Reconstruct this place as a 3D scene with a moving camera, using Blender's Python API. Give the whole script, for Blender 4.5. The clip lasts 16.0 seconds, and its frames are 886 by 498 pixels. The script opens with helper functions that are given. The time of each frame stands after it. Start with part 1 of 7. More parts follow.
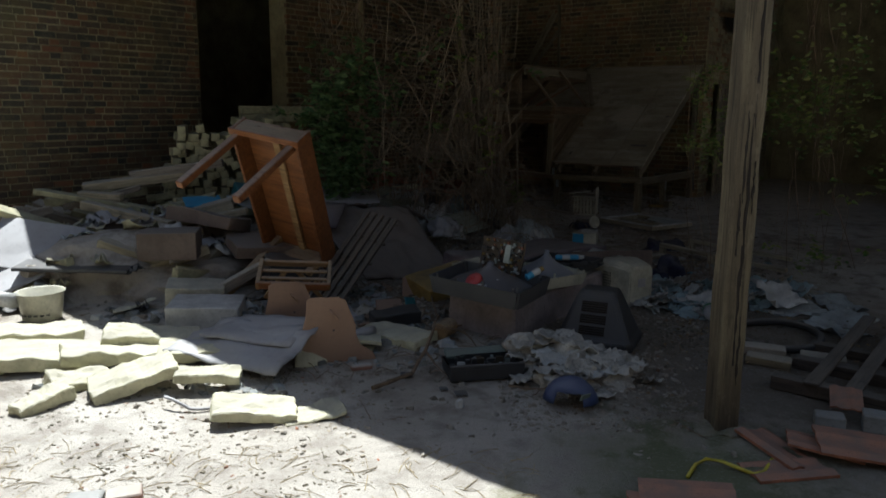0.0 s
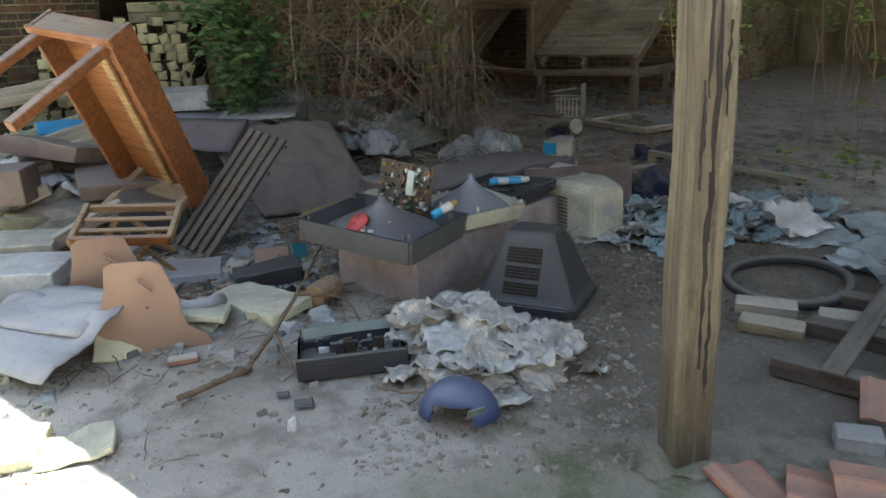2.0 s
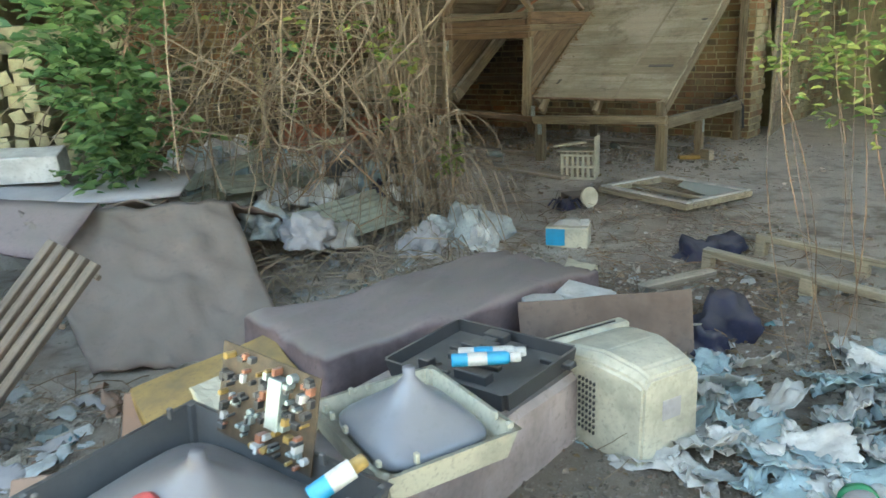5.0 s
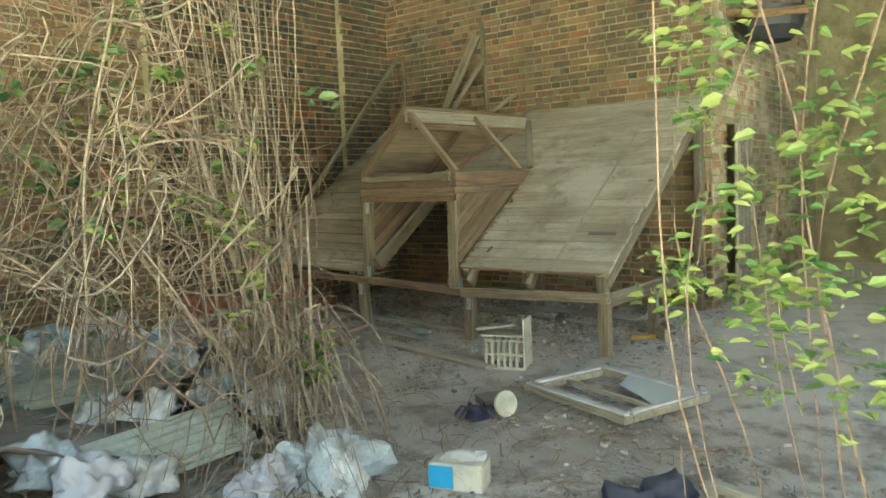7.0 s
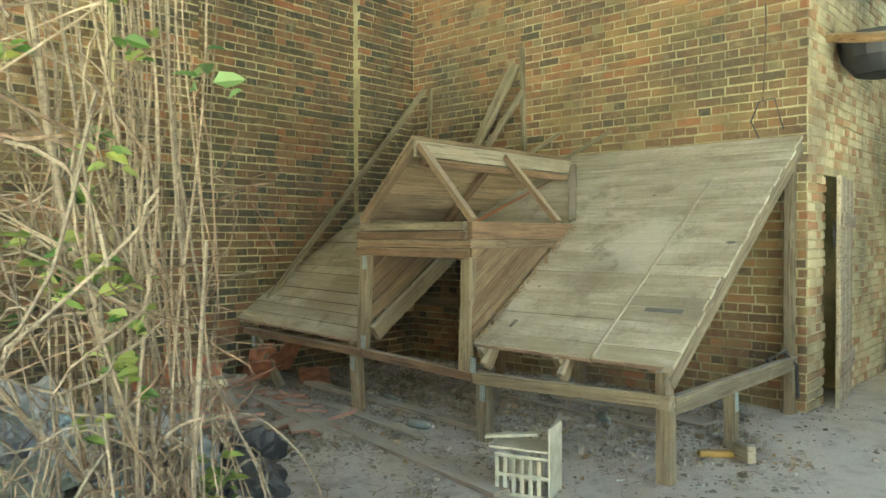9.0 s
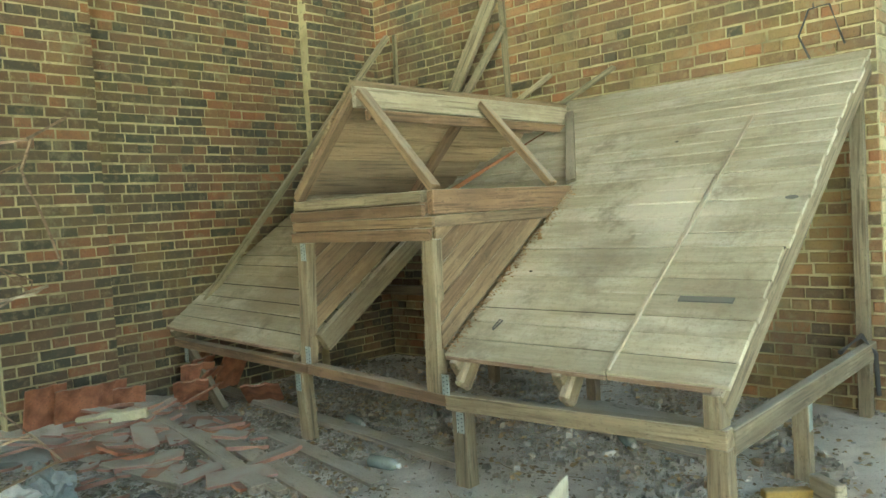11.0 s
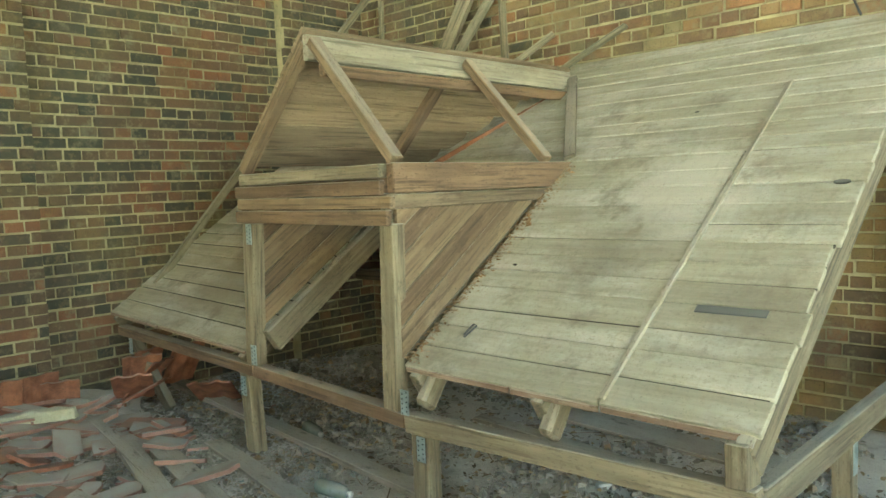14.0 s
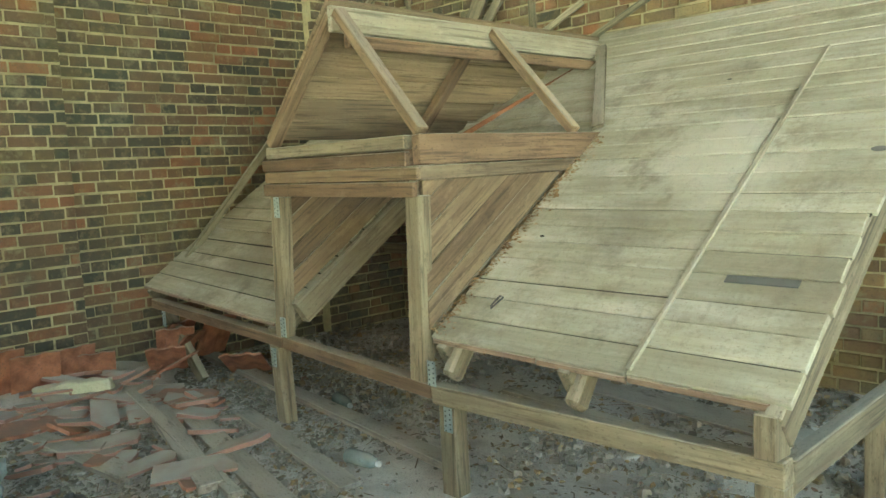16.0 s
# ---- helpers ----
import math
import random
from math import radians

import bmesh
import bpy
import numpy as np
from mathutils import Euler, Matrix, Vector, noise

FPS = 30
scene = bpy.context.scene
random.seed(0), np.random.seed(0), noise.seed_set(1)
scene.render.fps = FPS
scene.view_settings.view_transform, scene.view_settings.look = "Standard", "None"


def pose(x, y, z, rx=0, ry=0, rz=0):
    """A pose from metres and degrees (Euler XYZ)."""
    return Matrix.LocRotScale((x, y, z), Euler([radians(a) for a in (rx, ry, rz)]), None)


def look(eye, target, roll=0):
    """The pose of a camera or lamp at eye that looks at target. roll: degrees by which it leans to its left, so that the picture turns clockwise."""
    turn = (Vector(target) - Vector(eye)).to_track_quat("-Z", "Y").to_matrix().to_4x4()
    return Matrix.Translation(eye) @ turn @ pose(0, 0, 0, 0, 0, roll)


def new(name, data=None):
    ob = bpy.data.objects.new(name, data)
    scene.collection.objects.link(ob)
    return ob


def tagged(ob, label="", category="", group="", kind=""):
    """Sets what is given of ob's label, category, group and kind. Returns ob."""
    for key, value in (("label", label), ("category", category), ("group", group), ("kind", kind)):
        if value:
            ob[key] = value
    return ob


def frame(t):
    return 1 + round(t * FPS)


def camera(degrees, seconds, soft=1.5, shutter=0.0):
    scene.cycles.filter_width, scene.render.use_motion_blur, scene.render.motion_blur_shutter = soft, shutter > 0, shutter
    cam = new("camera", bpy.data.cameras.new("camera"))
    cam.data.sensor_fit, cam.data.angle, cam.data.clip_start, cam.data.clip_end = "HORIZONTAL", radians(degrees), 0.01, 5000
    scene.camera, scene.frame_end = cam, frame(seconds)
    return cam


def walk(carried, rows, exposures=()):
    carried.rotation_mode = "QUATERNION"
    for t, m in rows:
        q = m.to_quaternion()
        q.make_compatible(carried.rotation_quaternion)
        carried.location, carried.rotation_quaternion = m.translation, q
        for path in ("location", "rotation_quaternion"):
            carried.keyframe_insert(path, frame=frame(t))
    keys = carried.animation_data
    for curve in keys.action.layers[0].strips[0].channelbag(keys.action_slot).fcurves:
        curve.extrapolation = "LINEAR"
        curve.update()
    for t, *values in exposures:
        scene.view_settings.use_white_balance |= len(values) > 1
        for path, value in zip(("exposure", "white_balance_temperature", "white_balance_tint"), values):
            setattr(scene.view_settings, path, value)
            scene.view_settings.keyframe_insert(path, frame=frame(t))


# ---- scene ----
cam = camera(61.7, 16.0, shutter=0.25)
METRES, EYE, TILT, LEAN, TURN = 8.7, 1.5, -1.4, 1.98, 0.0
ROWS = [
    (0.0, 0.0, 0.0, 0.0, 0.39, -9.34, -2.35),
    (0.5, 0.0129, 0.042, -0.0097, 0.86, -13.6, -3.08),
    (1.0, 0.0354, 0.0849, -0.0109, -2.69, -14.19, -1.07),
    (1.5, 0.0669, 0.1259, -0.0121, -3.73, -14.7, -0.95),
    (2.0, 0.0871, 0.1679, -0.0127, 1.89, -16.58, 0.64),
    (2.5, 0.0963, 0.21, -0.0089, 3.81, -16.28, 0.11),
    (3.0, 0.0987, 0.2606, -0.0132, 5.74, -16.26, -1.19),
    (3.5, 0.0967, 0.3071, -0.0124, 6.74, -15.77, -1.8),
    (6.0, 0.1363, 0.4693, 0.0025, -1.62, -11.71, 2.15),
    (6.5, 0.1607, 0.5033, 0.0096, -1.57, -7.16, 2.57),
    (7.0, 0.1802, 0.5427, 0.0152, 1.17, -3.79, 0.44),
    (7.5, 0.1905, 0.581, 0.0177, 3.38, -2.27, -0.49),
    (8.0, 0.1975, 0.6256, 0.0177, 6.08, -1.12, -1.38),
    (8.5, 0.2014, 0.6655, 0.0169, 6.87, 0.32, -1.48),
    (9.0, 0.2051, 0.71, 0.0163, 4.99, 0.41, -2.0),
    (11.5, 0.2263, 0.8936, 0.0221, 5.69, -2.6, 1.74),
    (12.0, 0.2302, 0.9209, 0.0236, 7.23, -3.58, 0.17),
    (12.5, 0.2323, 0.9356, 0.024, 6.97, -4.03, -0.13),
    (13.0, 0.2345, 0.9401, 0.0247, 6.5, -4.47, 0.26),
    (13.5, 0.2366, 0.9405, 0.0243, 5.03, -4.06, -0.15),
    (14.0, 0.2359, 0.9417, 0.0237, 6.32, -3.51, 0.17),
    (14.5, 0.2372, 0.943, 0.0216, 7.46, -4.61, 0.32),
    (15.0, 0.2383, 0.943, 0.0222, 7.65, -5.01, 0.97),
    (15.5, 0.2377, 0.9431, 0.0222, 8.16, -5.2, 0.87),
    (16.0, 0.2374, 0.9427, 0.0219, 8.59, -5.4, 0.61),
]
EXPOSURES = [(0.0, 1.05, 5750, 7), (0.5, 1.45, 5800, 7), (1.0, 1.4, 5800, 7), (1.2, 1.8, 5850, 7), (1.5, 2.4, 5850, 6), (2.0, 3.6, 5850, 3), (2.5, 4.15, 5850, 0), (3.7, 4.88, 5850, -4),
             (6.0, 5.52, 6000, -9), (7.5, 5.88, 6000, -12), (9.0, 6.22, 6000, -13), (12.0, 6.48, 5850, -19), (16.0, 6.48, 5850, -19)]
walk(cam, [(t, pose(0, 0, EYE, TILT, LEAN, TURN) @ pose(METRES * x, METRES * y, METRES * z, 90 + pitch, roll, yaw)) for t, x, y, z, yaw, pitch, roll in ROWS],
     exposures=EXPOSURES)

# ---- light: an open yard under a clear sky, the sun high behind the shed ----
world = bpy.data.worlds.new("sky")
scene.world = world
world.use_nodes = True
sky = world.node_tree.nodes.new("ShaderNodeTexSky")
sky.sky_type, sky.sun_disc = "NISHITA", False
SUN_AZ, SUN_EL = -14.5, 62.0           # the sun's azimuth, from +y towards +x, and height
sky.sun_elevation, sky.sun_rotation = radians(SUN_EL), radians(SUN_AZ)
back = world.node_tree.nodes["Background"]
back.inputs["Strength"].default_value = 0.047
haze = world.node_tree.nodes.new("ShaderNodeHueSaturation")       # thin high cloud pales the blue
haze.inputs["Saturation"].default_value = 0.6
world.node_tree.links.new(sky.outputs[0], haze.inputs["Color"])
world.node_tree.links.new(haze.outputs[0], back.inputs["Color"])
lamp = bpy.data.lights.new("sun", "SUN")
lamp.energy, lamp.angle, lamp.color = 5.0, radians(0.6), (1.0, 0.95, 0.87)
sun = new("sun", lamp)
ca, ce = radians(SUN_AZ), radians(SUN_EL)
sun.matrix_world = look((0, 0, 30), (-math.sin(ca) * math.cos(ce) * 10, -math.cos(ca) * math.cos(ce) * 10, 30 - math.sin(ce) * 10))

# ---- frames of reference ----
BT = -37.5
B = pose(-0.644, 12.756, 0, 0, 0, BT)     # the building: u along its back wall, v into it
R = random.Random(5)


def ground(x, y):
    """Height of the earth floor."""
    z = -0.07 + 0.026 * min(max(y - 4, -1), 7)
    return z


def uv(u, v, z=0.0):
    """A place of the building in the world."""
    return B @ Vector((u, v, z))


# ---- materials ----
def material(name, rough=0.8, metal=0.0):
    m = bpy.data.materials.new(name)
    m.use_nodes = True
    p = m.node_tree.nodes["Principled BSDF"]
    p.inputs["Roughness"].default_value, p.inputs["Metallic"].default_value = rough, metal
    return m, m.node_tree, p


def node(nt, kind, **values):
    n = nt.nodes.new(kind)
    for k, v in values.items():
        if k in n.inputs:
            n.inputs[k].default_value = v
    return n


def ramp(nt, fac, stops):
    n = nt.nodes.new("ShaderNodeValToRGB")
    els = n.color_ramp.elements
    while len(els) < len(stops):
        els.new(0.5)
    for e, (at, c) in zip(els, stops):
        e.position, e.color = at, (*c, 1)
    nt.links.new(fac, n.inputs[0])
    return n.outputs[0]


def mix(nt, fac, a, b, mode="MIX"):
    n = nt.nodes.new("ShaderNodeMix")
    n.data_type, n.blend_type = "RGBA", mode
    for sock, v in ((n.inputs[0], fac), (n.inputs[6], a), (n.inputs[7], b)):
        if hasattr(v, "is_linked"):
            nt.links.new(v, sock)
        else:
            sock.default_value = v if isinstance(v, (int, float)) else (*v, 1)
    return n.outputs[2]


def coords(nt, scale=(1, 1, 1), world_space=False, shift=False):
    m = node(nt, "ShaderNodeMapping")
    if shift:       # each piece is cut from another place of the grain
        k = node(nt, "ShaderNodeVectorMath")
        k.operation = "SCALE"
        k.inputs[0].default_value = (31.0, 17.0, 23.0)
        nt.links.new(each(nt), k.inputs["Scale"])
        nt.links.new(k.outputs[0], m.inputs["Location"])
    m.inputs["Scale"].default_value = scale
    if world_space:
        g = node(nt, "ShaderNodeNewGeometry")
        nt.links.new(g.outputs["Position"], m.inputs[0])
    else:
        t = node(nt, "ShaderNodeTexCoord")
        nt.links.new(t.outputs["Object"], m.inputs[0])
    return m.outputs[0]


def noisy(nt, co, scale, detail=4.0, rough=0.6):
    n = node(nt, "ShaderNodeTexNoise", Scale=scale, Detail=detail, Roughness=rough)
    nt.links.new(co, n.inputs["Vector"])
    return n.outputs[0]


def bumped(nt, p, height, strength=0.4, dist=0.01):
    b = node(nt, "ShaderNodeBump", Strength=strength, Distance=dist)
    nt.links.new(height, b.inputs["Height"])
    nt.links.new(b.outputs[0], p.inputs["Normal"])


def each(nt):
    """A number that differs from piece to piece, joined or not."""
    a = node(nt, "ShaderNodeObjectInfo").outputs["Random"]
    b = node(nt, "ShaderNodeNewGeometry").outputs["Random Per Island"]
    add = node(nt, "ShaderNodeMath")
    add.operation = "ADD"
    nt.links.new(a, add.inputs[0]), nt.links.new(b, add.inputs[1])
    fr = node(nt, "ShaderNodeMath")
    fr.operation = "FRACT"
    nt.links.new(add.outputs[0], fr.inputs[0])
    return fr.outputs[0]


def up_facing(nt, lo=0.3, hi=0.9):
    """How far a face looks up: where dust settles."""
    g = node(nt, "ShaderNodeNewGeometry")
    s = node(nt, "ShaderNodeSeparateXYZ")
    nt.links.new(g.outputs["Normal"], s.inputs[0])
    r = node(nt, "ShaderNodeMapRange")
    r.inputs[1].default_value, r.inputs[2].default_value = lo, hi
    nt.links.new(s.outputs[2], r.inputs[0])
    return r.outputs[0]


# Settled dust, its tone raised to stand in for light missing on upward faces.
LIFTED_DUST = (0.38, 0.355, 0.305)


def plain(name, colour, rough=0.6, metal=0.0, dust=0.5, grime=0.5, scale=6.0, bump=0.15):
    """Painted, plastic or cloth surface with grime and dust lying on what faces up."""
    m, nt, p = material(name, rough, metal)
    co = coords(nt)
    n = noisy(nt, co, scale)
    dark = tuple(c * (1 - grime) for c in colour)
    c = ramp(nt, n, [(0.3, dark), (0.62, colour)])
    fine = noisy(nt, co, scale * 9)
    c = mix(nt, ramp(nt, fine, [(0.53, (0.0,) * 3), (0.70, (min(0.8, grime * 1.3),) * 3)]), c, tuple(0.45 * x + 0.02 for x in colour))
    if dust:
        mm = node(nt, "ShaderNodeMath")
        mm.operation = "MULTIPLY"
        nt.links.new(up_facing(nt), mm.inputs[0])
        nt.links.new(ramp(nt, n, [(0.25, (dust,) * 3), (0.75, (dust * 0.35,) * 3)]), mm.inputs[1])
        c = mix(nt, mm.outputs[0], c, LIFTED_DUST)
    nt.links.new(c, p.inputs["Base Color"])
    bumped(nt, p, fine, bump, 0.004)
    return m


def timber(name, pale, dark, dust=0.5, rough=0.85, along=0):
    """Sawn wood: grain along one axis of the piece, dust on top."""
    m, nt, p = material(name, rough)
    s = [26.0, 26.0, 26.0]
    s[along] = 1.6
    co = coords(nt, s, shift=True)
    n = noisy(nt, co, 1.0, 6, 0.65)
    c = ramp(nt, n, [(0.3, dark), (0.5, tuple((a + b) / 2 for a, b in zip(pale, dark))), (0.7, pale)])
    axis = lambda lo, hi: [lo if k == along else hi for k in range(3)]
    big = noisy(nt, coords(nt, axis(1.2, 3), shift=True), 2.0)
    streak = noisy(nt, coords(nt, axis(2.2, 60), shift=True), 1.0, 3)
    c = mix(nt, ramp(nt, streak, [(0.53, (0.0,) * 3), (0.66, (0.75,) * 3)]), c, tuple(0.45 * x for x in dark))
    shade = ramp(nt, each(nt), [(0.0, (0.72, 0.72, 0.72)), (1.0, (1.12, 1.08, 1.04))])
    c = mix(nt, 1.0, c, shade, "MULTIPLY")
    c = mix(nt, ramp(nt, big, [(0.4, (0.0,) * 3), (0.75, (0.45,) * 3)]), c, tuple(0.5 * x for x in dark))
    if dust:
        mm = node(nt, "ShaderNodeMath")
        mm.operation = "MULTIPLY"
        nt.links.new(up_facing(nt, 0.2, 0.8), mm.inputs[0])
        nt.links.new(ramp(nt, big, [(0.3, (dust,) * 3), (0.7, (dust * 0.6,) * 3)]), mm.inputs[1])
        # dust on the wood, paled likewise to lift what faces up
        c = mix(nt, mm.outputs[0], c, (0.46, 0.43, 0.355))
    nt.links.new(c, p.inputs["Base Color"])
    worn = noisy(nt, coords(nt, axis(5, 14), shift=True), 1.0, 7, 0.75)
    c = mix(nt, ramp(nt, worn, [(0.56, (0.0,) * 3), (0.70, (0.3 if dust else 0.0,) * 3)]), c, tuple(min(0.62, 1.25 * x + 0.05) for x in pale))
    c = mix(nt, ramp(nt, worn, [(0.32, (0.75,) * 3), (0.43, (0.0,) * 3)]), c, tuple(0.55 * x for x in dark))
    nt.links.new(c, p.inputs["Base Color"])
    speck = noisy(nt, coords(nt, axis(60, 140), shift=True), 1.0, 3, 0.6)
    c = mix(nt, ramp(nt, speck, [(0.58, (0.0,) * 3), (0.70, (0.55,) * 3)]), c, tuple(0.4 * x for x in dark))
    nt.links.new(c, p.inputs["Base Color"])
    bumped(nt, p, n, 0.6, 0.006)
    return m


def earth_material():
    m, nt, p = material("earth", 0.95)
    co = coords(nt, world_space=True)
    a, b, c3 = noisy(nt, co, 0.7), noisy(nt, co, 5.0, 6), noisy(nt, co, 60.0, 3)
    c = ramp(nt, a, [(0.33, (0.30, 0.26, 0.21)), (0.5, (0.43, 0.395, 0.335)), (0.66, (0.52, 0.49, 0.43))])
    c = mix(nt, ramp(nt, b, [(0.48, (0.0,) * 3), (0.64, (0.8,) * 3)]), c, (0.16, 0.132, 0.10))
    sep = node(nt, "ShaderNodeSeparateXYZ")
    nt.links.new(co, sep.inputs[0])
    yard = node(nt, "ShaderNodeMapRange")        # worn pale screed at the mouth of the shed, paled further for the sunlight on it
    yard.inputs[1].default_value, yard.inputs[2].default_value, yard.inputs[4].default_value = 4.4, 3.2, 0.35
    nt.links.new(sep.outputs[1], yard.inputs[0])
    c = mix(nt, yard.outputs[0], c, (0.56, 0.53, 0.47))
    for cx, cy, rad, tone in ((2.0, 4.7, 1.5, (0.12, 0.10, 0.07)), (1.1, 3.0, 0.7, (0.085, 0.11, 0.03)), (0.4, 6.0, 1.2, (0.17, 0.145, 0.11)), (1.9, 7.0, 0.9, (0.13, 0.095, 0.07)), (1.9, 3.1, 0.5, (0.11, 0.10, 0.06)), (0.3, 2.5, 0.35, (0.20, 0.19, 0.09))):
        # dark damp soil and moss, ragged at the edge
        far = node(nt, "ShaderNodeVectorMath")
        far.operation = "DISTANCE"
        far.inputs[1].default_value = (cx, cy, 0)
        nt.links.new(co, far.inputs[0])
        add = node(nt, "ShaderNodeMath")
        add.operation = "MULTIPLY_ADD"
        nt.links.new(b, add.inputs[0])
        add.inputs[1].default_value = 1.6
        nt.links.new(far.outputs["Value"], add.inputs[2])
        near = node(nt, "ShaderNodeMapRange")
        near.inputs[1].default_value, near.inputs[2].default_value = rad + 0.9, rad + 0.3
        near.inputs[3].default_value, near.inputs[4].default_value = 0.0, 0.8
        nt.links.new(add.outputs[0], near.inputs[0])
        c = mix(nt, near.outputs[0], c, tone)
    dry = node(nt, "ShaderNodeMapRange")         # dry pale dust gathers towards the back of the shed, paled more for light missing there
    dry.inputs[1].default_value, dry.inputs[2].default_value = 8.6, 11.0
    nt.links.new(sep.outputs[1], dry.inputs[0])
    dust_and_light = node(nt, "ShaderNodeMath")
    dust_and_light.operation = "MULTIPLY"
    nt.links.new(dry.outputs[0], dust_and_light.inputs[0])
    nt.links.new(ramp(nt, b, [(0.42, (0.92,) * 3), (0.68, (0.5,) * 3)]), dust_and_light.inputs[1])
    c = mix(nt, dust_and_light.outputs[0], c, (0.62, 0.585, 0.515))
    c = mix(nt, ramp(nt, c3, [(0.55, (0.0,) * 3), (0.75, (0.5,) * 3)]), c, (0.42, 0.39, 0.34))
    c = mix(nt, ramp(nt, noisy(nt, co, 150.0, 3), [(0.56, (0.0,) * 3), (0.70, (0.6,) * 3)]), c, (0.13, 0.11, 0.085))
    nt.links.new(c, p.inputs["Base Color"])
    bumped(nt, p, noisy(nt, co, 24.0, 9, 0.78), 0.8, 0.03)
    return m


def brick_material(name, stops, wear=0.5, stain=0.0):
    m, nt, p = material(name, 0.92)
    co = coords(nt, world_space=True)
    c = ramp(nt, each(nt), stops)
    big = noisy(nt, co, 0.9)
    c = mix(nt, ramp(nt, big, [(0.42, (0.0,) * 3), (0.66, (0.7,) * 3)]), c, (0.065, 0.07, 0.052))
    n = noisy(nt, co, 18.0, 6, 0.7)
    c = mix(nt, ramp(nt, n, [(0.52, (0.0,) * 3), (0.76, (wear,) * 3)]), c, (0.30, 0.24, 0.12))
    nt.links.new(c, p.inputs["Base Color"])
    patch = noisy(nt, co, 2.6, 5, 0.65)
    c = mix(nt, ramp(nt, patch, [(0.52, (0.0,) * 3), (0.72, (0.6,) * 3)]), c, (0.055, 0.06, 0.045))
    c = mix(nt, ramp(nt, noisy(nt, co, 1.5, 6, 0.7), [(0.50, (0.0,) * 3), (0.68, (stain,) * 3)]), c, (0.235, 0.19, 0.055))
    c = mix(nt, ramp(nt, noisy(nt, co, 110.0, 3), [(0.56, (0.0,) * 3), (0.70, (0.5,) * 3)]), c, (0.05, 0.04, 0.028))
    nt.links.new(c, p.inputs["Base Color"])
    if stain:       # grey lichen low on the wall and limey smears
        c = mix(nt, ramp(nt, noisy(nt, co, 4.5, 7, 0.75), [(0.54, (0.0,) * 3), (0.66, (0.6,) * 3)]), c, (0.17, 0.165, 0.105))
        nt.links.new(c, p.inputs["Base Color"])
    bumped(nt, p, noisy(nt, co, 55.0, 7, 0.7), 0.8, 0.010)
    return m


def leaf_material(name, a, b):
    m, nt, p = material(name, 0.5)
    c = ramp(nt, each(nt), [(0.0, a), (0.55, tuple((x + y) / 2 for x, y in zip(a, b))), (1.0, b)])
    nt.links.new(c, p.inputs["Base Color"])
    t = node(nt, "ShaderNodeBsdfTranslucent")
    nt.links.new(c, t.inputs[0])
    s = node(nt, "ShaderNodeMixShader", Fac=0.4)
    nt.links.new(p.outputs[0], s.inputs[1]), nt.links.new(t.outputs[0], s.inputs[2])
    nt.links.new(s.outputs[0], nt.nodes["Material Output"].inputs[0])
    return m


EARTH = earth_material()
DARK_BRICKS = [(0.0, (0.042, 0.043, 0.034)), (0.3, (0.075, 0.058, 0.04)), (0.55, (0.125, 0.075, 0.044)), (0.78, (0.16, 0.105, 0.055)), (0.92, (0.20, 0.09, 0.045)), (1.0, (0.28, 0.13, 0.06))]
WARM_BRICKS = [(0.0, (0.068, 0.0645, 0.0473)), (0.16, (0.144, 0.0946, 0.0533)), (0.45, (0.216, 0.12, 0.0602)), (0.65, (0.248, 0.172, 0.0817)), (0.85, (0.288, 0.129, 0.0559)), (1.0, (0.272, 0.224, 0.12))]
CREAM_BRICKS = [(0.0, (0.44, 0.39, 0.24)), (0.5, (0.52, 0.465, 0.30)), (0.75, (0.40, 0.29, 0.16)), (1.0, (0.32, 0.17, 0.085))]
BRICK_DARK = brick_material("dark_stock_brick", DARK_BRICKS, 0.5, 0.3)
BRICK_WARM = brick_material("warm_stock_brick", WARM_BRICKS, 0.6, 0.35)
BRICK_CREAM = brick_material("limewashed_brick", CREAM_BRICKS, 0.3)
MORTAR = plain("lime_mortar", (0.40, 0.36, 0.205), 0.95, dust=0, grime=0.6, scale=2.6, bump=0.6)
GREY_WOOD = timber("weathered_board", (0.42, 0.39, 0.29), (0.27, 0.24, 0.165), dust=0.5)
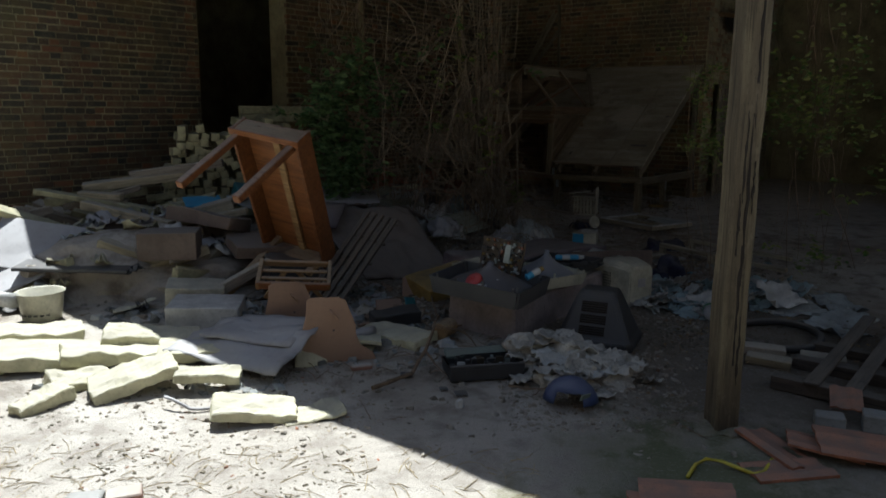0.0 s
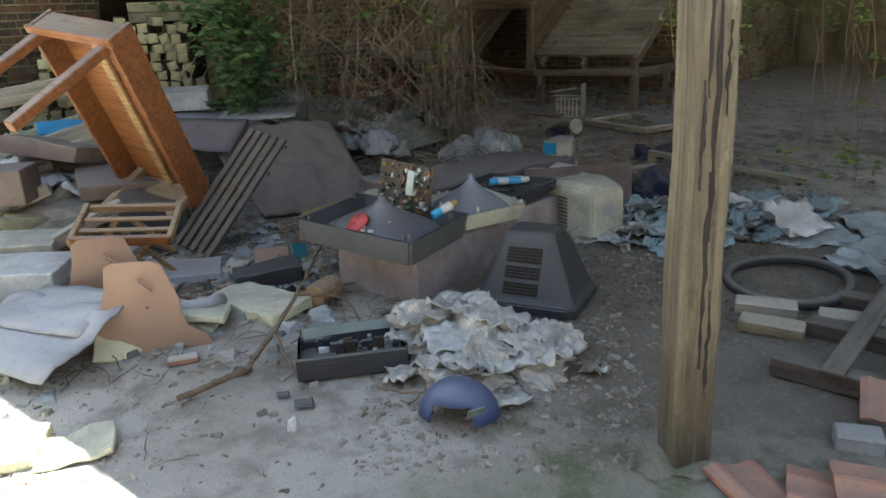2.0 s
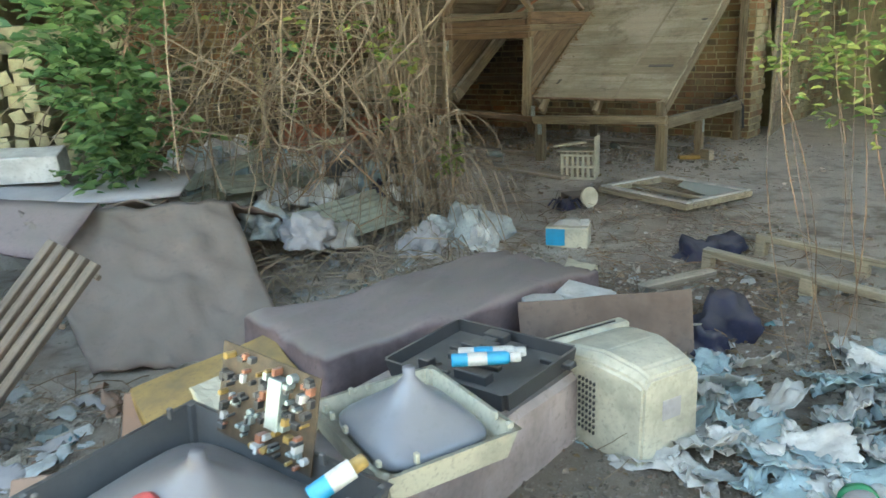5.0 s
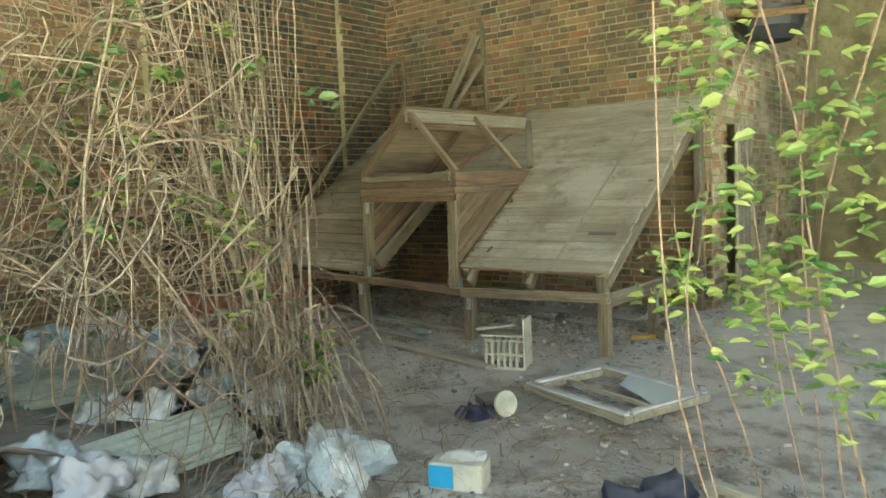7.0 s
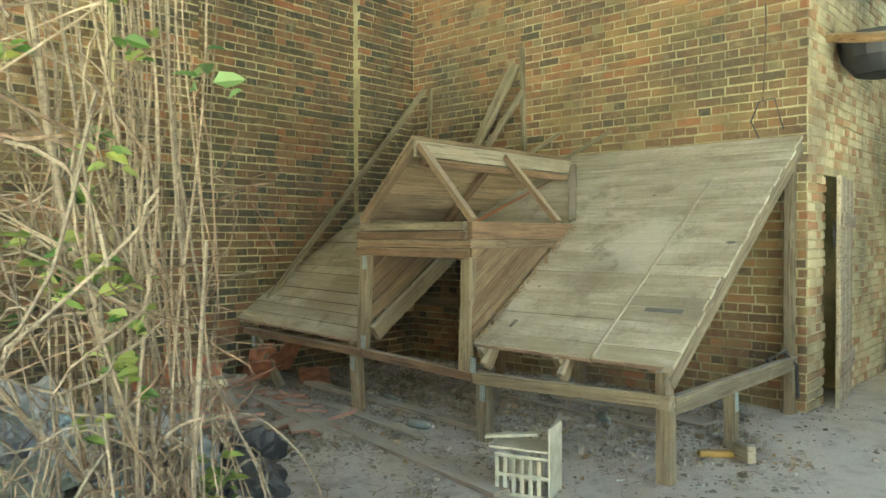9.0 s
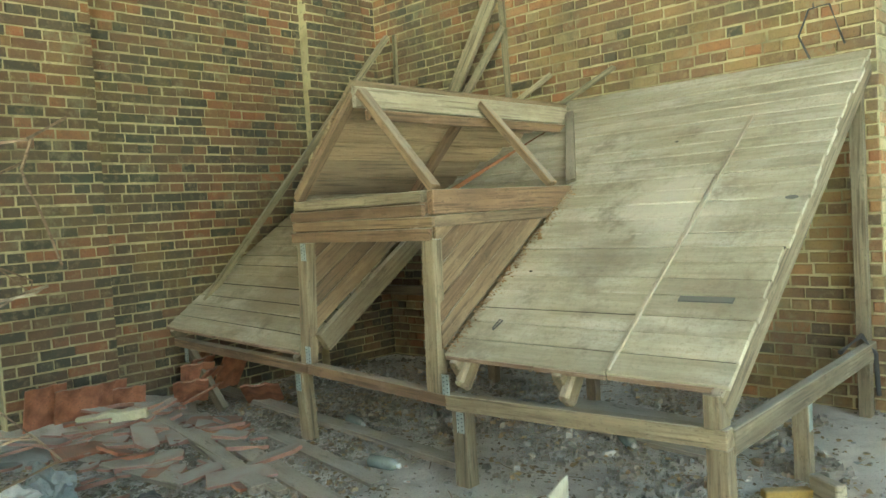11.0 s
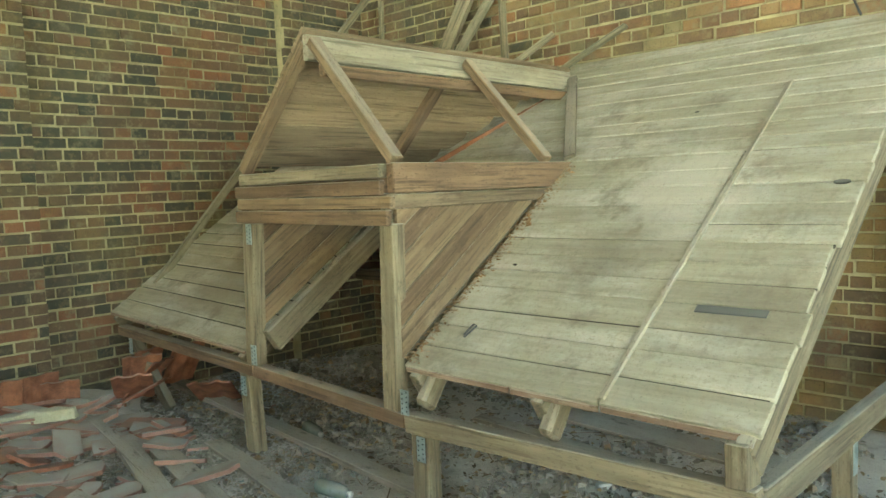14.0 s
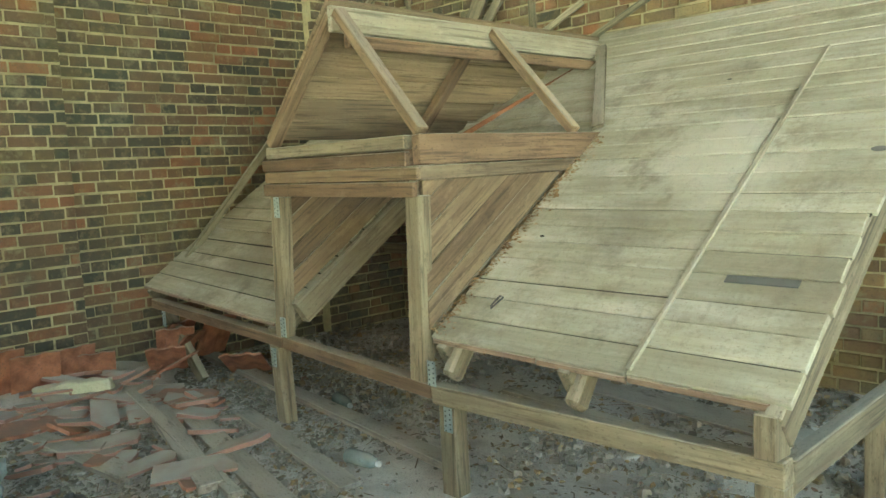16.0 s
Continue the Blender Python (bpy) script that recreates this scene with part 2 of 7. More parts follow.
def slope_material():
    """Bleached boards: dust blooms, dark damp smudges, faint grain."""
    m, nt, p = material("bleached_board", 0.9)
    grain = noisy(nt, coords(nt, (1.8, 30, 30), shift=True), 1.0, 6, 0.65)
    co, own = coords(nt, world_space=True), coords(nt, (0.8, 3.0, 3.0), shift=True)
    big, mid, fine = noisy(nt, own, 1.7, 6, 0.62), noisy(nt, co, 3.4, 7, 0.75), noisy(nt, co, 45.0, 4)
    c = ramp(nt, grain, [(0.3, (0.31, 0.29, 0.215)), (0.7, (0.44, 0.415, 0.32))])
    c = mix(nt, 1.0, c, ramp(nt, each(nt), [(0.0, (0.88, 0.87, 0.84)), (1.0, (1.06, 1.05, 1.02))]), "MULTIPLY")
    c = mix(nt, ramp(nt, big, [(0.48, (0.0,) * 3), (0.66, (0.7,) * 3)]), c, (0.58, 0.555, 0.47))
    c = mix(nt, ramp(nt, mid, [(0.535, (0.0,) * 3), (0.67, (0.7,) * 3)]), c, (0.19, 0.17, 0.125))
    c = mix(nt, ramp(nt, fine, [(0.54, (0.0,) * 3), (0.70, (0.5,) * 3)]), c, (0.24, 0.215, 0.155))
    for u, v, rad, tone in ((3.45, 0.95, 0.42, (0.60, 0.575, 0.49)), (3.32, 0.62, 0.30, (0.15, 0.13, 0.095)), (4.02, 0.40, 0.26, (0.17, 0.145, 0.10)), (2.95, 0.30, 0.2, (0.56, 0.54, 0.46)), (0.9, 0.35, 0.4, (0.24, 0.21, 0.15))):
        # spilt dust and damp smudges, ragged at the edge
        far = node(nt, "ShaderNodeVectorMath")
        far.operation = "DISTANCE"
        far.inputs[1].default_value = uv(u, v, 0.745 + 0.671 * v)
        nt.links.new(co, far.inputs[0])
        add = node(nt, "ShaderNodeMath")
        add.operation = "MULTIPLY_ADD"
        nt.links.new(mid, add.inputs[0])
        add.inputs[1].default_value = 1.1
        nt.links.new(far.outputs["Value"], add.inputs[2])
        near = node(nt, "ShaderNodeMapRange")
        near.inputs[1].default_value, near.inputs[2].default_value = rad + 0.55, rad + 0.28
        near.inputs[3].default_value, near.inputs[4].default_value = 0.0, 0.62
        nt.links.new(add.outputs[0], near.inputs[0])
        c = mix(nt, near.outputs[0], c, tone)
    speck = noisy(nt, co, 130.0, 3, 0.6)
    c = mix(nt, ramp(nt, speck, [(0.60, (0.0,) * 3), (0.72, (0.6,) * 3)]), c, (0.16, 0.14, 0.10))
    saw = noisy(nt, coords(nt, (40, 4, 4), shift=True), 1.0, 3, 0.6)       # saw marks across the boards
    c = mix(nt, ramp(nt, saw, [(0.56, (0.0,) * 3), (0.72, (0.22,) * 3)]), c, (0.24, 0.215, 0.155))
    nt.links.new(c, p.inputs["Base Color"])
    rough_skin = noisy(nt, co, 60.0, 6, 0.7)
    bumped(nt, p, mix(nt, 0.5, grain, rough_skin), 0.6, 0.006)
    return m


SLOPE_WOOD = slope_material()
STUD_WOOD = timber("studwork", (0.285, 0.25, 0.165), (0.125, 0.102, 0.062), dust=0.6)
BROWN_WOOD = timber("brown_softwood", (0.218, 0.150, 0.086), (0.100, 0.066, 0.038), dust=0.5)
CABINET_WOOD = timber("orange_veneer", (0.33, 0.135, 0.04), (0.17, 0.06, 0.018), dust=0.4, rough=0.5)
POST_WOOD = timber("old_post", (0.175, 0.152, 0.095), (0.075, 0.06, 0.040), dust=0.2, along=2)
CONCRETE = plain("concrete", (0.35, 0.30, 0.285), 0.95, dust=0.3, grime=0.5, scale=4.0, bump=0.4)


# ---- mesh helpers ----
def mesh_of(bm, name, mat):
    bmesh.ops.recalc_face_normals(bm, faces=bm.faces)
    me = bpy.data.meshes.new(name)
    bm.to_mesh(me)
    bm.free()
    for mt in (mat if isinstance(mat, (list, tuple)) else [mat]):
        me.materials.append(mt)
    return me


def part(name, bm, mat, parent=None, label="", m=None):
    """Links a bmesh as one mesh object, under a thing or a part if one is given."""
    ob = new(name, mesh_of(bm, name, mat))
    if m is not None:
        ob.matrix_basis = m
    if parent is not None:
        ob.parent = parent
    if label:
        ob["label"] = label
    return ob


def thing(name, m, label, category, group="", kind=""):
    ob = new(name)
    ob.empty_display_size = 0.1
    ob.matrix_basis = m
    return tagged(ob, label, category, group, kind)


def box(lo, hi, bevel=0.0, bm=None, jitter=0.0, cuts=0):
    bm = bm or bmesh.new()
    vs = bmesh.ops.create_cube(bm, size=1.0)["verts"]
    for v in vs:
        v.co = [lo[i] + (v.co[i] + 0.5) * (hi[i] - lo[i]) for i in range(3)]
    edges = list({e for v in vs for e in v.link_edges})
    if cuts:
        out = bmesh.ops.subdivide_edges(bm, edges=edges, cuts=cuts, use_grid_fill=True)
        vs = list({v for v in list(bm.verts)})
    if jitter:
        for v in vs:
            v.co += Vector([R.uniform(-jitter, jitter) for _ in range(3)])
    if bevel:
        edges = [e for e in bm.edges if e.is_valid and e.calc_length() > bevel * 3] if not cuts else []
        if edges:
            bmesh.ops.bevel(bm, geom=edges, offset=bevel, segments=1, affect="EDGES", profile=0.5)
    return bm


def span(a, b, up=(0, 0, 1)):
    """The pose of a bar that runs from a to b along its own x, and its length."""
    a, b = Vector(a), Vector(b)
    x = (b - a).normalized()
    z = Vector(up) - x * x.dot(Vector(up))
    z.normalize()
    y = z.cross(x)
    m = Matrix((x, y, z)).transposed().to_4x4()
    m.translation = a
    return m, (b - a).length


def beam(name, a, b, wide, high, mat, parent=None, label="", up=(0, 0, 1), bevel=0.004, top=False):
    """A timber from a to b; a and b lie on its axis (or on the middle of its top face)."""
    m, n = span(a, b, up)
    z = (-high, 0) if top else (-high / 2, high / 2)
    return part(name, box((0, -wide / 2, z[0]), (n, wide / 2, z[1]), bevel, jitter=0.0028), mat, parent, label, m)


def tube(points, radius, sides=6, bm=None, taper=1.0):
    """A round bar through points."""
    bm = bm or bmesh.new()
    pts = [Vector(p) for p in points]
    rings = []
    for i, p in enumerate(pts):
        d = (pts[min(i + 1, len(pts) - 1)] - pts[max(i - 1, 0)]).normalized()
        s = d.orthogonal().normalized()
        t = d.cross(s)
        r = radius * (1 + (taper - 1) * i / max(1, len(pts) - 1))
        rings.append([bm.verts.new(p + r * (math.cos(a) * s + math.sin(a) * t)) for a in [2 * math.pi * k / sides for k in range(sides)]])
    for a, b in zip(rings, rings[1:]):
        # nearest matching turn keeps the tube from twisting
        off = min(range(sides), key=lambda o: (a[0].co - b[o].co).length)
        for k in range(sides):
            bm.faces.new((a[k], a[(k + 1) % sides], b[(k + 1 + off) % sides], b[(k + off) % sides]))
    bm.faces.new(rings[0][::-1])
    bm.faces.new(rings[-1])
    return bm


def lathe(profile, sides=16, bm=None):
    """Turned shape: (radius, z) pairs."""
    bm = bm or bmesh.new()
    rings = []
    for r, z in profile:
        rings.append([bm.verts.new((r * math.cos(2 * math.pi * k / sides), r * math.sin(2 * math.pi * k / sides), z)) for k in range(sides)])
    for a, b in zip(rings, rings[1:]):
        for k in range(sides):
            bm.faces.new((a[k], a[(k + 1) % sides], b[(k + 1) % sides], b[k]))
    bm.faces.new(rings[0][::-1])
    bm.faces.new(rings[-1])
    return bm


def prism(outline, depth, bevel=0.0):
    """A plate of the given outline (x, z), thick along y."""
    bm = bmesh.new()
    a = [bm.verts.new((x, 0, z)) for x, z in outline]
    b = [bm.verts.new((x, depth, z)) for x, z in outline]
    bm.faces.new(a)
    bm.faces.new(b[::-1])
    for i in range(len(a)):
        j = (i + 1) % len(a)
        bm.faces.new((a[i], b[i], b[j], a[j]))
    if bevel:
        bmesh.ops.bevel(bm, geom=list(bm.edges), offset=bevel, segments=1, affect="EDGES")
    return bm


def lift(bm):
    """Shift a mesh so that its lowest point is at z = 0."""
    z = min(v.co.z for v in bm.verts)
    for v in bm.verts:
        v.co.z -= z
    return bm


# ---- the ground ----
def steps(lo, hi, fine_lo, fine_hi, fine):
    out = []
    x = fine_lo
    while x <= fine_hi:
        out.append(x)
        x += fine
    g, x = fine, fine_hi
    while x < hi:
        g *= 1.5
        x += g
        out.append(min(x, hi))
    g, x = fine, fine_lo
    while x > lo:
        g *= 1.5
        x -= g
        out.insert(0, max(x, lo))
    return out


def relief(x, y):
    n = noise.noise(Vector((x * 0.9, y * 0.9, 3))) * 0.02 + noise.noise(Vector((x * 4, y * 4, 1))) * 0.009 + noise.noise(Vector((x * 14, y * 14, 7))) * 0.005
    return n


def build_ground():
    xs, ys = steps(-900, 900, -4.5, 6.5, 0.05), steps(-900, 900, 0.5, 14.5, 0.05)
    vs = []
    for y in ys:
        for x in xs:
            near = -5 < x < 7 and 0 < y < 15
            vs.append((x, y, ground(x, y) + (relief(x, y) if near else 0)))
    w = len(xs)
    fs = [(j * w + i, j * w + i + 1, (j + 1) * w + i + 1, (j + 1) * w + i) for j in range(len(ys) - 1) for i in range(w - 1)]
    me = bpy.data.meshes.new("ground")
    me.from_pydata(vs, [], fs)
    me.materials.append(EARTH)
    for f in me.polygons:
        f.use_smooth = True
    return tagged(new("ground", me), "dry grey-brown trodden earth floor littered with dust", "ground", kind="structure")


build_ground()

# ---- the shell ----
WALL_U, BACK_V, COR_U = -0.07, 2.2, 4.2
TOP = 5.2


def wall_box(name, lo, hi, label, mat=None):
    ob = part(name, box(lo, hi), mat or MORTAR, None, label, B.copy())
    return tagged(ob, label, "wall", kind="structure")


wall_back = wall_box("wall_north", (WALL_U - 0.35, BACK_V, -0.3), (COR_U - 0.02, BACK_V + 0.35, TOP), "weathered orange and yellow stock brick back wall")
wall_left = wall_box("wall_west", (WALL_U - 0.35, -2.6, -0.3), (WALL_U, BACK_V, TOP), "dark weathered brick side wall with yellow lime mortar")
pier_a = wall_box("wall_pier_1", (WALL_U + 0.002, -1.16, -0.3), (WALL_U + 0.10, -0.43, TOP - 0.2), "dark brick pier on the side wall")
pier_b = wall_box("wall_pier_2", (WALL_U + 0.002, 1.41, -0.3), (WALL_U + 0.10, BACK_V - 0.002, TOP - 0.2), "dark brick pier in the inner corner")
wall_far = wall_box("wall_west_far", (WALL_U - 0.35, -7.6, -0.3), (WALL_U, -4.03, 4.0), "red brick side wall in deep shade")
wall_over = wall_box("wall_west_lintel", (WALL_U - 0.35, -4.03, 3.0), (WALL_U, -2.6, 4.4), "brick over a wide dark opening")
wall_door = wall_box("wall_east", (COR_U - 0.3, 3.30, -0.3), (COR_U - 0.02, 6.5, TOP), "limewashed cream brick wall with a plank door")
wall_box("wall_east_jamb", (COR_U - 0.3, BACK_V + 0.352, -0.3), (COR_U - 0.02, 2.60, TOP), "limewashed brick door jamb")
wall_box("wall_east_lintel", (COR_U - 0.3, 2.60, 1.93), (COR_U - 0.02, 3.30, TOP), "limewashed brick over a doorway")
# Three unseen walls, added to shut out light and keep the doorway dark.
wall_unseen_end = wall_box("wall_unseen_end", (WALL_U - 0.35, 6.5, -0.3), (9.4, 6.8, TOP), "unseen plain wall added to shut light out at the end")
wall_box("wall_unseen_far_side", (9.0, 0.6, -0.3), (9.3, 6.5, TOP), "unseen plain wall added to shut light out at the far side")
wall_box("wall_unseen_side", (WALL_U - 0.35, BACK_V + 0.35, -0.3), (WALL_U, 6.5, TOP), "unseen plain wall added to keep the doorway dark")
# Unseen shell added behind the wide opening, so that no light enters through it.
for lo, hi in (((-4.0, -5.0, -0.3), (-3.8, 3.0, 4.4)), ((-3.8, -5.0, -0.3), (WALL_U - 0.36, -4.8, 4.4)), ((-3.8, 2.2, -0.3), (WALL_U - 0.36, 2.4, 4.4))):
    wall_box("wall_unseen_room", lo, hi, "unseen plain wall added to keep the opening dark")
tagged(part("ceiling_unseen_room", box((-4.0, -5.0, 4.41), (WALL_U - 0.36, 3.0, 4.5)), MORTAR, None, "", B.copy()), "unseen plain ceiling added to keep the opening dark", "ceiling", kind="structure")

# Unseen dark walls, added to keep low sky and yard bounce out of the shed.
BLOCKER_DARK = plain("blocker_dark", (0.10, 0.075, 0.05), 0.95, dust=0, grime=0.5, scale=3.0, bump=0.5)
wall_box("blocker_wall", (-9.0, -13.6, -0.3), (18.0, -13.3, 5.0), "unseen dark wall added to cut light from the yard", BLOCKER_DARK)
wall_box("blocker_wall_east", (17.7, -13.3, -0.3), (18.0, 0.9, 5.0), "unseen dark wall added to cut light from the east", BLOCKER_DARK)
wall_box("blocker_wall_north", (9.31, 0.6, -0.3), (17.7, 0.9, 5.0), "unseen dark wall added to cut light beside the shed", BLOCKER_DARK)
wall_box("blocker_wall_west", (-9.0, -13.3, -0.3), (-8.7, -3.0, 5.0), "unseen dark wall added to cut light from the west", BLOCKER_DARK)

EAVE_V, EAVE_Z = -6.2, 3.0


def ceiling():
    """A lean-to roof that falls from the back wall to the post."""
    bm = bmesh.new()
    pts = ((-0.45, EAVE_V, EAVE_Z), (9.3, EAVE_V, EAVE_Z), (9.3, 7.0, TOP + 1.0), (-0.45, 7.0, TOP + 1.0))
    low = [bm.verts.new(p) for p in pts]
    high = [bm.verts.new((p[0], p[1], p[2] + 0.12)) for p in pts]
    bm.faces.new(low[::-1])
    bm.faces.new(high)
    for k in range(4):
        bm.faces.new((low[k], low[(k + 1) % 4], high[(k + 1) % 4], high[k]))
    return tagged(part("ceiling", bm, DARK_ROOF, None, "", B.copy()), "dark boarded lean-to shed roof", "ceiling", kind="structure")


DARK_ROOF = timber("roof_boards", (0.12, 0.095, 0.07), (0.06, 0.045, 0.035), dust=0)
ceiling()

# ---- the timber hen-house frame: boarded slope with a dormer ----
F_Z, SLOPE, LEN, DEEP = 0.745, 0.671, 4.16, 2.18


def slope_z(v):
    return F_Z + SLOPE * v


def sag(u, v):
    """The short slope beside the dormer has sunk at its front edge."""
    return -(0.03 + 0.036 * max(0, u)) * max(0, 1 - v / 1.25) if u < 1.7 else 0.0


def bench_frame():
    t = thing("hen_house", B, "weathered softwood hen house with boarded slope and open dormer", "hen house")
    nrm = Vector((0, -SLOPE, 1)).normalized()
    # boards of the slope, laid across; the dormer leaves a gap
    edges, v = [0.0], 0.0
    while v < DEEP - 0.06:
        v = min(DEEP, v + R.choice((0.088, 0.096, 0.104, 0.112)))
        edges.append(v)
    for v0, v1 in zip(edges, edges[1:]):
        v1 -= R.uniform(0.005, 0.009)
        vm = (v0 + v1) / 2
        cols = [(-0.03, LEN)] if vm > 1.2 else [(-0.09 * (1 - vm), 1.60), (2.77, LEN)]
        for a, b in cols:
            pieces = [(a, 3.655), (3.663, b)] if b == LEN and a > 2 else [(a, b)]
            for c, d in pieces:
                lift_by, tip = R.uniform(-0.0015, 0.0025), R.gauss(0, 0.5)
                m, ln = span((c, vm, slope_z(vm) - 0.012 + sag(c, vm) + lift_by), (d + (R.uniform(-0.014, 0.014) if d == LEN else 0), vm, slope_z(vm) - 0.012 + sag(d, vm) + lift_by), nrm)
                w = (v1 - v0) * math.hypot(1, SLOPE)
                part("board", box((0, -w / 2, -0.011), (ln, w / 2, 0.011), 0.0022, jitter=0.0012), SLOPE_WOOD, t, m=m @ pose(0, 0, 0, tip))
    for v0 in edges[1:-1]:
        for c, d in ([(-0.02, LEN - 0.01)] if v0 > 1.24 else [(-0.04, 1.59), (2.775, LEN - 0.01)]):
            beam("joint_tongue", (c, v0 - 0.003, slope_z(v0) - 0.0185 + sag(c, v0)), (d, v0 - 0.003, slope_z(v0) - 0.0185 + sag(d, v0)), 0.018, 0.012, GRIMY, t, up=nrm, bevel=0)
    # splintered reddish end grain along the front edge
    for c, d in ((-0.08, 0.6), (0.62, 1.58), (2.78, 3.3), (3.31, 3.66), (3.67, LEN - 0.05)):
        beam("edge_lath", (c, -0.006, slope_z(0) - 0.020 + sag(c, 0)), (d, -0.006, slope_z(0) - 0.022 + sag(d, 0)), 0.012, 0.022, RED_EDGE, t)
    # batten over the seam, rafters below
    beam("batten", (3.665, 0.0, slope_z(0) + 0.006), (3.68, 1.66, slope_z(1.66) + 0.006), 0.026, 0.010, GREY_WOOD, t, up=nrm)
    beam("rafter", (LEN - 0.03, 0.0, slope_z(0) - 0.085), (LEN - 0.03, DEEP, slope_z(DEEP) - 0.085), 0.05, 0.12, STUD_WOOD, t, up=nrm)
    for u, v in ((0.03, DEEP), (3.43, DEEP), (2.84, 1.2), (1.56, DEEP), (2.70, DEEP)):
        beam("rafter", (u, 0.0, slope_z(0) - 0.08 + sag(u, 0)), (u, v, slope_z(v) - 0.08), 0.05, 0.10, STUD_WOOD, t, up=nrm)
    # lower rail in two lengths, side rail, legs
    beam("front_rail", (0.08, 0.0, 0.632), (1.68, 0.0, 0.592), 0.065, 0.06, BROWN_WOOD, t, top=True)
    beam("front_rail", (1.683, 0.002, 0.592), (2.78, 0.0, 0.549), 0.065, 0.062, BROWN_WOOD, t, top=True)
    beam("front_rail", (2.783, 0.0, 0.549), (LEN, 0.0, 0.588), 0.068, 0.075, STUD_WOOD, t, top=True)
    beam("side_rail", (LEN - 0.02, 0.04, 0.575), (LEN - 0.02, DEEP - 0.12, 0.555), 0.05, 0.10, STUD_WOOD, t, top=True)
    beam("leg", (0.47, 0.10, 0.12), (0.18, 0.02, 0.572), 0.075, 0.05, STUD_WOOD, t, up=(0, 1, 0))
    for u, tip, z in ((1.60, -0.03, 0.533), (2.85, 0.0, 0.474), (LEN - 0.045, 0.0, 0.51)):
        p = uv(u, 0.02)
        beam("leg", (u, 0.02, ground(p.x, p.y) - 0.02), (u + tip, 0.02, z), 0.085, 0.075, STUD_WOOD, t, up=(0, 1, 0))
    for u in (LEN - 0.045,):
        beam("leg", (u, -0.002, 0.588), (u, -0.002, slope_z(0) - 0.03), 0.065, 0.09, STUD_WOOD, t, up=(0, 1, 0))
        beam("leg", (u, 0.92, 0.08), (u, 0.92, 0.46), 0.07, 0.07, STUD_WOOD, t, up=(0, 1, 0))
        beam("back_post", (u - 0.02, 2.09, 0.06), (u - 0.02, 2.09, slope_z(2.05) - 0.1), 0.07, 0.07, STUD_WOOD, t, up=(0, 1, 0))
    # bare frame inside, against the back, its wood darkened for the shade there
    beam("inner_post", (2.62, 1.55, 0.1), (2.62, 1.55, 1.72), 0.07, 0.07, SHADED_STUD, t, up=(0, 1, 0))
    beam("inner_post", (1.62, 1.75, 0.1), (1.62, 1.75, 1.80), 0.07, 0.07, SHADED_STUD, t, up=(0, 1, 0))
    beam("inner_rail", (0.3, 1.80, 0.78), (3.6, 1.80, 0.80), 0.04, 0.08, SHADED_STUD, t)
    # dormer
    UL, UR, UM = 1.68, 2.79, 2.255
    ZL, ZB, ZR = 1.545, 1.305, 2.118
    beam("dormer_post", (UL - 0.01, 0.0, 0.592), (UL + 0.04, 0.0, ZB), 0.085, 0.07, STUD_WOOD, t, up=(0, 1, 0))
    beam("dormer_post", (UR - 0.085, 0.0, 0.552), (UR - 0.06, 0.0, ZB), 0.08, 0.07, STUD_WOOD, t, up=(0, 1, 0))
    beam("lintel", (UL - 0.02, -0.048, ZB + 0.030), (UR - 0.02, -0.048, ZB + 0.024), 0.028, 0.062, BROWN_WOOD, t)
    beam("lintel", (UL - 0.01, -0.042, ZB + 0.090), (UR - 0.006, -0.040, ZB + 0.086), 0.028, 0.05, TAN_WOOD, t)
    beam("lintel", (UL - 0.015, -0.046, ZB + 0.147), (UR - 0.06, -0.044, ZB + 0.143), 0.028, 0.058, BROWN_WOOD, t)
    beam("lintel", (UL + 0.02, -0.03, ZL - 0.034), (UR - 0.065, -0.03, ZL - 0.030), 0.055, 0.055, STUD_WOOD, t)
    for u in (UL + 0.01, UR - 0.028):
        beam("wall_plate", (u, -0.03, ZL - 0.062), (u, 1.19, ZL - 0.062), 0.05, 0.118, BROWN_WOOD, t)
        # the recessed lower plate takes the shaded copy of the studwork
        beam("wall_plate", (u - 0.006, -0.03, ZB + 0.084), (u - 0.006, 1.02, ZB + 0.084), 0.046, 0.058, SHADED_STUD, t)
    # cheeks: boards parallel to the slope
    for u in (UL + 0.03, UR - 0.03):
        off, k = 0.02, 0
        for w in (0.13, 0.12, 0.15, 0.11, 0.14):
            za, zb = off, min(off + w, ZB - F_Z + 0.055)
            top_z = ZB + 0.055
            if za >= top_z - F_Z:
                break
            va, vb = (top_z - F_Z - za) / SLOPE, (top_z - F_Z - zb) / SLOPE
            pts = [(0.0, za), (va, top_z - F_Z), (vb, top_z - F_Z), (0.0, zb - 0.012)]
            if vb < 0.02:
                pts = [(0.0, za), (va, top_z - F_Z), (0.0, top_z - F_Z)]
            th = math.atan(SLOPE)
            pts = [(x * math.cos(th) + z * math.sin(th), z * math.cos(th) - x * math.sin(th)) for x, z in pts]
            part("cheek_board", prism(pts, 0.016 + R.uniform(0, 0.005)), CHEEK_WOOD if k % 2 else TAN_WOOD, t, m=pose(u, 0, F_Z, 0, 0, 90) @ Matrix.Rotation(-th, 4, "Y"))
            k += 1
            off += w
    beam("cheek_rafter", (UL + 0.075, 0.04, slope_z(0.04) - 0.06), (UL + 0.075, 1.3, slope_z(1.3) - 0.06), 0.05, 0.12, STUD_WOOD, t, up=nrm)
    # ridge, rafters, the boarded far slope
    beam("ridge_board", (UM, -0.03, ZR - 0.055), (UM, 1.97, ZR - 0.055), 0.028, 0.11, GREY_WOOD, t)
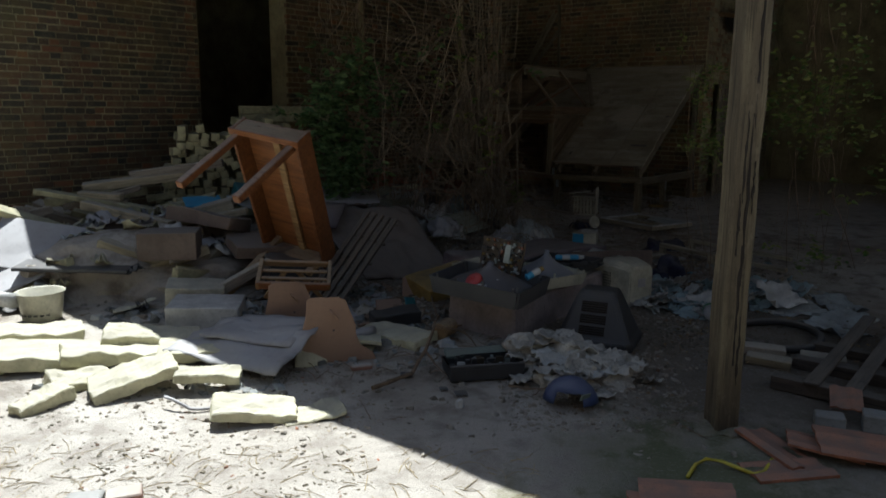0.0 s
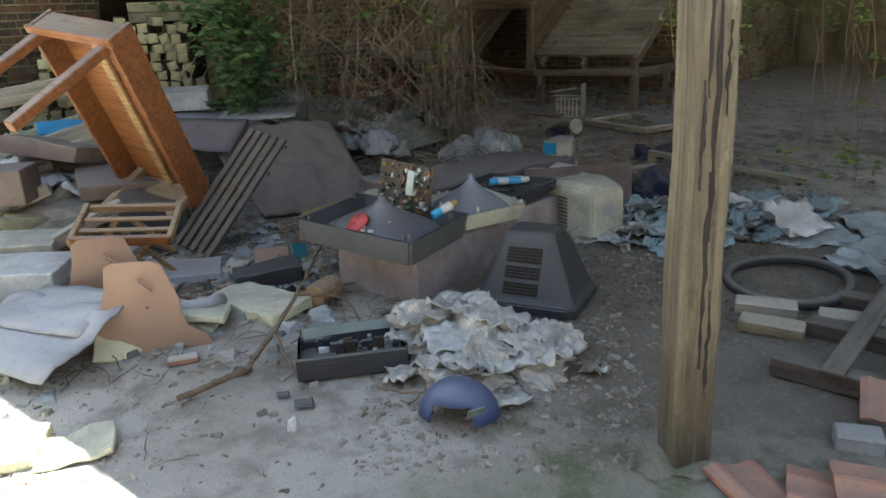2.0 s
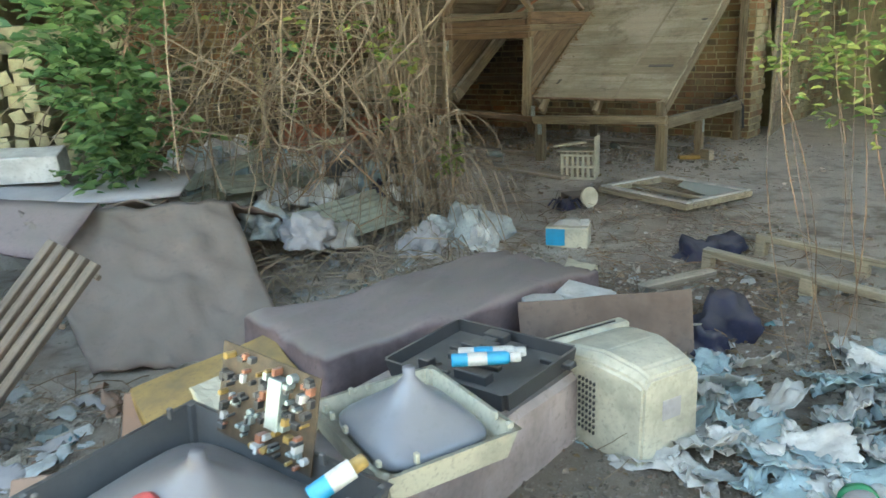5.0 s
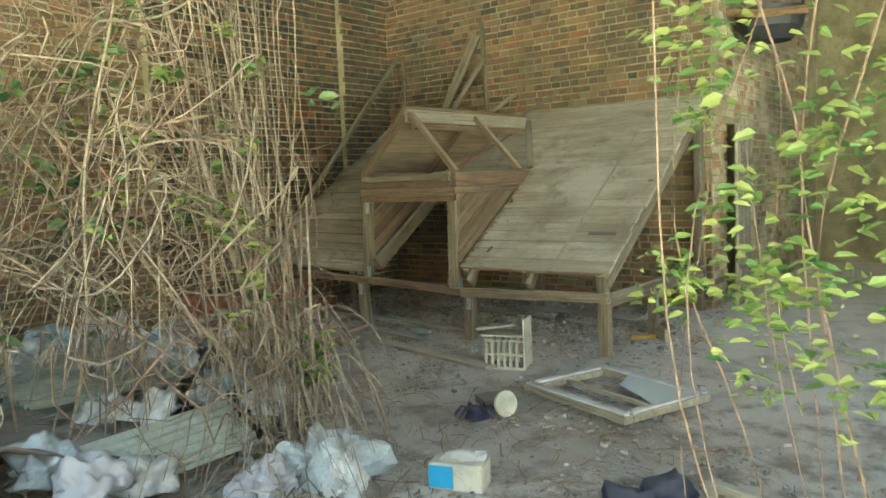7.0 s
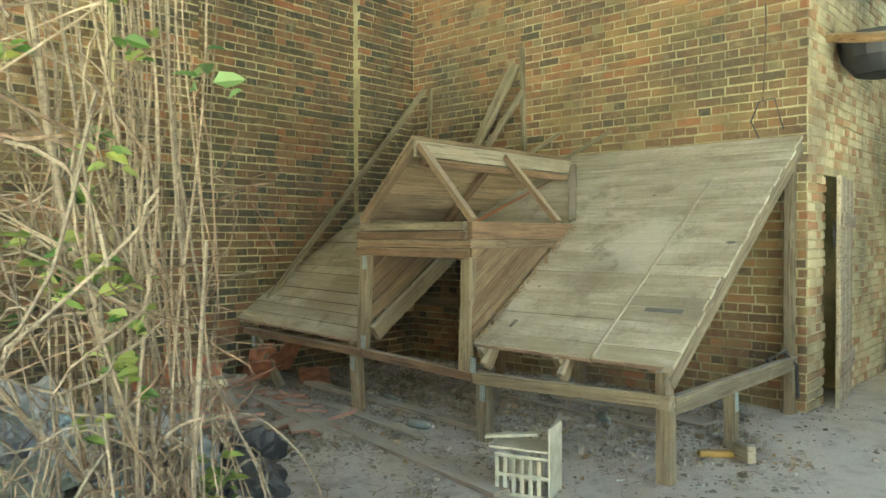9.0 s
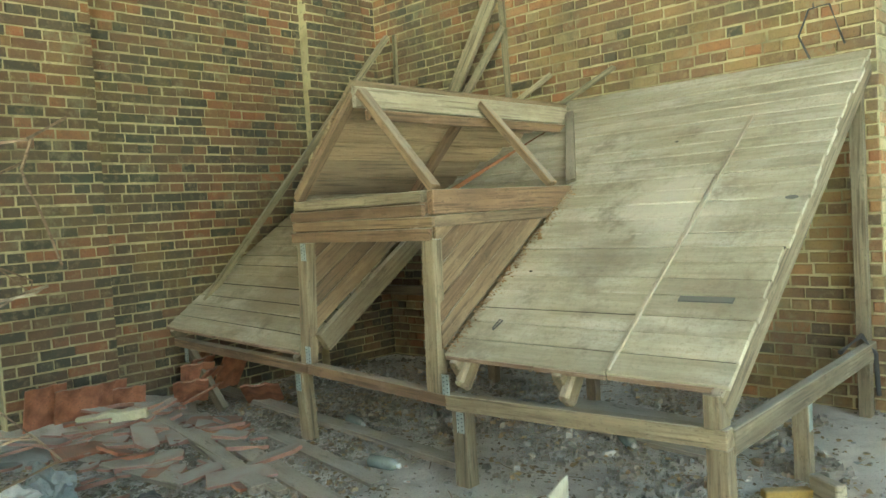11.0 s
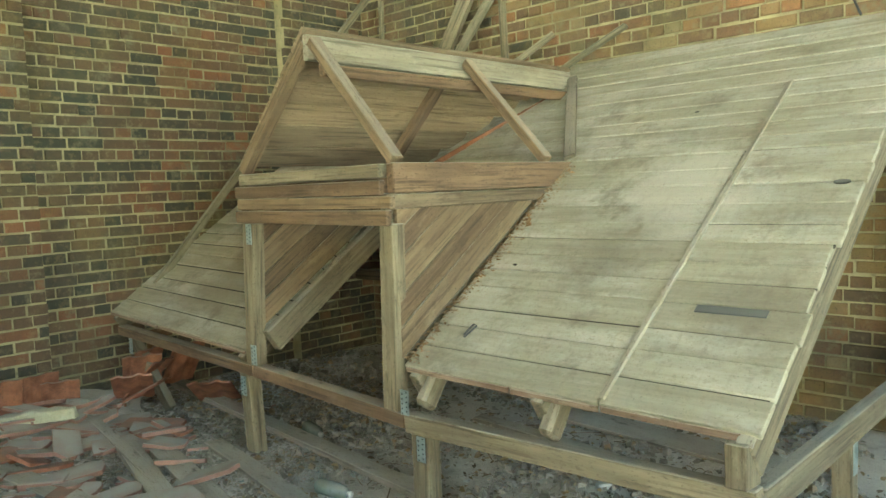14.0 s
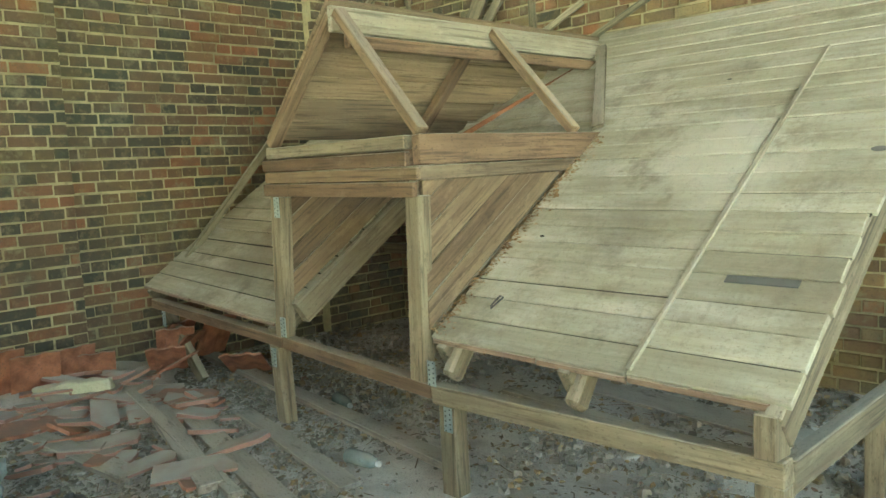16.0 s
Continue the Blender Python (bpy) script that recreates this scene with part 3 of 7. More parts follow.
    beam("ridge_purlin", (UM + 0.04, 0.03, ZR - 0.155), (UM + 0.04, 1.9, ZR - 0.155), 0.05, 0.055, BROWN_WOOD, t)
    for u, vs in ((UL + 0.0, (0.0, 0.93)), (UR - 0.02, (0.0, 0.99))):
        for v in vs:
            beam("rafter", (UM + (0.02 if u > UM else -0.02), v, ZR - 0.03), (u, v, ZL + 0.005), 0.045, 0.06, BROWN_WOOD if v and u < UM else TAN_WOOD, t, up=(0, 1, 0))
    run = Vector((UL - UM, 0, ZL - ZR))
    for i in range(6):
        a = Vector((UM, 0, ZR)) + run * (i / 6)
        b = Vector((UM, 0, ZR)) + run * ((i + 1) / 6 - 0.008)
        mid = (a + b) / 2 + Vector((-0.035, 0, 0.035))
        vend = (mid.z - F_Z) / SLOPE
        side = Vector((run.z, 0, -run.x)).normalized()
        m, ln = span((mid.x, -0.01, mid.z), (mid.x, vend, mid.z), side)
        w = (b - a).length
        part("roof_board", box((0, -w / 2, -0.009), (ln, w / 2, 0.009 + R.uniform(0, 0.003)), 0.001), LINING, t, m=m)
    beam("valley_rafter", (UL + 0.06, 1.18, ZL - 0.0), (UM - 0.03, 1.88, ZR - 0.14), 0.035, 0.045, ORANGE_LATH, t)
    beam("valley_board", (UR - 0.02, 1.19, slope_z(1.19) + 0.022), (UM + 0.03, 1.96, slope_z(1.96) + 0.022), 0.06, 0.025, STUD_WOOD, t, up=nrm)
    # bracket feet under the slope's edge
    for u in (2.87, 3.46):
        m, ln = span((u, 0.16, slope_z(0.16) - 0.05), (u, 0.0, 0.585))
        part("bracket", box((0, -0.028, -0.045), (ln, 0.028, 0.045), 0.014), STUD_WOOD, t, m=m)
    # galvanised nail plates on the joints
    for u, v, z in ((0.21, -0.012, 0.51), (1.575, -0.024, 0.47), (2.865, -0.024, 0.42), (1.715, -0.04, 0.65), (2.80, -0.04, 0.60), (1.735, -0.04, 1.25)):
        plate = part("nail_plate", box((-0.022, -0.002, -0.05), (0.022, 0.002, 0.05)), STEEL, t, "galvanised nail plate", pose(u, v, z))
        for k in range(10):
            part("nail_hole", box((-0.003, -0.0028, -0.003), (0.003, -0.0018, 0.003)), CRACK, plate, m=pose(-0.012 + 0.024 * (k % 2), 0, -0.045 + 0.0098 * k))
    part("nail_plate", box((-0.002, -0.022, -0.06), (0.002, 0.022, 0.06)), STEEL, t, "galvanised nail plate", pose(LEN - 0.008, 0.92, 0.40))
    # knots in the slope
    for u, v in ((3.05, 1.05), (3.9, 0.12), (3.3, 1.5), (2.93, 0.52)):
        part("knot", lathe([(0.012, 0), (0.012, 0.0015)], 10), CRACK, t, "dark knot", pose(u, v, slope_z(v) + 0.001, math.degrees(math.atan(SLOPE))) @ Matrix.Diagonal((1, 0.5, 1, 1)))
    return t


GRIMY = plain("grimy_joint", (0.045, 0.038, 0.027), 0.95, dust=0, grime=0.3)
RED_EDGE = timber("split_red_softwood", (0.33, 0.255, 0.18), (0.13, 0.08, 0.05), dust=0.6)
# Copy of the studwork with shade put into its colour.
SHADED_STUD = timber("shaded_studwork", (0.20, 0.16, 0.10), (0.10, 0.075, 0.045), dust=0.4)
LINING = timber("dormer_lining", (0.33, 0.265, 0.165), (0.20, 0.15, 0.09), dust=0)
CHEEK_WOOD = timber("stained_cheek_board", (0.22, 0.155, 0.085), (0.09, 0.06, 0.035), dust=0.3)
ORANGE_LATH = timber("orange_lath", (0.34, 0.17, 0.075), (0.22, 0.09, 0.04), dust=0.1)
TAN_WOOD = timber("tan_softwood", (0.29, 0.215, 0.122), (0.135, 0.095, 0.055), dust=0.5)
STEEL = plain("galvanised_steel", (0.42, 0.50, 0.50), 0.45, 0.7, dust=0.3, grime=0.3, scale=20)
# Shade inside cracks, holes and slots, put in as near-black; knots share it.
CRACK = plain("crack_shadow", (0.025, 0.02, 0.016), 0.95, dust=0)
bench_frame()




# ---- more surfaces ----
FOAM = plain("yellowed_foam", (0.56, 0.54, 0.36), 0.95, dust=0.75, grime=0.4, scale=5, bump=0.3)
PALE_BLOCK = plain("pale_sawn_end", (0.40, 0.38, 0.225), 0.9, dust=0.3, grime=0.55, scale=11)
HARDBOARD = plain("brown_hardboard", (0.30, 0.19, 0.125), 0.7, dust=0.25, grime=0.2, scale=3)
PAPER = plain("pale_plastic_sheet", (0.40, 0.45, 0.45), 0.55, dust=0.3, grime=0.6, scale=7)
PAPER_B = plain("blue_white_sheet", (0.36, 0.49, 0.52), 0.5, dust=0.2, grime=0.5, scale=7)
WHITE = plain("white_plastic", (0.62, 0.63, 0.60), 0.5, dust=0.35, grime=0.45, scale=6)
RAG = plain("dirty_white_cloth", (0.58, 0.56, 0.49), 0.95, dust=0.35, grime=0.75, scale=9, bump=0.6)
BEIGE = plain("beige_plastic", (0.54, 0.53, 0.41), 0.5, dust=0.4, grime=0.45, scale=7)
BLACK = plain("black_plastic", (0.035, 0.037, 0.04), 0.5, dust=0.35, grime=0.3)
CHARCOAL = plain("charcoal_plastic", (0.036, 0.038, 0.041), 0.5, dust=0.2, grime=0.3)
SLATE = plain("grey_tv_bezel", (0.085, 0.088, 0.09), 0.5, dust=0.25, grime=0.25)
TUBE_GLASS = plain("coated_tube_glass", (0.09, 0.088, 0.10), 0.35, dust=0.25, grime=0.3, scale=3)
TUBE_GREY = plain("graphite_tube_glass", (0.20, 0.21, 0.24), 0.3, dust=0.25, grime=0.2, scale=3)
RED_RUBBER = plain("red_rubber", (0.55, 0.06, 0.055), 0.5, dust=0.15, grime=0.2)
NAVY = plain("navy_cloth", (0.022, 0.025, 0.06), 0.9, dust=0.2)
BLUE = plain("blue_plastic", (0.045, 0.07, 0.17), 0.4, dust=0.25, grime=0.2)
CYAN = plain("cyan_print", (0.05, 0.32, 0.55), 0.4, dust=0.1, grime=0.2)
TEAL = plain("teal_wrap", (0.03, 0.22, 0.26), 0.5, dust=0.15)
GREEN_PANEL = plain("sage_panel", (0.16, 0.21, 0.18), 0.6, dust=0.4)
CIRCUIT = plain("circuit_board", (0.075, 0.055, 0.032), 0.6, dust=0.0, grime=0.6, scale=30)
TERRACOTTA = plain("terracotta", (0.37, 0.16, 0.09), 0.9, dust=0.4, grime=0.65, scale=7, bump=0.4)
DUSTY_TILE = plain("dusty_clay", (0.31, 0.175, 0.13), 0.95, dust=1.3, grime=0.3, scale=7, bump=0.4)
BLOCKWORK = plain("grey_block", (0.30, 0.31, 0.30), 0.95, dust=0.4)
RUBBER = plain("tyre_rubber", (0.03, 0.03, 0.03), 0.8, dust=0.5)
TARP = plain("brown_grey_sheet", (0.165, 0.128, 0.105), 0.85, dust=0.4, grime=0.5, scale=3.5, bump=0.5)
PURPLE = plain("mauve_cloth", (0.18, 0.14, 0.145), 0.95, dust=0.45, grime=0.55, scale=5, bump=0.5)
OCHRE = plain("ochre_foam", (0.36, 0.245, 0.07), 0.95, dust=0.2)
YELLOW = plain("yellow_hose", (0.62, 0.55, 0.05), 0.4, dust=0.1)
GREYSHEET = plain("grey_laminate", (0.36, 0.36, 0.37), 0.6, dust=0.3, grime=0.25, scale=3)
ASBESTOS = plain("grey_green_sheeting", (0.33, 0.36, 0.29), 0.9, dust=0.35, grime=0.4)
DARK_WOOD = timber("dark_softwood", (0.34, 0.305, 0.25), (0.18, 0.155, 0.12), dust=0.85)
CRATE_WOOD = timber("dark_crate", (0.13, 0.105, 0.08), (0.045, 0.036, 0.03), dust=0.25)
PALE_WOOD = timber("pale_batten", (0.42, 0.29, 0.14), (0.25, 0.15, 0.065), dust=0.35)
STEM = timber("dead_stem", (0.34, 0.295, 0.21), (0.16, 0.13, 0.09), dust=0)
BROWN_STEM = timber("brown_stem", (0.28, 0.20, 0.125), (0.14, 0.10, 0.062), dust=0)
LEAF = leaf_material("climber_leaf", (0.06, 0.15, 0.03), (0.36, 0.40, 0.11))
IVY = leaf_material("ivy_leaf", (0.05, 0.12, 0.04), (0.18, 0.28, 0.10))
LITTER = brick_material("leaf_litter", [(0.0, (0.15, 0.125, 0.095)), (0.3, (0.30, 0.265, 0.215)), (0.6, (0.37, 0.335, 0.28)), (0.85, (0.42, 0.385, 0.33)), (0.95, (0.24, 0.16, 0.09)), (1.0, (0.46, 0.45, 0.41))], 0.2)


DARK_LITTER = brick_material("dark_clods", [(0.0, (0.10, 0.08, 0.06)), (0.5, (0.22, 0.185, 0.145)), (0.85, (0.36, 0.32, 0.26)), (0.95, (0.17, 0.09, 0.05)), (1.0, (0.40, 0.38, 0.33))], 0.2)
# Paler litter for the sunny corner, with some of the sunlight in its colour.
SUNLIT_LITTER = brick_material("sunlit_rubble", [(0.0, (0.22, 0.18, 0.12)), (0.4, (0.40, 0.35, 0.26)), (0.9, (0.52, 0.48, 0.40)), (1.0, (0.40, 0.16, 0.08))], 0.2)


# ---- shape helpers ----
def at(x, y, dz=0.0, rx=0, ry=0, rz=0):
    return pose(x, y, ground(x, y) + dz, rx, ry, rz)


def crumple(w, d, amp, seed, n=10, thick=0.002, freq=3.0, edge=0.15, curl=0.0):
    """A creased sheet, centred, resting on z = 0."""
    bm = bmesh.new()
    rr = random.Random(seed)
    top, low = [], []
    for j in range(n + 1):
        for i in range(n + 1):
            x, y = (i / n - 0.5) * w, (j / n - 0.5) * d
            if i in (0, n) or j in (0, n):
                x += rr.uniform(-edge, edge) * w / n * 2
                y += rr.uniform(-edge, edge) * d / n * 2
            z = amp * (abs(noise.noise(Vector((x * freq / max(w, d) * 2 + seed * 3.1, y * freq / max(w, d) * 2, seed)))) * 2.2 + 0.35 * noise.noise(Vector((x * 18, y * 18, seed))))
            z += curl * ((2 * x / w) ** 2)
            top.append(bm.verts.new((x, y, z + thick)))
            low.append(bm.verts.new((x, y, z)))
    k = n + 1
    for j in range(n):
        for i in range(n):
            q = (j * k + i, j * k + i + 1, (j + 1) * k + i + 1, (j + 1) * k + i)
            bm.faces.new([top[a] for a in q])
            bm.faces.new([low[a] for a in q[::-1]])
    rim = [i for i in range(k)] + [j * k + n for j in range(1, k)] + [n * k + i for i in range(n - 1, -1, -1)] + [j * k for j in range(n - 1, 0, -1)]
    for a, b in zip(rim, rim[1:] + rim[:1]):
        bm.faces.new((low[a], low[b], top[b], top[a]))
    for f in bm.faces:
        f.smooth = True
    return lift(bm)


def bag(w, d, h, seed):
    """A slack crumpled bag with creases."""
    bm = lump(w, d, h, seed, 0.4, 4)
    for v in bm.verts:
        if v.co.z > 0.005:
            q = v.co * 17 + noise.noise_vector(v.co * 8) * 2.0 + Vector((seed, 0, 0))
            v.co.z = max(0.004, 0.85 * v.co.z + 0.05 * (0.28 - abs(noise.noise(q))) + 0.028 * (0.28 - abs(noise.noise(q * 2.2))))
    for f in bm.faces:
        f.smooth = True
    return bm


def lump(w, d, h, seed, rough=0.25, sub=3):
    """A lumpy heap or bundle with a flat foot."""
    bm = bmesh.new()
    bmesh.ops.create_icosphere(bm, subdivisions=sub, radius=1.0)
    for v in bm.verts:
        k = 1 + rough * (noise.noise(v.co * 1.6 + Vector((seed, 0, 0))) * 1.6 + noise.noise(v.co * 5 + Vector((0, seed, 0))) * 0.6)
        v.co = Vector((v.co.x * w / 2 * k, v.co.y * d / 2 * k, max(v.co.z * h * k, -0.02)))
    return bm


def warp(bm, amount, freq=3.0, seed=0.0):
    for v in bm.verts:
        v.co += noise.noise_vector(v.co * freq + Vector((seed, seed, 0))) * amount
    return bm


def slab(name, m, w, d, h, mat, label, category, group="", bend=0.006, bevel=0.006):
    """A loose board, block or batt with uneven faces."""
    bm = box((-w / 2, -d / 2, 0), (w / 2, d / 2, h), bevel)
    if max(w, d) > 0.25:
        bmesh.ops.subdivide_edges(bm, edges=[e for e in bm.edges if e.calc_length() > 0.12], cuts=3, use_grid_fill=True)
    warp(bm, bend, 5, w * 37 + d)
    if mat is FOAM:         # torn, crumbling edges
        bmesh.ops.subdivide_edges(bm, edges=[e for e in bm.edges if e.calc_length() > 0.035], cuts=2, use_grid_fill=True)
        warp(warp(bm, 0.016, 11, d * 23), 0.006, 34, w * 11)
    return tagged(part(name, bm, mat, None, "", m), label, category, group)


def smooth(ob, on=True):
    for f in ob.data.polygons:
        f.use_smooth = on
    return ob


# ---- the left heap: a mound of broken stuff under everything ----
def mound(name, x, y, w, d, h, seed, label):
    ob = part(name, lump(w, d, h, seed, 0.18, 4), EARTH, None, "", pose(x, y, ground(x, y) - 0.03))
    return tagged(ob, label, "rubble heap", kind="stuff")


mound("rubble_heap", -2.7, 6.6, 2.6, 2.0, 0.5, 3, "mound of dusty broken rubbish and earth")
mound("rubble_heap", -0.9, 8.6, 1.9, 1.5, 0.26, 9, "low mound of dusty rubbish under dead climbers")
mound("rubble_heap", -2.3, 8.6, 1.8, 1.4, 0.55, 5, "mound of rubbish below a stack of blocks")


def scatter(name, n, x0, x1, y0, y1, smin, smax, mat, label, seed, keep=None, tall=(0.12, 0.5)):
    """Crumbs, chips and leaf bits lying on the earth: too many to count."""
    rr = random.Random(seed)
    vs, fs = [], []
    for _ in range(n):
        x, y = rr.uniform(x0, x1), rr.uniform(y0, y1)
        if keep and not keep(x, y):
            continue
        s = smin * (smax / smin) ** (rr.random() ** 2)
        a, t = rr.uniform(0, 6.28), rr.uniform(0.15, 0.8)
        z = ground(x, y) + relief(x, y) - 0.002
        w, d, h = s, s * rr.uniform(0.35, 0.9), s * rr.uniform(*tall)
        b = len(vs)
        ca, sa = math.cos(a), math.sin(a)
        for dx, dy, dz in ((-1, -1, 0), (1, -0.8, 0), (0.8, 1, 0), (-0.9, 0.7, 0), (-0.7, -0.8, 1), (0.8, -0.6, t), (0.6, 0.7, 1), (-0.8, 0.5, t)):
            px, py = dx * w / 2, dy * d / 2
            vs.append((x + ca * px - sa * py, y + sa * px + ca * py, z + dz * h))
        fs += [(b, b + 1, b + 5, b + 4), (b + 1, b + 2, b + 6, b + 5), (b + 2, b + 3, b + 7, b + 6), (b + 3, b, b + 4, b + 7), (b + 4, b + 5, b + 6, b + 7)]
    me = bpy.data.meshes.new(name)
    me.from_pydata(vs, [], fs)
    me.materials.append(mat)
    return tagged(new(name, me), label, "debris", kind="stuff")


CRUMBS = brick_material("floor_crumbs", [(0.0, (0.20, 0.17, 0.135)), (0.35, (0.34, 0.31, 0.265)), (0.7, (0.46, 0.43, 0.375)), (0.86, (0.33, 0.19, 0.13)), (0.93, (0.22, 0.16, 0.08)), (1.0, (0.58, 0.56, 0.51))], 0.1)
CLODS = brick_material("earth_clods", [(0.0, (0.17, 0.145, 0.115)), (0.5, (0.30, 0.27, 0.225)), (0.85, (0.40, 0.37, 0.315)), (0.95, (0.30, 0.20, 0.09)), (1.0, (0.46, 0.44, 0.39))], 0.1)
clear = lambda x, y: noise.noise(Vector((x * 1.3, y * 1.3, 11))) > -0.12
scatter("floor_litter", 15000, -3.6, 4.6, 3.2, 13.5, 0.008, 0.05, LITTER, "small chips, crumbs and dead leaves on earth", 1, clear)
scatter("floor_litter", 15000, -2.0, 3.4, 10.2, 14.6, 0.006, 0.034, CRUMBS, "dense rubble crumbs and dust below the frame", 2)
scatter("floor_litter", 5000, -2.8, -0.3, 2.5, 4.3, 0.005, 0.03, SUNLIT_LITTER, "chips of rubble and straw, paled for the sun", 3)
scatter("floor_litter", 2500, 0.3, 1.4, 3.5, 4.7, 0.008, 0.04, LITTER, "grey crumbs round a heap of rags", 4)
scatter("floor_litter", 6000, -1.3, 0.3, 4.7, 6.3, 0.01, 0.05, LITTER, "grey shredded scraps on earth", 5, lambda x, y: noise.noise(Vector((x * 2, y * 2, 5))) > 0)
scatter("floor_litter", 3500, 1.2, 2.4, 4.3, 5.6, 0.006, 0.03, DARK_LITTER, "dark crumbs and dead leaves on soil", 7)
scatter("floor_litter", 2600, 1.2, 3.0, 7.0, 9.0, 0.008, 0.05, LITTER, "dead leaves and crumbs on trodden earth", 6, clear)

SCRAPS = brick_material("paper_scraps", [(0.0, (0.10, 0.095, 0.085)), (0.25, (0.25, 0.25, 0.235)), (0.55, (0.40, 0.43, 0.43)), (0.8, (0.58, 0.59, 0.56)), (0.93, (0.30, 0.22, 0.14)), (1.0, (0.12, 0.26, 0.32))], 0.15)
scatter("paper_scraps", 700, -1.6, 0.2, 4.3, 6.4, 0.02, 0.11, SCRAPS, "torn paper and plastic scraps on earth", 21, clear)
scatter("paper_scraps", 900, -2.6, -0.9, 3.9, 5.6, 0.02, 0.12, SCRAPS, "torn scraps among foam batts", 22, clear)
scatter("paper_scraps", 500, 1.3, 3.2, 5.4, 7.6, 0.015, 0.09, SCRAPS, "scraps of plastic and paper round the heap", 23, clear)
scatter("paper_scraps", 700, -1.6, 0.6, 6.9, 9.2, 0.02, 0.12, SCRAPS, "pale litter under dead stems", 24)
scatter("paper_scraps", 260, 0.6, 3.6, 8.6, 12.0, 0.008, 0.04, SCRAPS, "stray scraps on trodden earth", 25)
scatter("dark_clods", 5000, 0.9, 2.6, 5.9, 8.0, 0.008, 0.04, DARK_LITTER, "dead leaves and dark soil crumbs", 26, lambda x, y: noise.noise(Vector((x * 1.6, y * 1.6, 2))) > -0.05)
scatter("dark_clods", 4200, -1.1, 0.25, 4.85, 6.1, 0.008, 0.045, DARK_LITTER, "dark shredded scraps and leaf mould by the plinth", 71, lambda x, y: noise.noise(Vector((x * 2.4, y * 2.4, 9))) > 0.02, (0.2, 0.7))
scatter("dark_clods", 3600, 0.75, 1.9, 4.7, 6.2, 0.006, 0.032, DARK_LITTER, "dark soil and leaf mould along the plinth", 72, None, (0.2, 0.6))
scatter("leaf_mould", 9000, -1.5, 1.1, 10.8, 13.2, 0.010, 0.045, CLODS, "brown leaf mould and crumbs between broken tiles", 74, None, (0.25, 0.7))
scatter("dark_clods", 3000, -0.6, 1.4, 9.6, 11.6, 0.008, 0.045, CLODS, "loose brown clods on the trodden floor", 73, lambda x, y: noise.noise(Vector((x * 1.9, y * 1.9, 6))) > 0.05, (0.3, 0.7))
under = lambda x, y: (B.inverted() @ Vector((x, y, 0))).y > 0.12 and (B.inverted() @ Vector((x, y, 0))).x > 0
scatter("dark_clods", 14000, -0.8, 3.6, 10.6, 14.2, 0.012, 0.055, CLODS, "loose brown clods and dead leaves inside the hen house", 27, lambda x, y: under(x, y) and noise.noise(Vector((x * 2.2, y * 2.2, 4))) > -0.10, (0.4, 0.8))
scatter("floor_litter", 6500, -1.6, 1.0, 10.7, 13.2, 0.008, 0.04, CRUMBS, "grey crumbs between broken tiles", 28)


def twigs(name, n, x0, x1, y0, y1, lmin, lmax, r, mat, label, seed, high=0.03):
    """Loose thin stalks lying about: too many to count."""
    rr = random.Random(seed)
    vs, fs = [], []
    for _ in range(n):
        x, y = rr.uniform(x0, x1), rr.uniform(y0, y1)
        ln, a = rr.uniform(lmin, lmax), rr.uniform(0, 6.28)
        bend, hump = rr.gauss(0, 0.5), rr.uniform(0, high)
        rad = r * rr.uniform(0.6, 1.5)
        for k in range(4):
            f = k / 3
            aa = a + bend * f
            px, py = x + math.cos(aa) * ln * (f - 0.5), y + math.sin(aa) * ln * (f - 0.5)
            pz = ground(px, py) + relief(px, py) + rad + hump * 4 * f * (1 - f)
            b = len(vs)
            for dx, dz in ((-1, -0.6), (1, -0.6), (0, 1)):
                vs.append((px - math.sin(aa) * dx * rad, py + math.cos(aa) * dx * rad, pz + dz * rad))
            if k:
                for i in range(3):
                    fs.append((b - 3 + i, b - 3 + (i + 1) % 3, b + (i + 1) % 3, b + i))
    me = bpy.data.meshes.new(name)
    me.from_pydata(vs, [], fs)
    me.materials.append(mat)
    return tagged(new(name, me), label, "twigs", kind="stuff")


STRAW = timber("pale_straw", (0.58, 0.50, 0.33), (0.38, 0.31, 0.18), dust=0)
twigs("straw", 420, -2.2, 0.4, 2.0, 3.3, 0.04, 0.16, 0.0016, STRAW, "dry straw lying in the sun", 1, 0.012)
twigs("twigs", 420, -1.6, 0.4, 4.2, 6.4, 0.05, 0.3, 0.002, BROWN_STEM, "thin dry twigs on the floor", 2)
twigs("twigs", 420, 0.2, 3.0, 6.6, 9.6, 0.06, 0.4, 0.002, BROWN_STEM, "thin dry twigs on trodden earth", 3, 0.06)
twigs("twigs", 500, -1.6, 0.9, 7.0, 9.4, 0.15, 0.7, 0.003, STEM, "fallen dead stems below the climber", 4, 0.22)
twigs("twigs", 260, -0.5, 3.4, 9.5, 13.0, 0.04, 0.22, 0.002, BROWN_STEM, "thin twigs on dusty earth", 5)

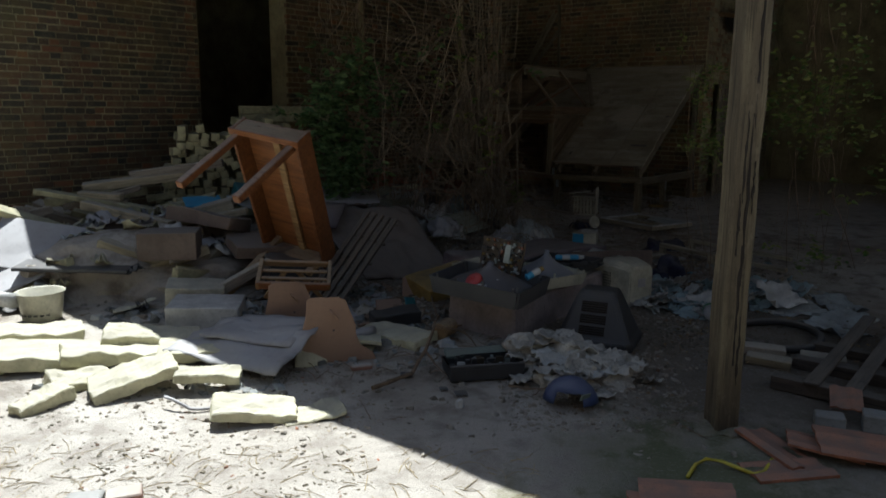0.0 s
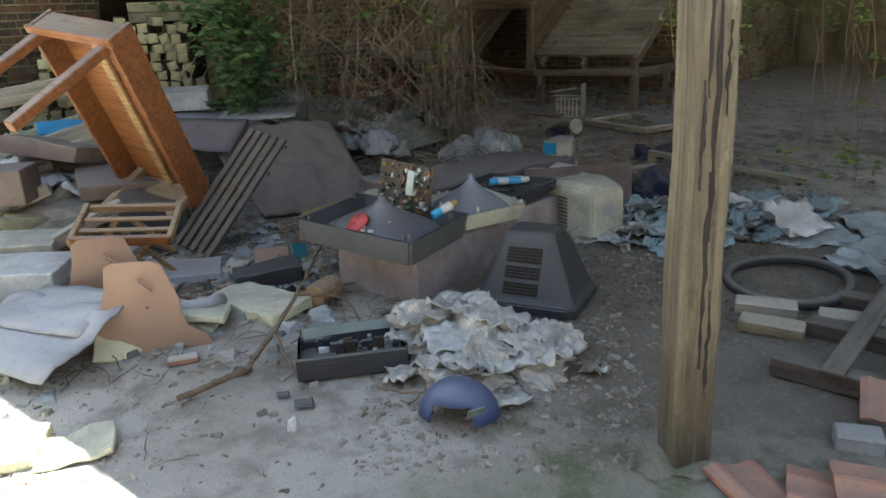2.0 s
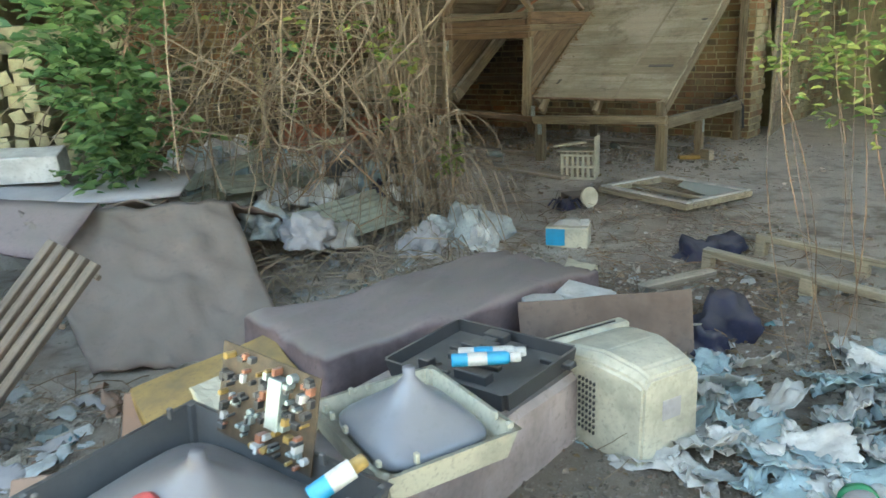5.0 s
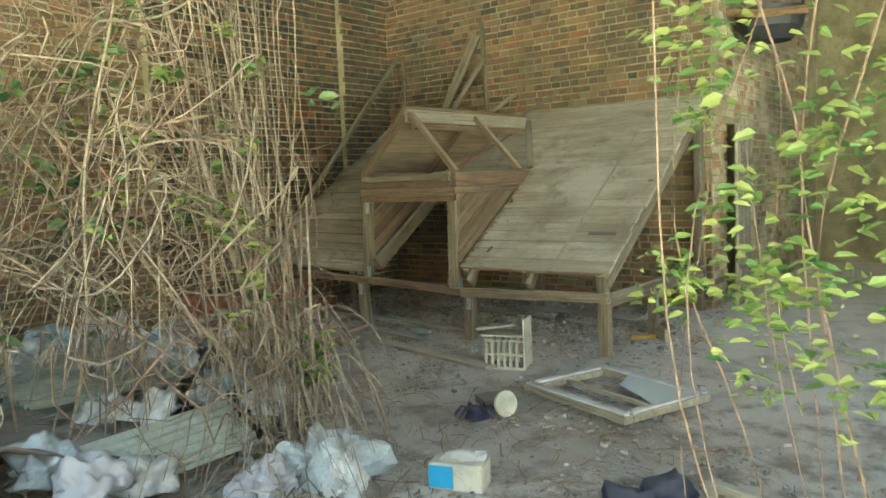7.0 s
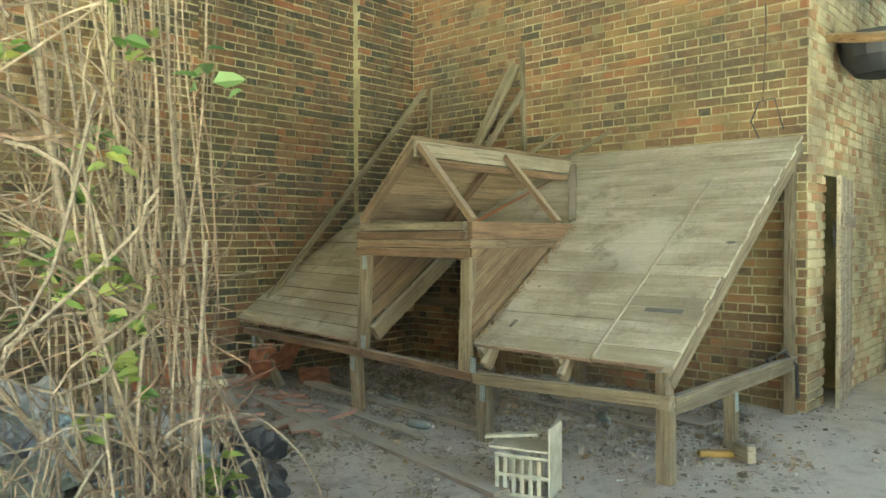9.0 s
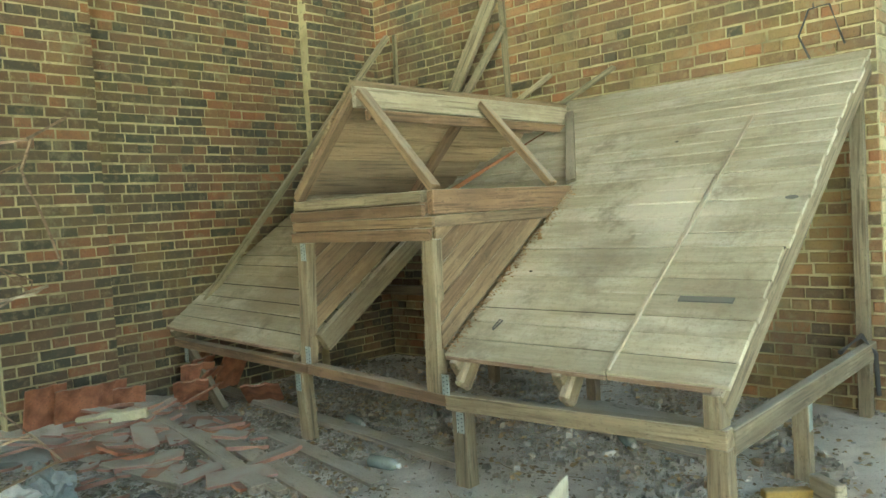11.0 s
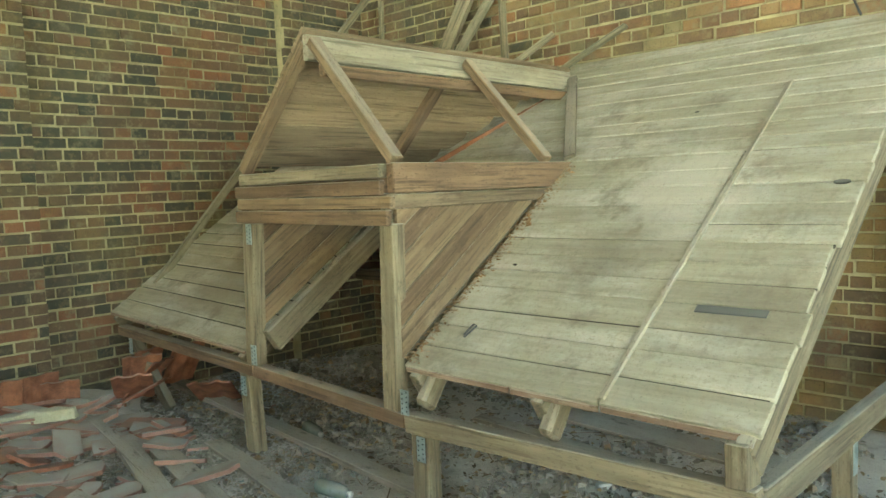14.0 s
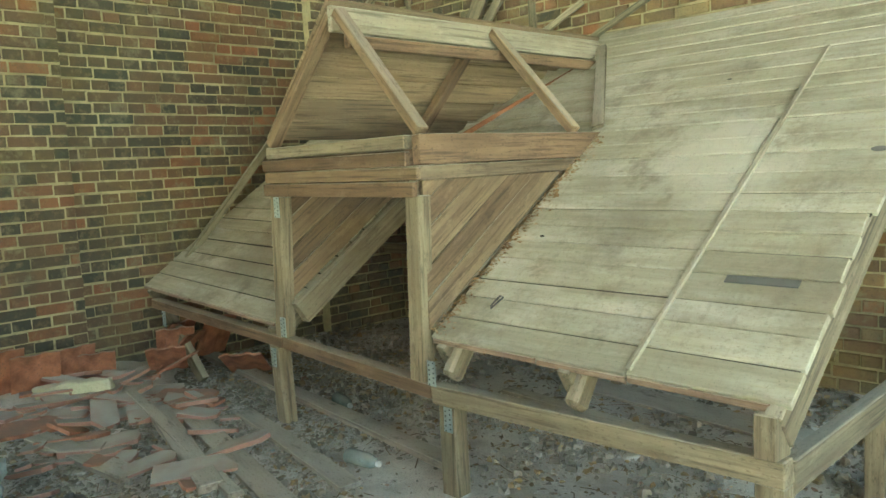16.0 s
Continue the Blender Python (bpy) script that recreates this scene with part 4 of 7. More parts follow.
# ---- roof post ----
def roof_post():
    x, y = 1.39, 3.545
    t = thing("roof_post", at(x, y, 0, 0, 0, 10), "cracked weathered timber post on a stained concrete pad", "post")
    bm = box((-0.064, -0.064, -0.02), (0.064, 0.064, 3.05), 0.010)
    bmesh.ops.subdivide_edges(bm, edges=[e for e in bm.edges if e.calc_length() > 1], cuts=24, use_grid_fill=False)
    warp(bm, 0.008, 4)
    part("shaft", bm, POST_WOOD, t)
    part("pad", warp(lump(0.3, 0.28, 0.03, 4, 0.3, 3), 0.01, 9), EARTH, t, "crumbled concrete foot")
    rr = random.Random(8)
    for i, (px, z0, z1, w) in enumerate(((0.005, 0.75, 1.6, 0.006), (-0.002, 0.35, 0.95, 0.006), (0.022, 0.25, 0.6, 0.004), (-0.03, 0.9, 1.2, 0.003), (0.012, 1.5, 2.3, 0.006), (-0.02, 1.15, 1.6, 0.003), (0.03, 1.1, 1.35, 0.003))):
        n = 12
        left = [(px + rr.uniform(-0.005, 0.005) - w * math.sin(math.pi * k / n), z0 + (z1 - z0) * k / n) for k in range(n + 1)]
        right = [(px + rr.uniform(-0.005, 0.005) + w * math.sin(math.pi * k / n) + 0.002, z0 + (z1 - z0) * k / n) for k in range(n, -1, -1)]
        part("crack", prism(left + right, 0.006), CRACK, t, "dark drying crack", pose(0, -0.0675, 0))
    return t


roof_post()


# ---- concrete plinth with television wrecks ----
def plinth():
    t = thing("concrete_plinth", at(0.45, 4.83, -0.02, 0, 0, -38), "low stained concrete trough plinth holding broken televisions", "plinth")
    bm = box((-0.565, 0, 0), (0, 1.5, 0.29), 0.02)
    bmesh.ops.subdivide_edges(bm, edges=[e for e in bm.edges if e.calc_length() > 0.2], cuts=8, use_grid_fill=True)
    part("body", warp(bm, 0.008, 6), CONCRETE, t)
    return t


plinth()
PL = at(0.45, 4.83, 0.26, 0, 0, -38)


def tray(w, d, h, wall=0.012, flare=0.02):
    """An open bezel: four sloping sides and a rim."""
    bm = bmesh.new()
    rings = []
    for (sx, sy, z) in ((w / 2, d / 2, 0), (w / 2 + flare, d / 2 + flare, h), (w / 2 + flare - wall, d / 2 + flare - wall, h), (w / 2 - wall, d / 2 - wall, 0.02)):
        rings.append([bm.verts.new((a * sx, b * sy, z)) for a, b in ((-1, -1), (1, -1), (1, 1), (-1, 1))])
    for a, b in zip(rings, rings[1:]):
        for k in range(4):
            bm.faces.new((a[k], a[(k + 1) % 4], b[(k + 1) % 4], b[k]))
    bm.faces.new(rings[0][::-1])
    bm.faces.new(rings[-1])
    bmesh.ops.bevel(bm, geom=[e for e in bm.edges if abs(e.verts[0].co.z - e.verts[1].co.z) > h * 0.7], offset=0.015, segments=2, affect="EDGES")
    return bm


def funnel(w, d, h, neck=0.03, nh=0.025, sides=28):
    """A picture tube's glass: a rounded rectangle that narrows to the neck."""
    bm = bmesh.new()
    rings = []
    for s, z, sq in ((1.0, 0.0, 0.25), (1.0, 0.04, 0.25), (0.94, 0.07, 0.35), (0.72, 0.14, 0.6), (0.48, 0.21, 0.85), (0.27, 0.28, 1.0), (0.16, 0.33, 1.0), (0.10, h, 1.0)):
        ring = []
        for k in range(sides):
            a = 2 * math.pi * k / sides
            c, sn = math.cos(a), math.sin(a)
            e = 2 / (2 + 4 * (1 - sq))
            x = math.copysign(abs(c) ** e, c) * w / 2 * s
            y = math.copysign(abs(sn) ** e, sn) * d / 2 * s
            ring.append(bm.verts.new((x, y, z * h / 0.36 if z != h else h)))
        rings.append(ring)
    rings.append([bm.verts.new((neck * math.cos(2 * math.pi * k / sides) * 0.6, neck * math.sin(2 * math.pi * k / sides) * 0.6, h + nh)) for k in range(sides)])
    for a, b in zip(rings, rings[1:]):
        for k in range(sides):
            bm.faces.new((a[k], a[(k + 1) % sides], b[(k + 1) % sides], b[k]))
    bm.faces.new(rings[0][::-1])
    bm.faces.new(rings[-1])
    return bm


def tube_tv(name, m, w, d, h, tub_h, bezel, glass, label, red=False):
    t = thing(name, m, label, "television")
    part("bezel", tray(w, d, h), bezel, t)
    tube_part = smooth(part("picture_tube", funnel(w * 0.86, d * 0.86, tub_h), glass, t, "grey glass picture tube", pose(0, 0, 0.045)))
    if red:
        cup = smooth(part("anode_cup", lathe([(0.064, 0), (0.058, 0.012), (0.03, 0.02), (0.012, 0.024), (0.012, 0.034), (0.004, 0.036)], 20), RED_RUBBER, tube_part, "red rubber anode cup", pose(-0.05, -0.135, 0.066, 36, -14, 0)))
        for x, y, z, a in ((0.03, -0.165, 0.098, 10), (0.12, -0.06, 0.128, 60)):
            part("tape", box((-0.035, -0.007, 0), (0.035, 0.007, 0.003)), WHITE, tube_part, "strip of white tape", pose(x, y, z - 0.045, 38, 0, a))
    for k in range(10):
        side = k % 4
        px, py = (R.uniform(-w / 2, w / 2), d / 2 * R.choice((-1, 1)) * 0.97) if side < 2 else (w / 2 * R.choice((-1, 1)) * 0.97, R.uniform(-d / 2, d / 2))
        part("clip", box((-0.008, -0.006, 0), (0.008, 0.006, R.uniform(0.015, 0.035)), 0.002), bezel, t, m=pose(px, py, h - 0.004))
    return t


tube_tv("gutted_television", pose(0.29, 5.01, 0.245, 2, 3, -32), 0.66, 0.46, 0.12, 0.155, SLATE, TUBE_GLASS, "gutted grey television lying face down, tube exposed", True)
tube_tv("gutted_monitor", pose(0.73, 5.40, 0.245, 0, 2, -56), 0.42, 0.38, 0.085, 0.16, BEIGE, TUBE_GREY, "gutted cream monitor lying face down, tube exposed")


def circuit_board(m):
    t = thing("circuit_board", m, "brown television circuit board standing on edge", "circuit board")
    part("board", box((-0.17, -0.002, 0), (0.17, 0.002, 0.25), 0.0), CIRCUIT, t)
    rr = random.Random(12)
    mats = [BLACK, WHITE, STEEL, TERRACOTTA, BLACK, OCHRE, SLATE, BLACK, STEEL]
    for k in range(110):
        x, z = rr.uniform(-0.155, 0.155), rr.uniform(0.01, 0.235)
        w, h, d = rr.uniform(0.006, 0.022), rr.uniform(0.006, 0.024), rr.uniform(0.01, 0.03)
        if k % 3 == 0:
            part("capacitor", lathe([(w * 0.6, 0), (w * 0.6, d), (w * 0.5, d + 0.001)], 8), rr.choice(mats), t, m=pose(x, -0.002, z, 90))
        else:
            part("component", box((x - w / 2, -0.002 - d, z - h / 2), (x + w / 2, -0.001, z + h / 2), 0.001), rr.choice(mats), t)
    part("heat_sink", box((0.03, -0.035, 0.09), (0.075, -0.002, 0.22), 0.002), STEEL, t, "bright metal heat sink")
    return t


circuit_board(pose(0.37, 5.21, 0.335, -10, 5, -33))


def spray_can(m, mat, label, cap=WHITE, length=0.17, r=0.021):
    t = thing("cylinder_can", m @ pose(0, 0, r, 0, 90, 0), label, "can")
    body = smooth(part("body", lathe([(r * 0.9, 0), (r, 0.004), (r, length), (r * 0.8, length + 0.01)], 18), mat, t))
    smooth(part("cap", lathe([(r * 0.75, length + 0.008), (r * 0.75, length + 0.04), (r * 0.6, length + 0.045)], 14), cap, body))
    part("print_band", lathe([(r * 1.01, 0.05), (r * 1.01, 0.11)], 18), CYAN if mat is WHITE else WHITE, body, "printed band")
    return t


spray_can(pose(0.86, 5.74, 0.335, 0, 0, 2), WHITE, "white mastic tube with printed band")
spray_can(pose(0.84, 5.67, 0.345, 0, 0, 4), CYAN, "blue mastic tube with white cap")
spray_can(pose(0.55, 4.98, 0.34, 0, -22, 28), CYAN, "cyan spray can with yellow cap", OCHRE, 0.10, 0.024)


def black_shell(m):
    t = thing("television_shell", m, "broken black plastic television back lying open", "television")
    part("tray", tray(0.5, 0.38, 0.06, 0.01, 0.01), BLACK, t)
    rr = random.Random(4)
    for k in range(14):
        x, y = rr.uniform(-0.2, 0.2), rr.uniform(-0.15, 0.15)
        part("rib", box((x, y, 0.02), (x + rr.uniform(0.02, 0.14), y + rr.uniform(0.01, 0.05), rr.uniform(0.03, 0.075)), 0.003), BLACK, t)
    return t


black_shell(pose(0.93, 5.84, 0.255, 3, -2, -40))
slab("foam_batt", PL @ pose(-0.62, 0.45, 0.02, 6, 5, -16), 0.36, 0.26, 0.09, FOAM, "dusty cream foam block beside the plinth", "foam block")


def standing_tv(m):
    """A set lying on its face: the deep back shell tapers upwards, slots on one slope."""
    t = thing("television", m, "charcoal television lying on its face, slotted back shell", "television")
    bm = bmesh.new()
    rings = []
    for z, w, d, ox, oy in ((0.0, 0.52, 0.42, 0, 0), (0.05, 0.525, 0.425, 0, 0), (0.07, 0.48, 0.39, 0, 0), (0.32, 0.27, 0.22, -0.01, 0.035), (0.35, 0.24, 0.18, -0.01, 0.04), (0.36, 0.20, 0.14, -0.01, 0.04)):
        c = 0.16
        rings.append([bm.verts.new((ox + a * w / 2, oy + b * d / 2, z)) for a, b in ((-1, -1 + c), (-1 + c, -1), (1 - c, -1), (1, -1 + c), (1, 1 - c), (1 - c, 1), (-1 + c, 1), (-1, 1 - c))])
    for a, b in zip(rings, rings[1:]):
        for k in range(8):
            bm.faces.new((a[k], a[(k + 1) % 8], b[(k + 1) % 8], b[k]))
    bm.faces.new(rings[0][::-1])
    bm.faces.new(rings[-1])
    bmesh.ops.bevel(bm, geom=list(bm.edges), offset=0.006, segments=2, affect="EDGES")
    part("shell", bm, CHARCOAL, t)
    tilt = math.degrees(math.atan2(0.25, 0.12))
    for k in range(15):
        f = 0.10 + 0.055 * k
        if k in (4, 9):
            continue
        y, z = -0.195 + f * 0.12, 0.07 + f * 0.25
        part("vent_slot", box((-0.085, -0.006, -0.002), (0.085, 0.006, 0.004)), CRACK, t, m=pose(-0.012, y - 0.0005, z, tilt, 0, 0))
    return t


standing_tv(at(1.03, 4.86, 0.0, 0, 0, -24))


def beige_monitor(m):
    t = thing("monitor", m, "dirty cream computer monitor lying on its face", "monitor")
    bm = bmesh.new()
    rings = []
    for x, w, z0, z1 in ((-0.20, 0.36, 0.0, 0.30), (-0.12, 0.37, 0.0, 0.33), (0.02, 0.33, 0.0, 0.35), (0.16, 0.27, 0.0, 0.33), (0.20, 0.26, 0.0, 0.31)):
        rings.append([bm.verts.new(p) for p in ((x, -w / 2, z0), (x, w / 2, z0), (x, w / 2 * 0.95, z1 * 0.9), (x, w / 2 * 0.75, z1), (x, -w / 2 * 0.75, z1), (x, -w / 2 * 0.95, z1 * 0.9))])
    for a, b in zip(rings, rings[1:]):
        for k in range(6):
            bm.faces.new((a[k], a[(k + 1) % 6], b[(k + 1) % 6], b[k]))
    bm.faces.new(rings[0][::-1])
    bm.faces.new(rings[-1])
    bmesh.ops.bevel(bm, geom=list(bm.edges), offset=0.01, segments=2, affect="EDGES")
    part("shell", bm, BEIGE, t)
    part("front_frame", box((-0.255, -0.2, 0.10), (-0.19, 0.2, 0.315), 0.012), BEIGE, t)
    for j in range(9):
        for k in range(5):
            part("vent_hole", box((0, -0.003, 0), (0.006, 0.003, 0.011)), BLACK, t, m=pose(-0.04 + 0.018 * k, -0.18 + 0.011 * 0, 0.07 + 0.022 * j, 0, 0, 8))
    for j in range(8):
        part("vent_slot", box((-0.004, -0.16 + 0.0, -0.004), (0.004, -0.10, 0.004)), BLACK, t, m=pose(-0.222 + 0.0, 0.035 * j, 0.315))
    part("label_plate", box((0.198, -0.04, 0.15), (0.203, 0.04, 0.22), 0.001), GREYSHEET, t, "grey rating plate")
    return t


beige_monitor(at(1.43, 5.90, -0.01, 0, 0, -58))


# ---- purple mattress and sheets behind the plinth ----
def mattress():
    t = thing("mattress", at(0.76, 6.71, -0.02, 0, 0, 42), "thin dusty mauve mattress slumped over rubble", "mattress")
    bm = box((-0.78, -0.33, 0.0), (0.74, 0.33, 0.26), 0.015)
    bmesh.ops.subdivide_edges(bm, edges=[e for e in bm.edges if e.calc_length() > 0.2], cuts=24, use_grid_fill=True)
    warp(bm, 0.05, 2.0, 3)
    for v in bm.verts:
        if v.co.z > 0.15:       # folds run askew across the slack cover
            q = Vector((v.co.x * 2 + v.co.y * 3, v.co.y * 14 - v.co.x * 7, 4))
            v.co.z += 0.022 * noise.noise(q) + 0.010 * noise.noise(q * 2.7) - 0.05 * max(0, v.co.x - 0.2)
    smooth(part("cover", bm, PURPLE, t))
    return t


mattress()
slab("foam_cushion", at(-0.02, 6.05, 0.0, 8, -8, 35), 0.55, 0.4, 0.16, OCHRE, "ochre foam cushion half under a sheet", "cushion", bend=0.02)


def draped(name, corners, n, amp, mat, label, category, seed, thick=0.012, sag=0.0):
    """A sheet hung between four corners (world places), creased."""
    a, b, c, d = [Vector(p) for p in corners]
    bm = bmesh.new()
    top, low = [], []
    for j in range(n + 1):
        for i in range(n + 1):
            u, v = i / n, j / n
            p = (a * (1 - u) + b * u) * (1 - v) + (d * (1 - u) + c * u) * v
            p.z += amp * (noise.noise(Vector((u * 3 + seed, v * 3, seed))) + 0.4 * noise.noise(Vector((u * 9, v * 9, seed))) + 0.5 * (0.25 - abs(noise.noise(Vector((u * 5 + v * 4, v * 6 - u * 3, seed + 2)))))) - sag * math.sin(math.pi * u) * math.sin(math.pi * v)
            q = p.copy()
            q.z -= thick
            top.append(bm.verts.new(p))
            low.append(bm.verts.new(q))
    k = n + 1
    for j in range(n):
        for i in range(n):
            q = (j * k + i, j * k + i + 1, (j + 1) * k + i + 1, (j + 1) * k + i)
            bm.faces.new([top[x] for x in q])
            bm.faces.new([low[x] for x in q[::-1]])
    rim = [i for i in range(k)] + [j * k + n for j in range(1, k)] + [n * k + i for i in range(n - 1, -1, -1)] + [j * k for j in range(n - 1, 0, -1)]
    for x, y in zip(rim, rim[1:] + rim[:1]):
        bm.faces.new((low[x], low[y], top[y], top[x]))
    return smooth(tagged(part(name, bm, mat), label, category))


draped("tarpaulin", [(-0.72, 6.42, 0.0), (0.10, 6.62, 0.0), (-0.42, 7.55, 0.50), (-1.40, 7.2, 0.56)], 30, 0.07, TARP, "large brown-grey stiff sheet sloping over rubbish", "sheet", 3)
draped("tarpaulin", [(-1.38, 7.24, 0.55), (-0.40, 7.58, 0.49), (0.02, 8.3, 0.12), (-1.25, 8.5, 0.22)], 26, 0.07, TARP, "brown-grey stiff sheet folded over a heap", "sheet", 5)
draped("laminate_board", [(-1.75, 7.35, 0.52), (-0.95, 7.95, 0.50), (-1.25, 8.35, 0.60), (-2.15, 7.8, 0.62)], 3, 0.0, GREYSHEET, "pale grey laminate board lying on the heap", "board", 6, 0.018)
draped("laminate_board", [(-1.30, 7.32, 0.56), (-0.70, 7.55, 0.56), (-0.80, 8.1, 0.60), (-1.35, 8.0, 0.62)], 3, 0.0, GREYSHEET, "grey laminate board with a chipped edge", "board", 7, 0.018)
draped("lilac_sheet", [(-1.62, 6.95, 0.44), (-1.05, 6.85, 0.40), (-1.0, 7.25, 0.58), (-1.6, 7.35, 0.60)], 6, 0.02, PURPLE, "lilac grey folded sheet on the heap", "sheet", 8)


# ---- upturned table ----
def upturned_table():
    m = pose(-1.554, 5.648, 1.408, 118.99, 8.845, -23.257)
    t = thing("upturned_table", m, "orange wooden table stripped and tipped on its end", "table")
    W, L, H = 0.583, 1.20, 0.80
    part("tabletop", warp(box((0, -L, -0.022), (W, 0, 0), 0.004), 0.002), CABINET_WOOD, t, "bare worn wooden top")
    part("apron", box((-0.01, -L, -0.03), (0.016, 0.01, 0.15), 0.004), CABINET_WOOD, t)
    part("apron", box((W - 0.016, -L, -0.03), (W + 0.01, 0.01, 0.15), 0.004), CABINET_WOOD, t)
    part("apron", box((0.017, -0.02, 0.0), (W - 0.017, 0.005, 0.13), 0.004), PALE_WOOD, t)
    part("apron", box((0.017, -L, 0.0), (W - 0.017, -L + 0.022, 0.14), 0.004), PALE_WOOD, t)
    part("rail", box((-0.02, -0.035, 0.13), (W + 0.02, 0.015, 0.155), 0.006), CABINET_WOOD, t)
    part("runner", box((W / 2 - 0.03, -L + 0.02, 0.001), (W / 2 + 0.03, -0.02, 0.03), 0.004), PALE_WOOD, t, "pale worn middle runner")
    for x, y, h in ((0.05, -0.05, H), (W - 0.05, -0.05, H), (W - 0.05, -L + 0.06, 0.3), (0.06, -L + 0.06, H)):
        bm = box((x - 0.028, y - 0.028, 0.001), (x + 0.028, y + 0.028, h), 0.006)
        part("leg", bm, PALE_WOOD if y < -0.5 else CABINET_WOOD, t)
    return t


upturned_table()


def slatted_frame(m):
    t = thing("chair_frame", m, "broken folding chair seat of pale slats", "chair")
    W, D = 0.52, 0.34
    part("rail", box((-W / 2, -D / 2, 0), (W / 2, -D / 2 + 0.03, 0.055), 0.004), CABINET_WOOD, t)
    part("rail", box((-W / 2 + 0.03, D / 2 - 0.03, 0), (W / 2 - 0.03, D / 2, 0.04), 0.004), PALE_WOOD, t)
    for x in (-W / 2, W / 2 - 0.028):
        part("rail", box((x, -D / 2, 0.005), (x + 0.028, D / 2, 0.05), 0.004), PALE_WOOD, t)
    for k in range(2):
        y = -D / 2 + 0.1 + k * 0.1
        part("slat", box((-W / 2 + 0.03, y, 0.015), (W / 2 - 0.03, y + 0.03, 0.03), 0.003), PALE_WOOD, t)
    for k, (x, r) in enumerate(((-0.08, 20), (0.03, -24))):
        part("leg", box((-0.016, -0.012, -0.26), (0.016, 0.012, 0.02), 0.003), PALE_WOOD, t, m=pose(x, 0.05, 0, 0, r * 1.6, 0))
    part("cross_leg", box((-0.014, -0.008, -0.36), (0.014, 0.008, 0.02), 0.003), PALE_WOOD, t, m=pose(0.16, -0.05, 0, 0, 38, 0))
    part("cross_leg", box((-0.014, -0.008, -0.36), (0.014, 0.008, 0.02), 0.003), PALE_WOOD, t, m=pose(-0.02, -0.035, 0, 0, -38, 0))
    return t


slatted_frame(pose(-1.10, 5.20, 0.30, 20, 3, 8))


def shaped_board(m, label):
    """A hardboard chair side with a waist."""
    out = [(-0.26, 0.0), (0.22, 0.0), (0.20, 0.05), (0.12, 0.10), (0.095, 0.17), (0.10, 0.22), (0.06, 0.33), (0.04, 0.385), (0.0, 0.405), (-0.17, 0.41), (-0.2, 0.39), (-0.205, 0.30), (-0.235, 0.20), (-0.25, 0.14), (-0.27, 0.08)]
    t = thing("hardboard_panel", m, label, "panel")
    part("panel", prism(out, 0.012, 0.002), HARDBOARD, t)
    part("strap", tube([(-0.06, -0.01, 0.33), (-0.05, -0.03, 0.31), (-0.01, -0.02, 0.27)], 0.008, 6), HARDBOARD, t)
    part("hole", lathe([(0.007, 0), (0.007, 0.002)], 10), BLACK, t, m=pose(-0.04, -0.001, 0.2, 90))
    return t


shaped_board(at(-0.66, 4.42, 0, -10, 0, 14), "brown hardboard chair side standing upright")
shaped_board(at(-0.98, 4.80, 0.0, -8, 0, 24), "brown hardboard chair side leaning behind another")
draped("vinyl_sheet", [(-1.75, 4.35, 0.03), (-0.98, 4.02, 0.0), (-0.80, 4.42, 0.16), (-1.5, 4.75, 0.12)], 12, 0.035, GREYSHEET, "creased grey vinyl sheet on the ground", "sheet", 13)
draped("vinyl_sheet", [(-1.55, 4.45, 0.10), (-0.95, 4.28, 0.08), (-0.83, 4.52, 0.20), (-1.35, 4.78, 0.14)], 8, 0.03, GREYSHEET, "torn grey vinyl flap curling up", "sheet", 14)
slab("foam_batt", at(-0.84, 4.40, 0.05, 60, 8, 20), 0.2, 0.16, 0.02, FOAM, "torn cream foam flap", "foam block")


def louvre_crate():
    """A slatted drawer front leaning against the table."""
    m, n = span((-0.98, 5.70, 0.0), (-0.55, 6.15, 0.62), (-0.4, -0.7, 0.5))
    t = thing("slatted_crate", m, "old louvred wooden panel leaning on the table", "panel")
    for k in range(5):
        part("slat", box((0, -0.17 + k * 0.075, -0.01), (n, -0.125 + k * 0.075, 0.012), 0.003), CRATE_WOOD, t)
    for k in range(5):
        part("crossbar", box((0.02 + k * n * 0.23, -0.18, -0.03), (0.04 + k * n * 0.23, 0.19, -0.011), 0.003), CRATE_WOOD, t)
    return t


louvre_crate()

# ---- the small wreckage in front of the plinth ----
def radio_box():
    t = thing("radio_cassette", at(0.21, 4.28, 0, 0, 0, 12), "gutted black video recorder with a sage lid", "video recorder")
    part("case", tray(0.44, 0.26, 0.07, 0.01, 0.0), BLACK, t)
    part("front", box((-0.225, -0.15, 0.0), (0.225, -0.128, 0.095), 0.004), BLACK, t)
    part("slot", box((-0.13, -0.153, 0.05), (0.06, -0.149, 0.07)), CHARCOAL, t)
    part("lid", box((-0.2, -0.03, -0.015), (0.2, 0.0, 0.05), 0.01), GREEN_PANEL, t, "sage green metal lid", pose(0.0, 0.15, 0.05, -40, 0, 3))
    part("lid_plate", box((-0.09, -0.06, 0), (0.09, 0.06, 0.012), 0.003), GREEN_PANEL, t, "sage green plate", pose(-0.08, 0.28, 0.02, 12, 4, -6))
    rr = random.Random(2)
    for k in range(34):
        x, y = rr.uniform(-0.2, 0.18), rr.uniform(-0.11, 0.09)
        part("component", box((x, y, 0.02), (x + rr.uniform(0.01, 0.05), y + 0.02, rr.uniform(0.03, 0.085)), 0.002), rr.choice((STEEL, WHITE, BLACK, BLACK, SLATE, STEEL, CIRCUIT)), t)
    return t


radio_box()


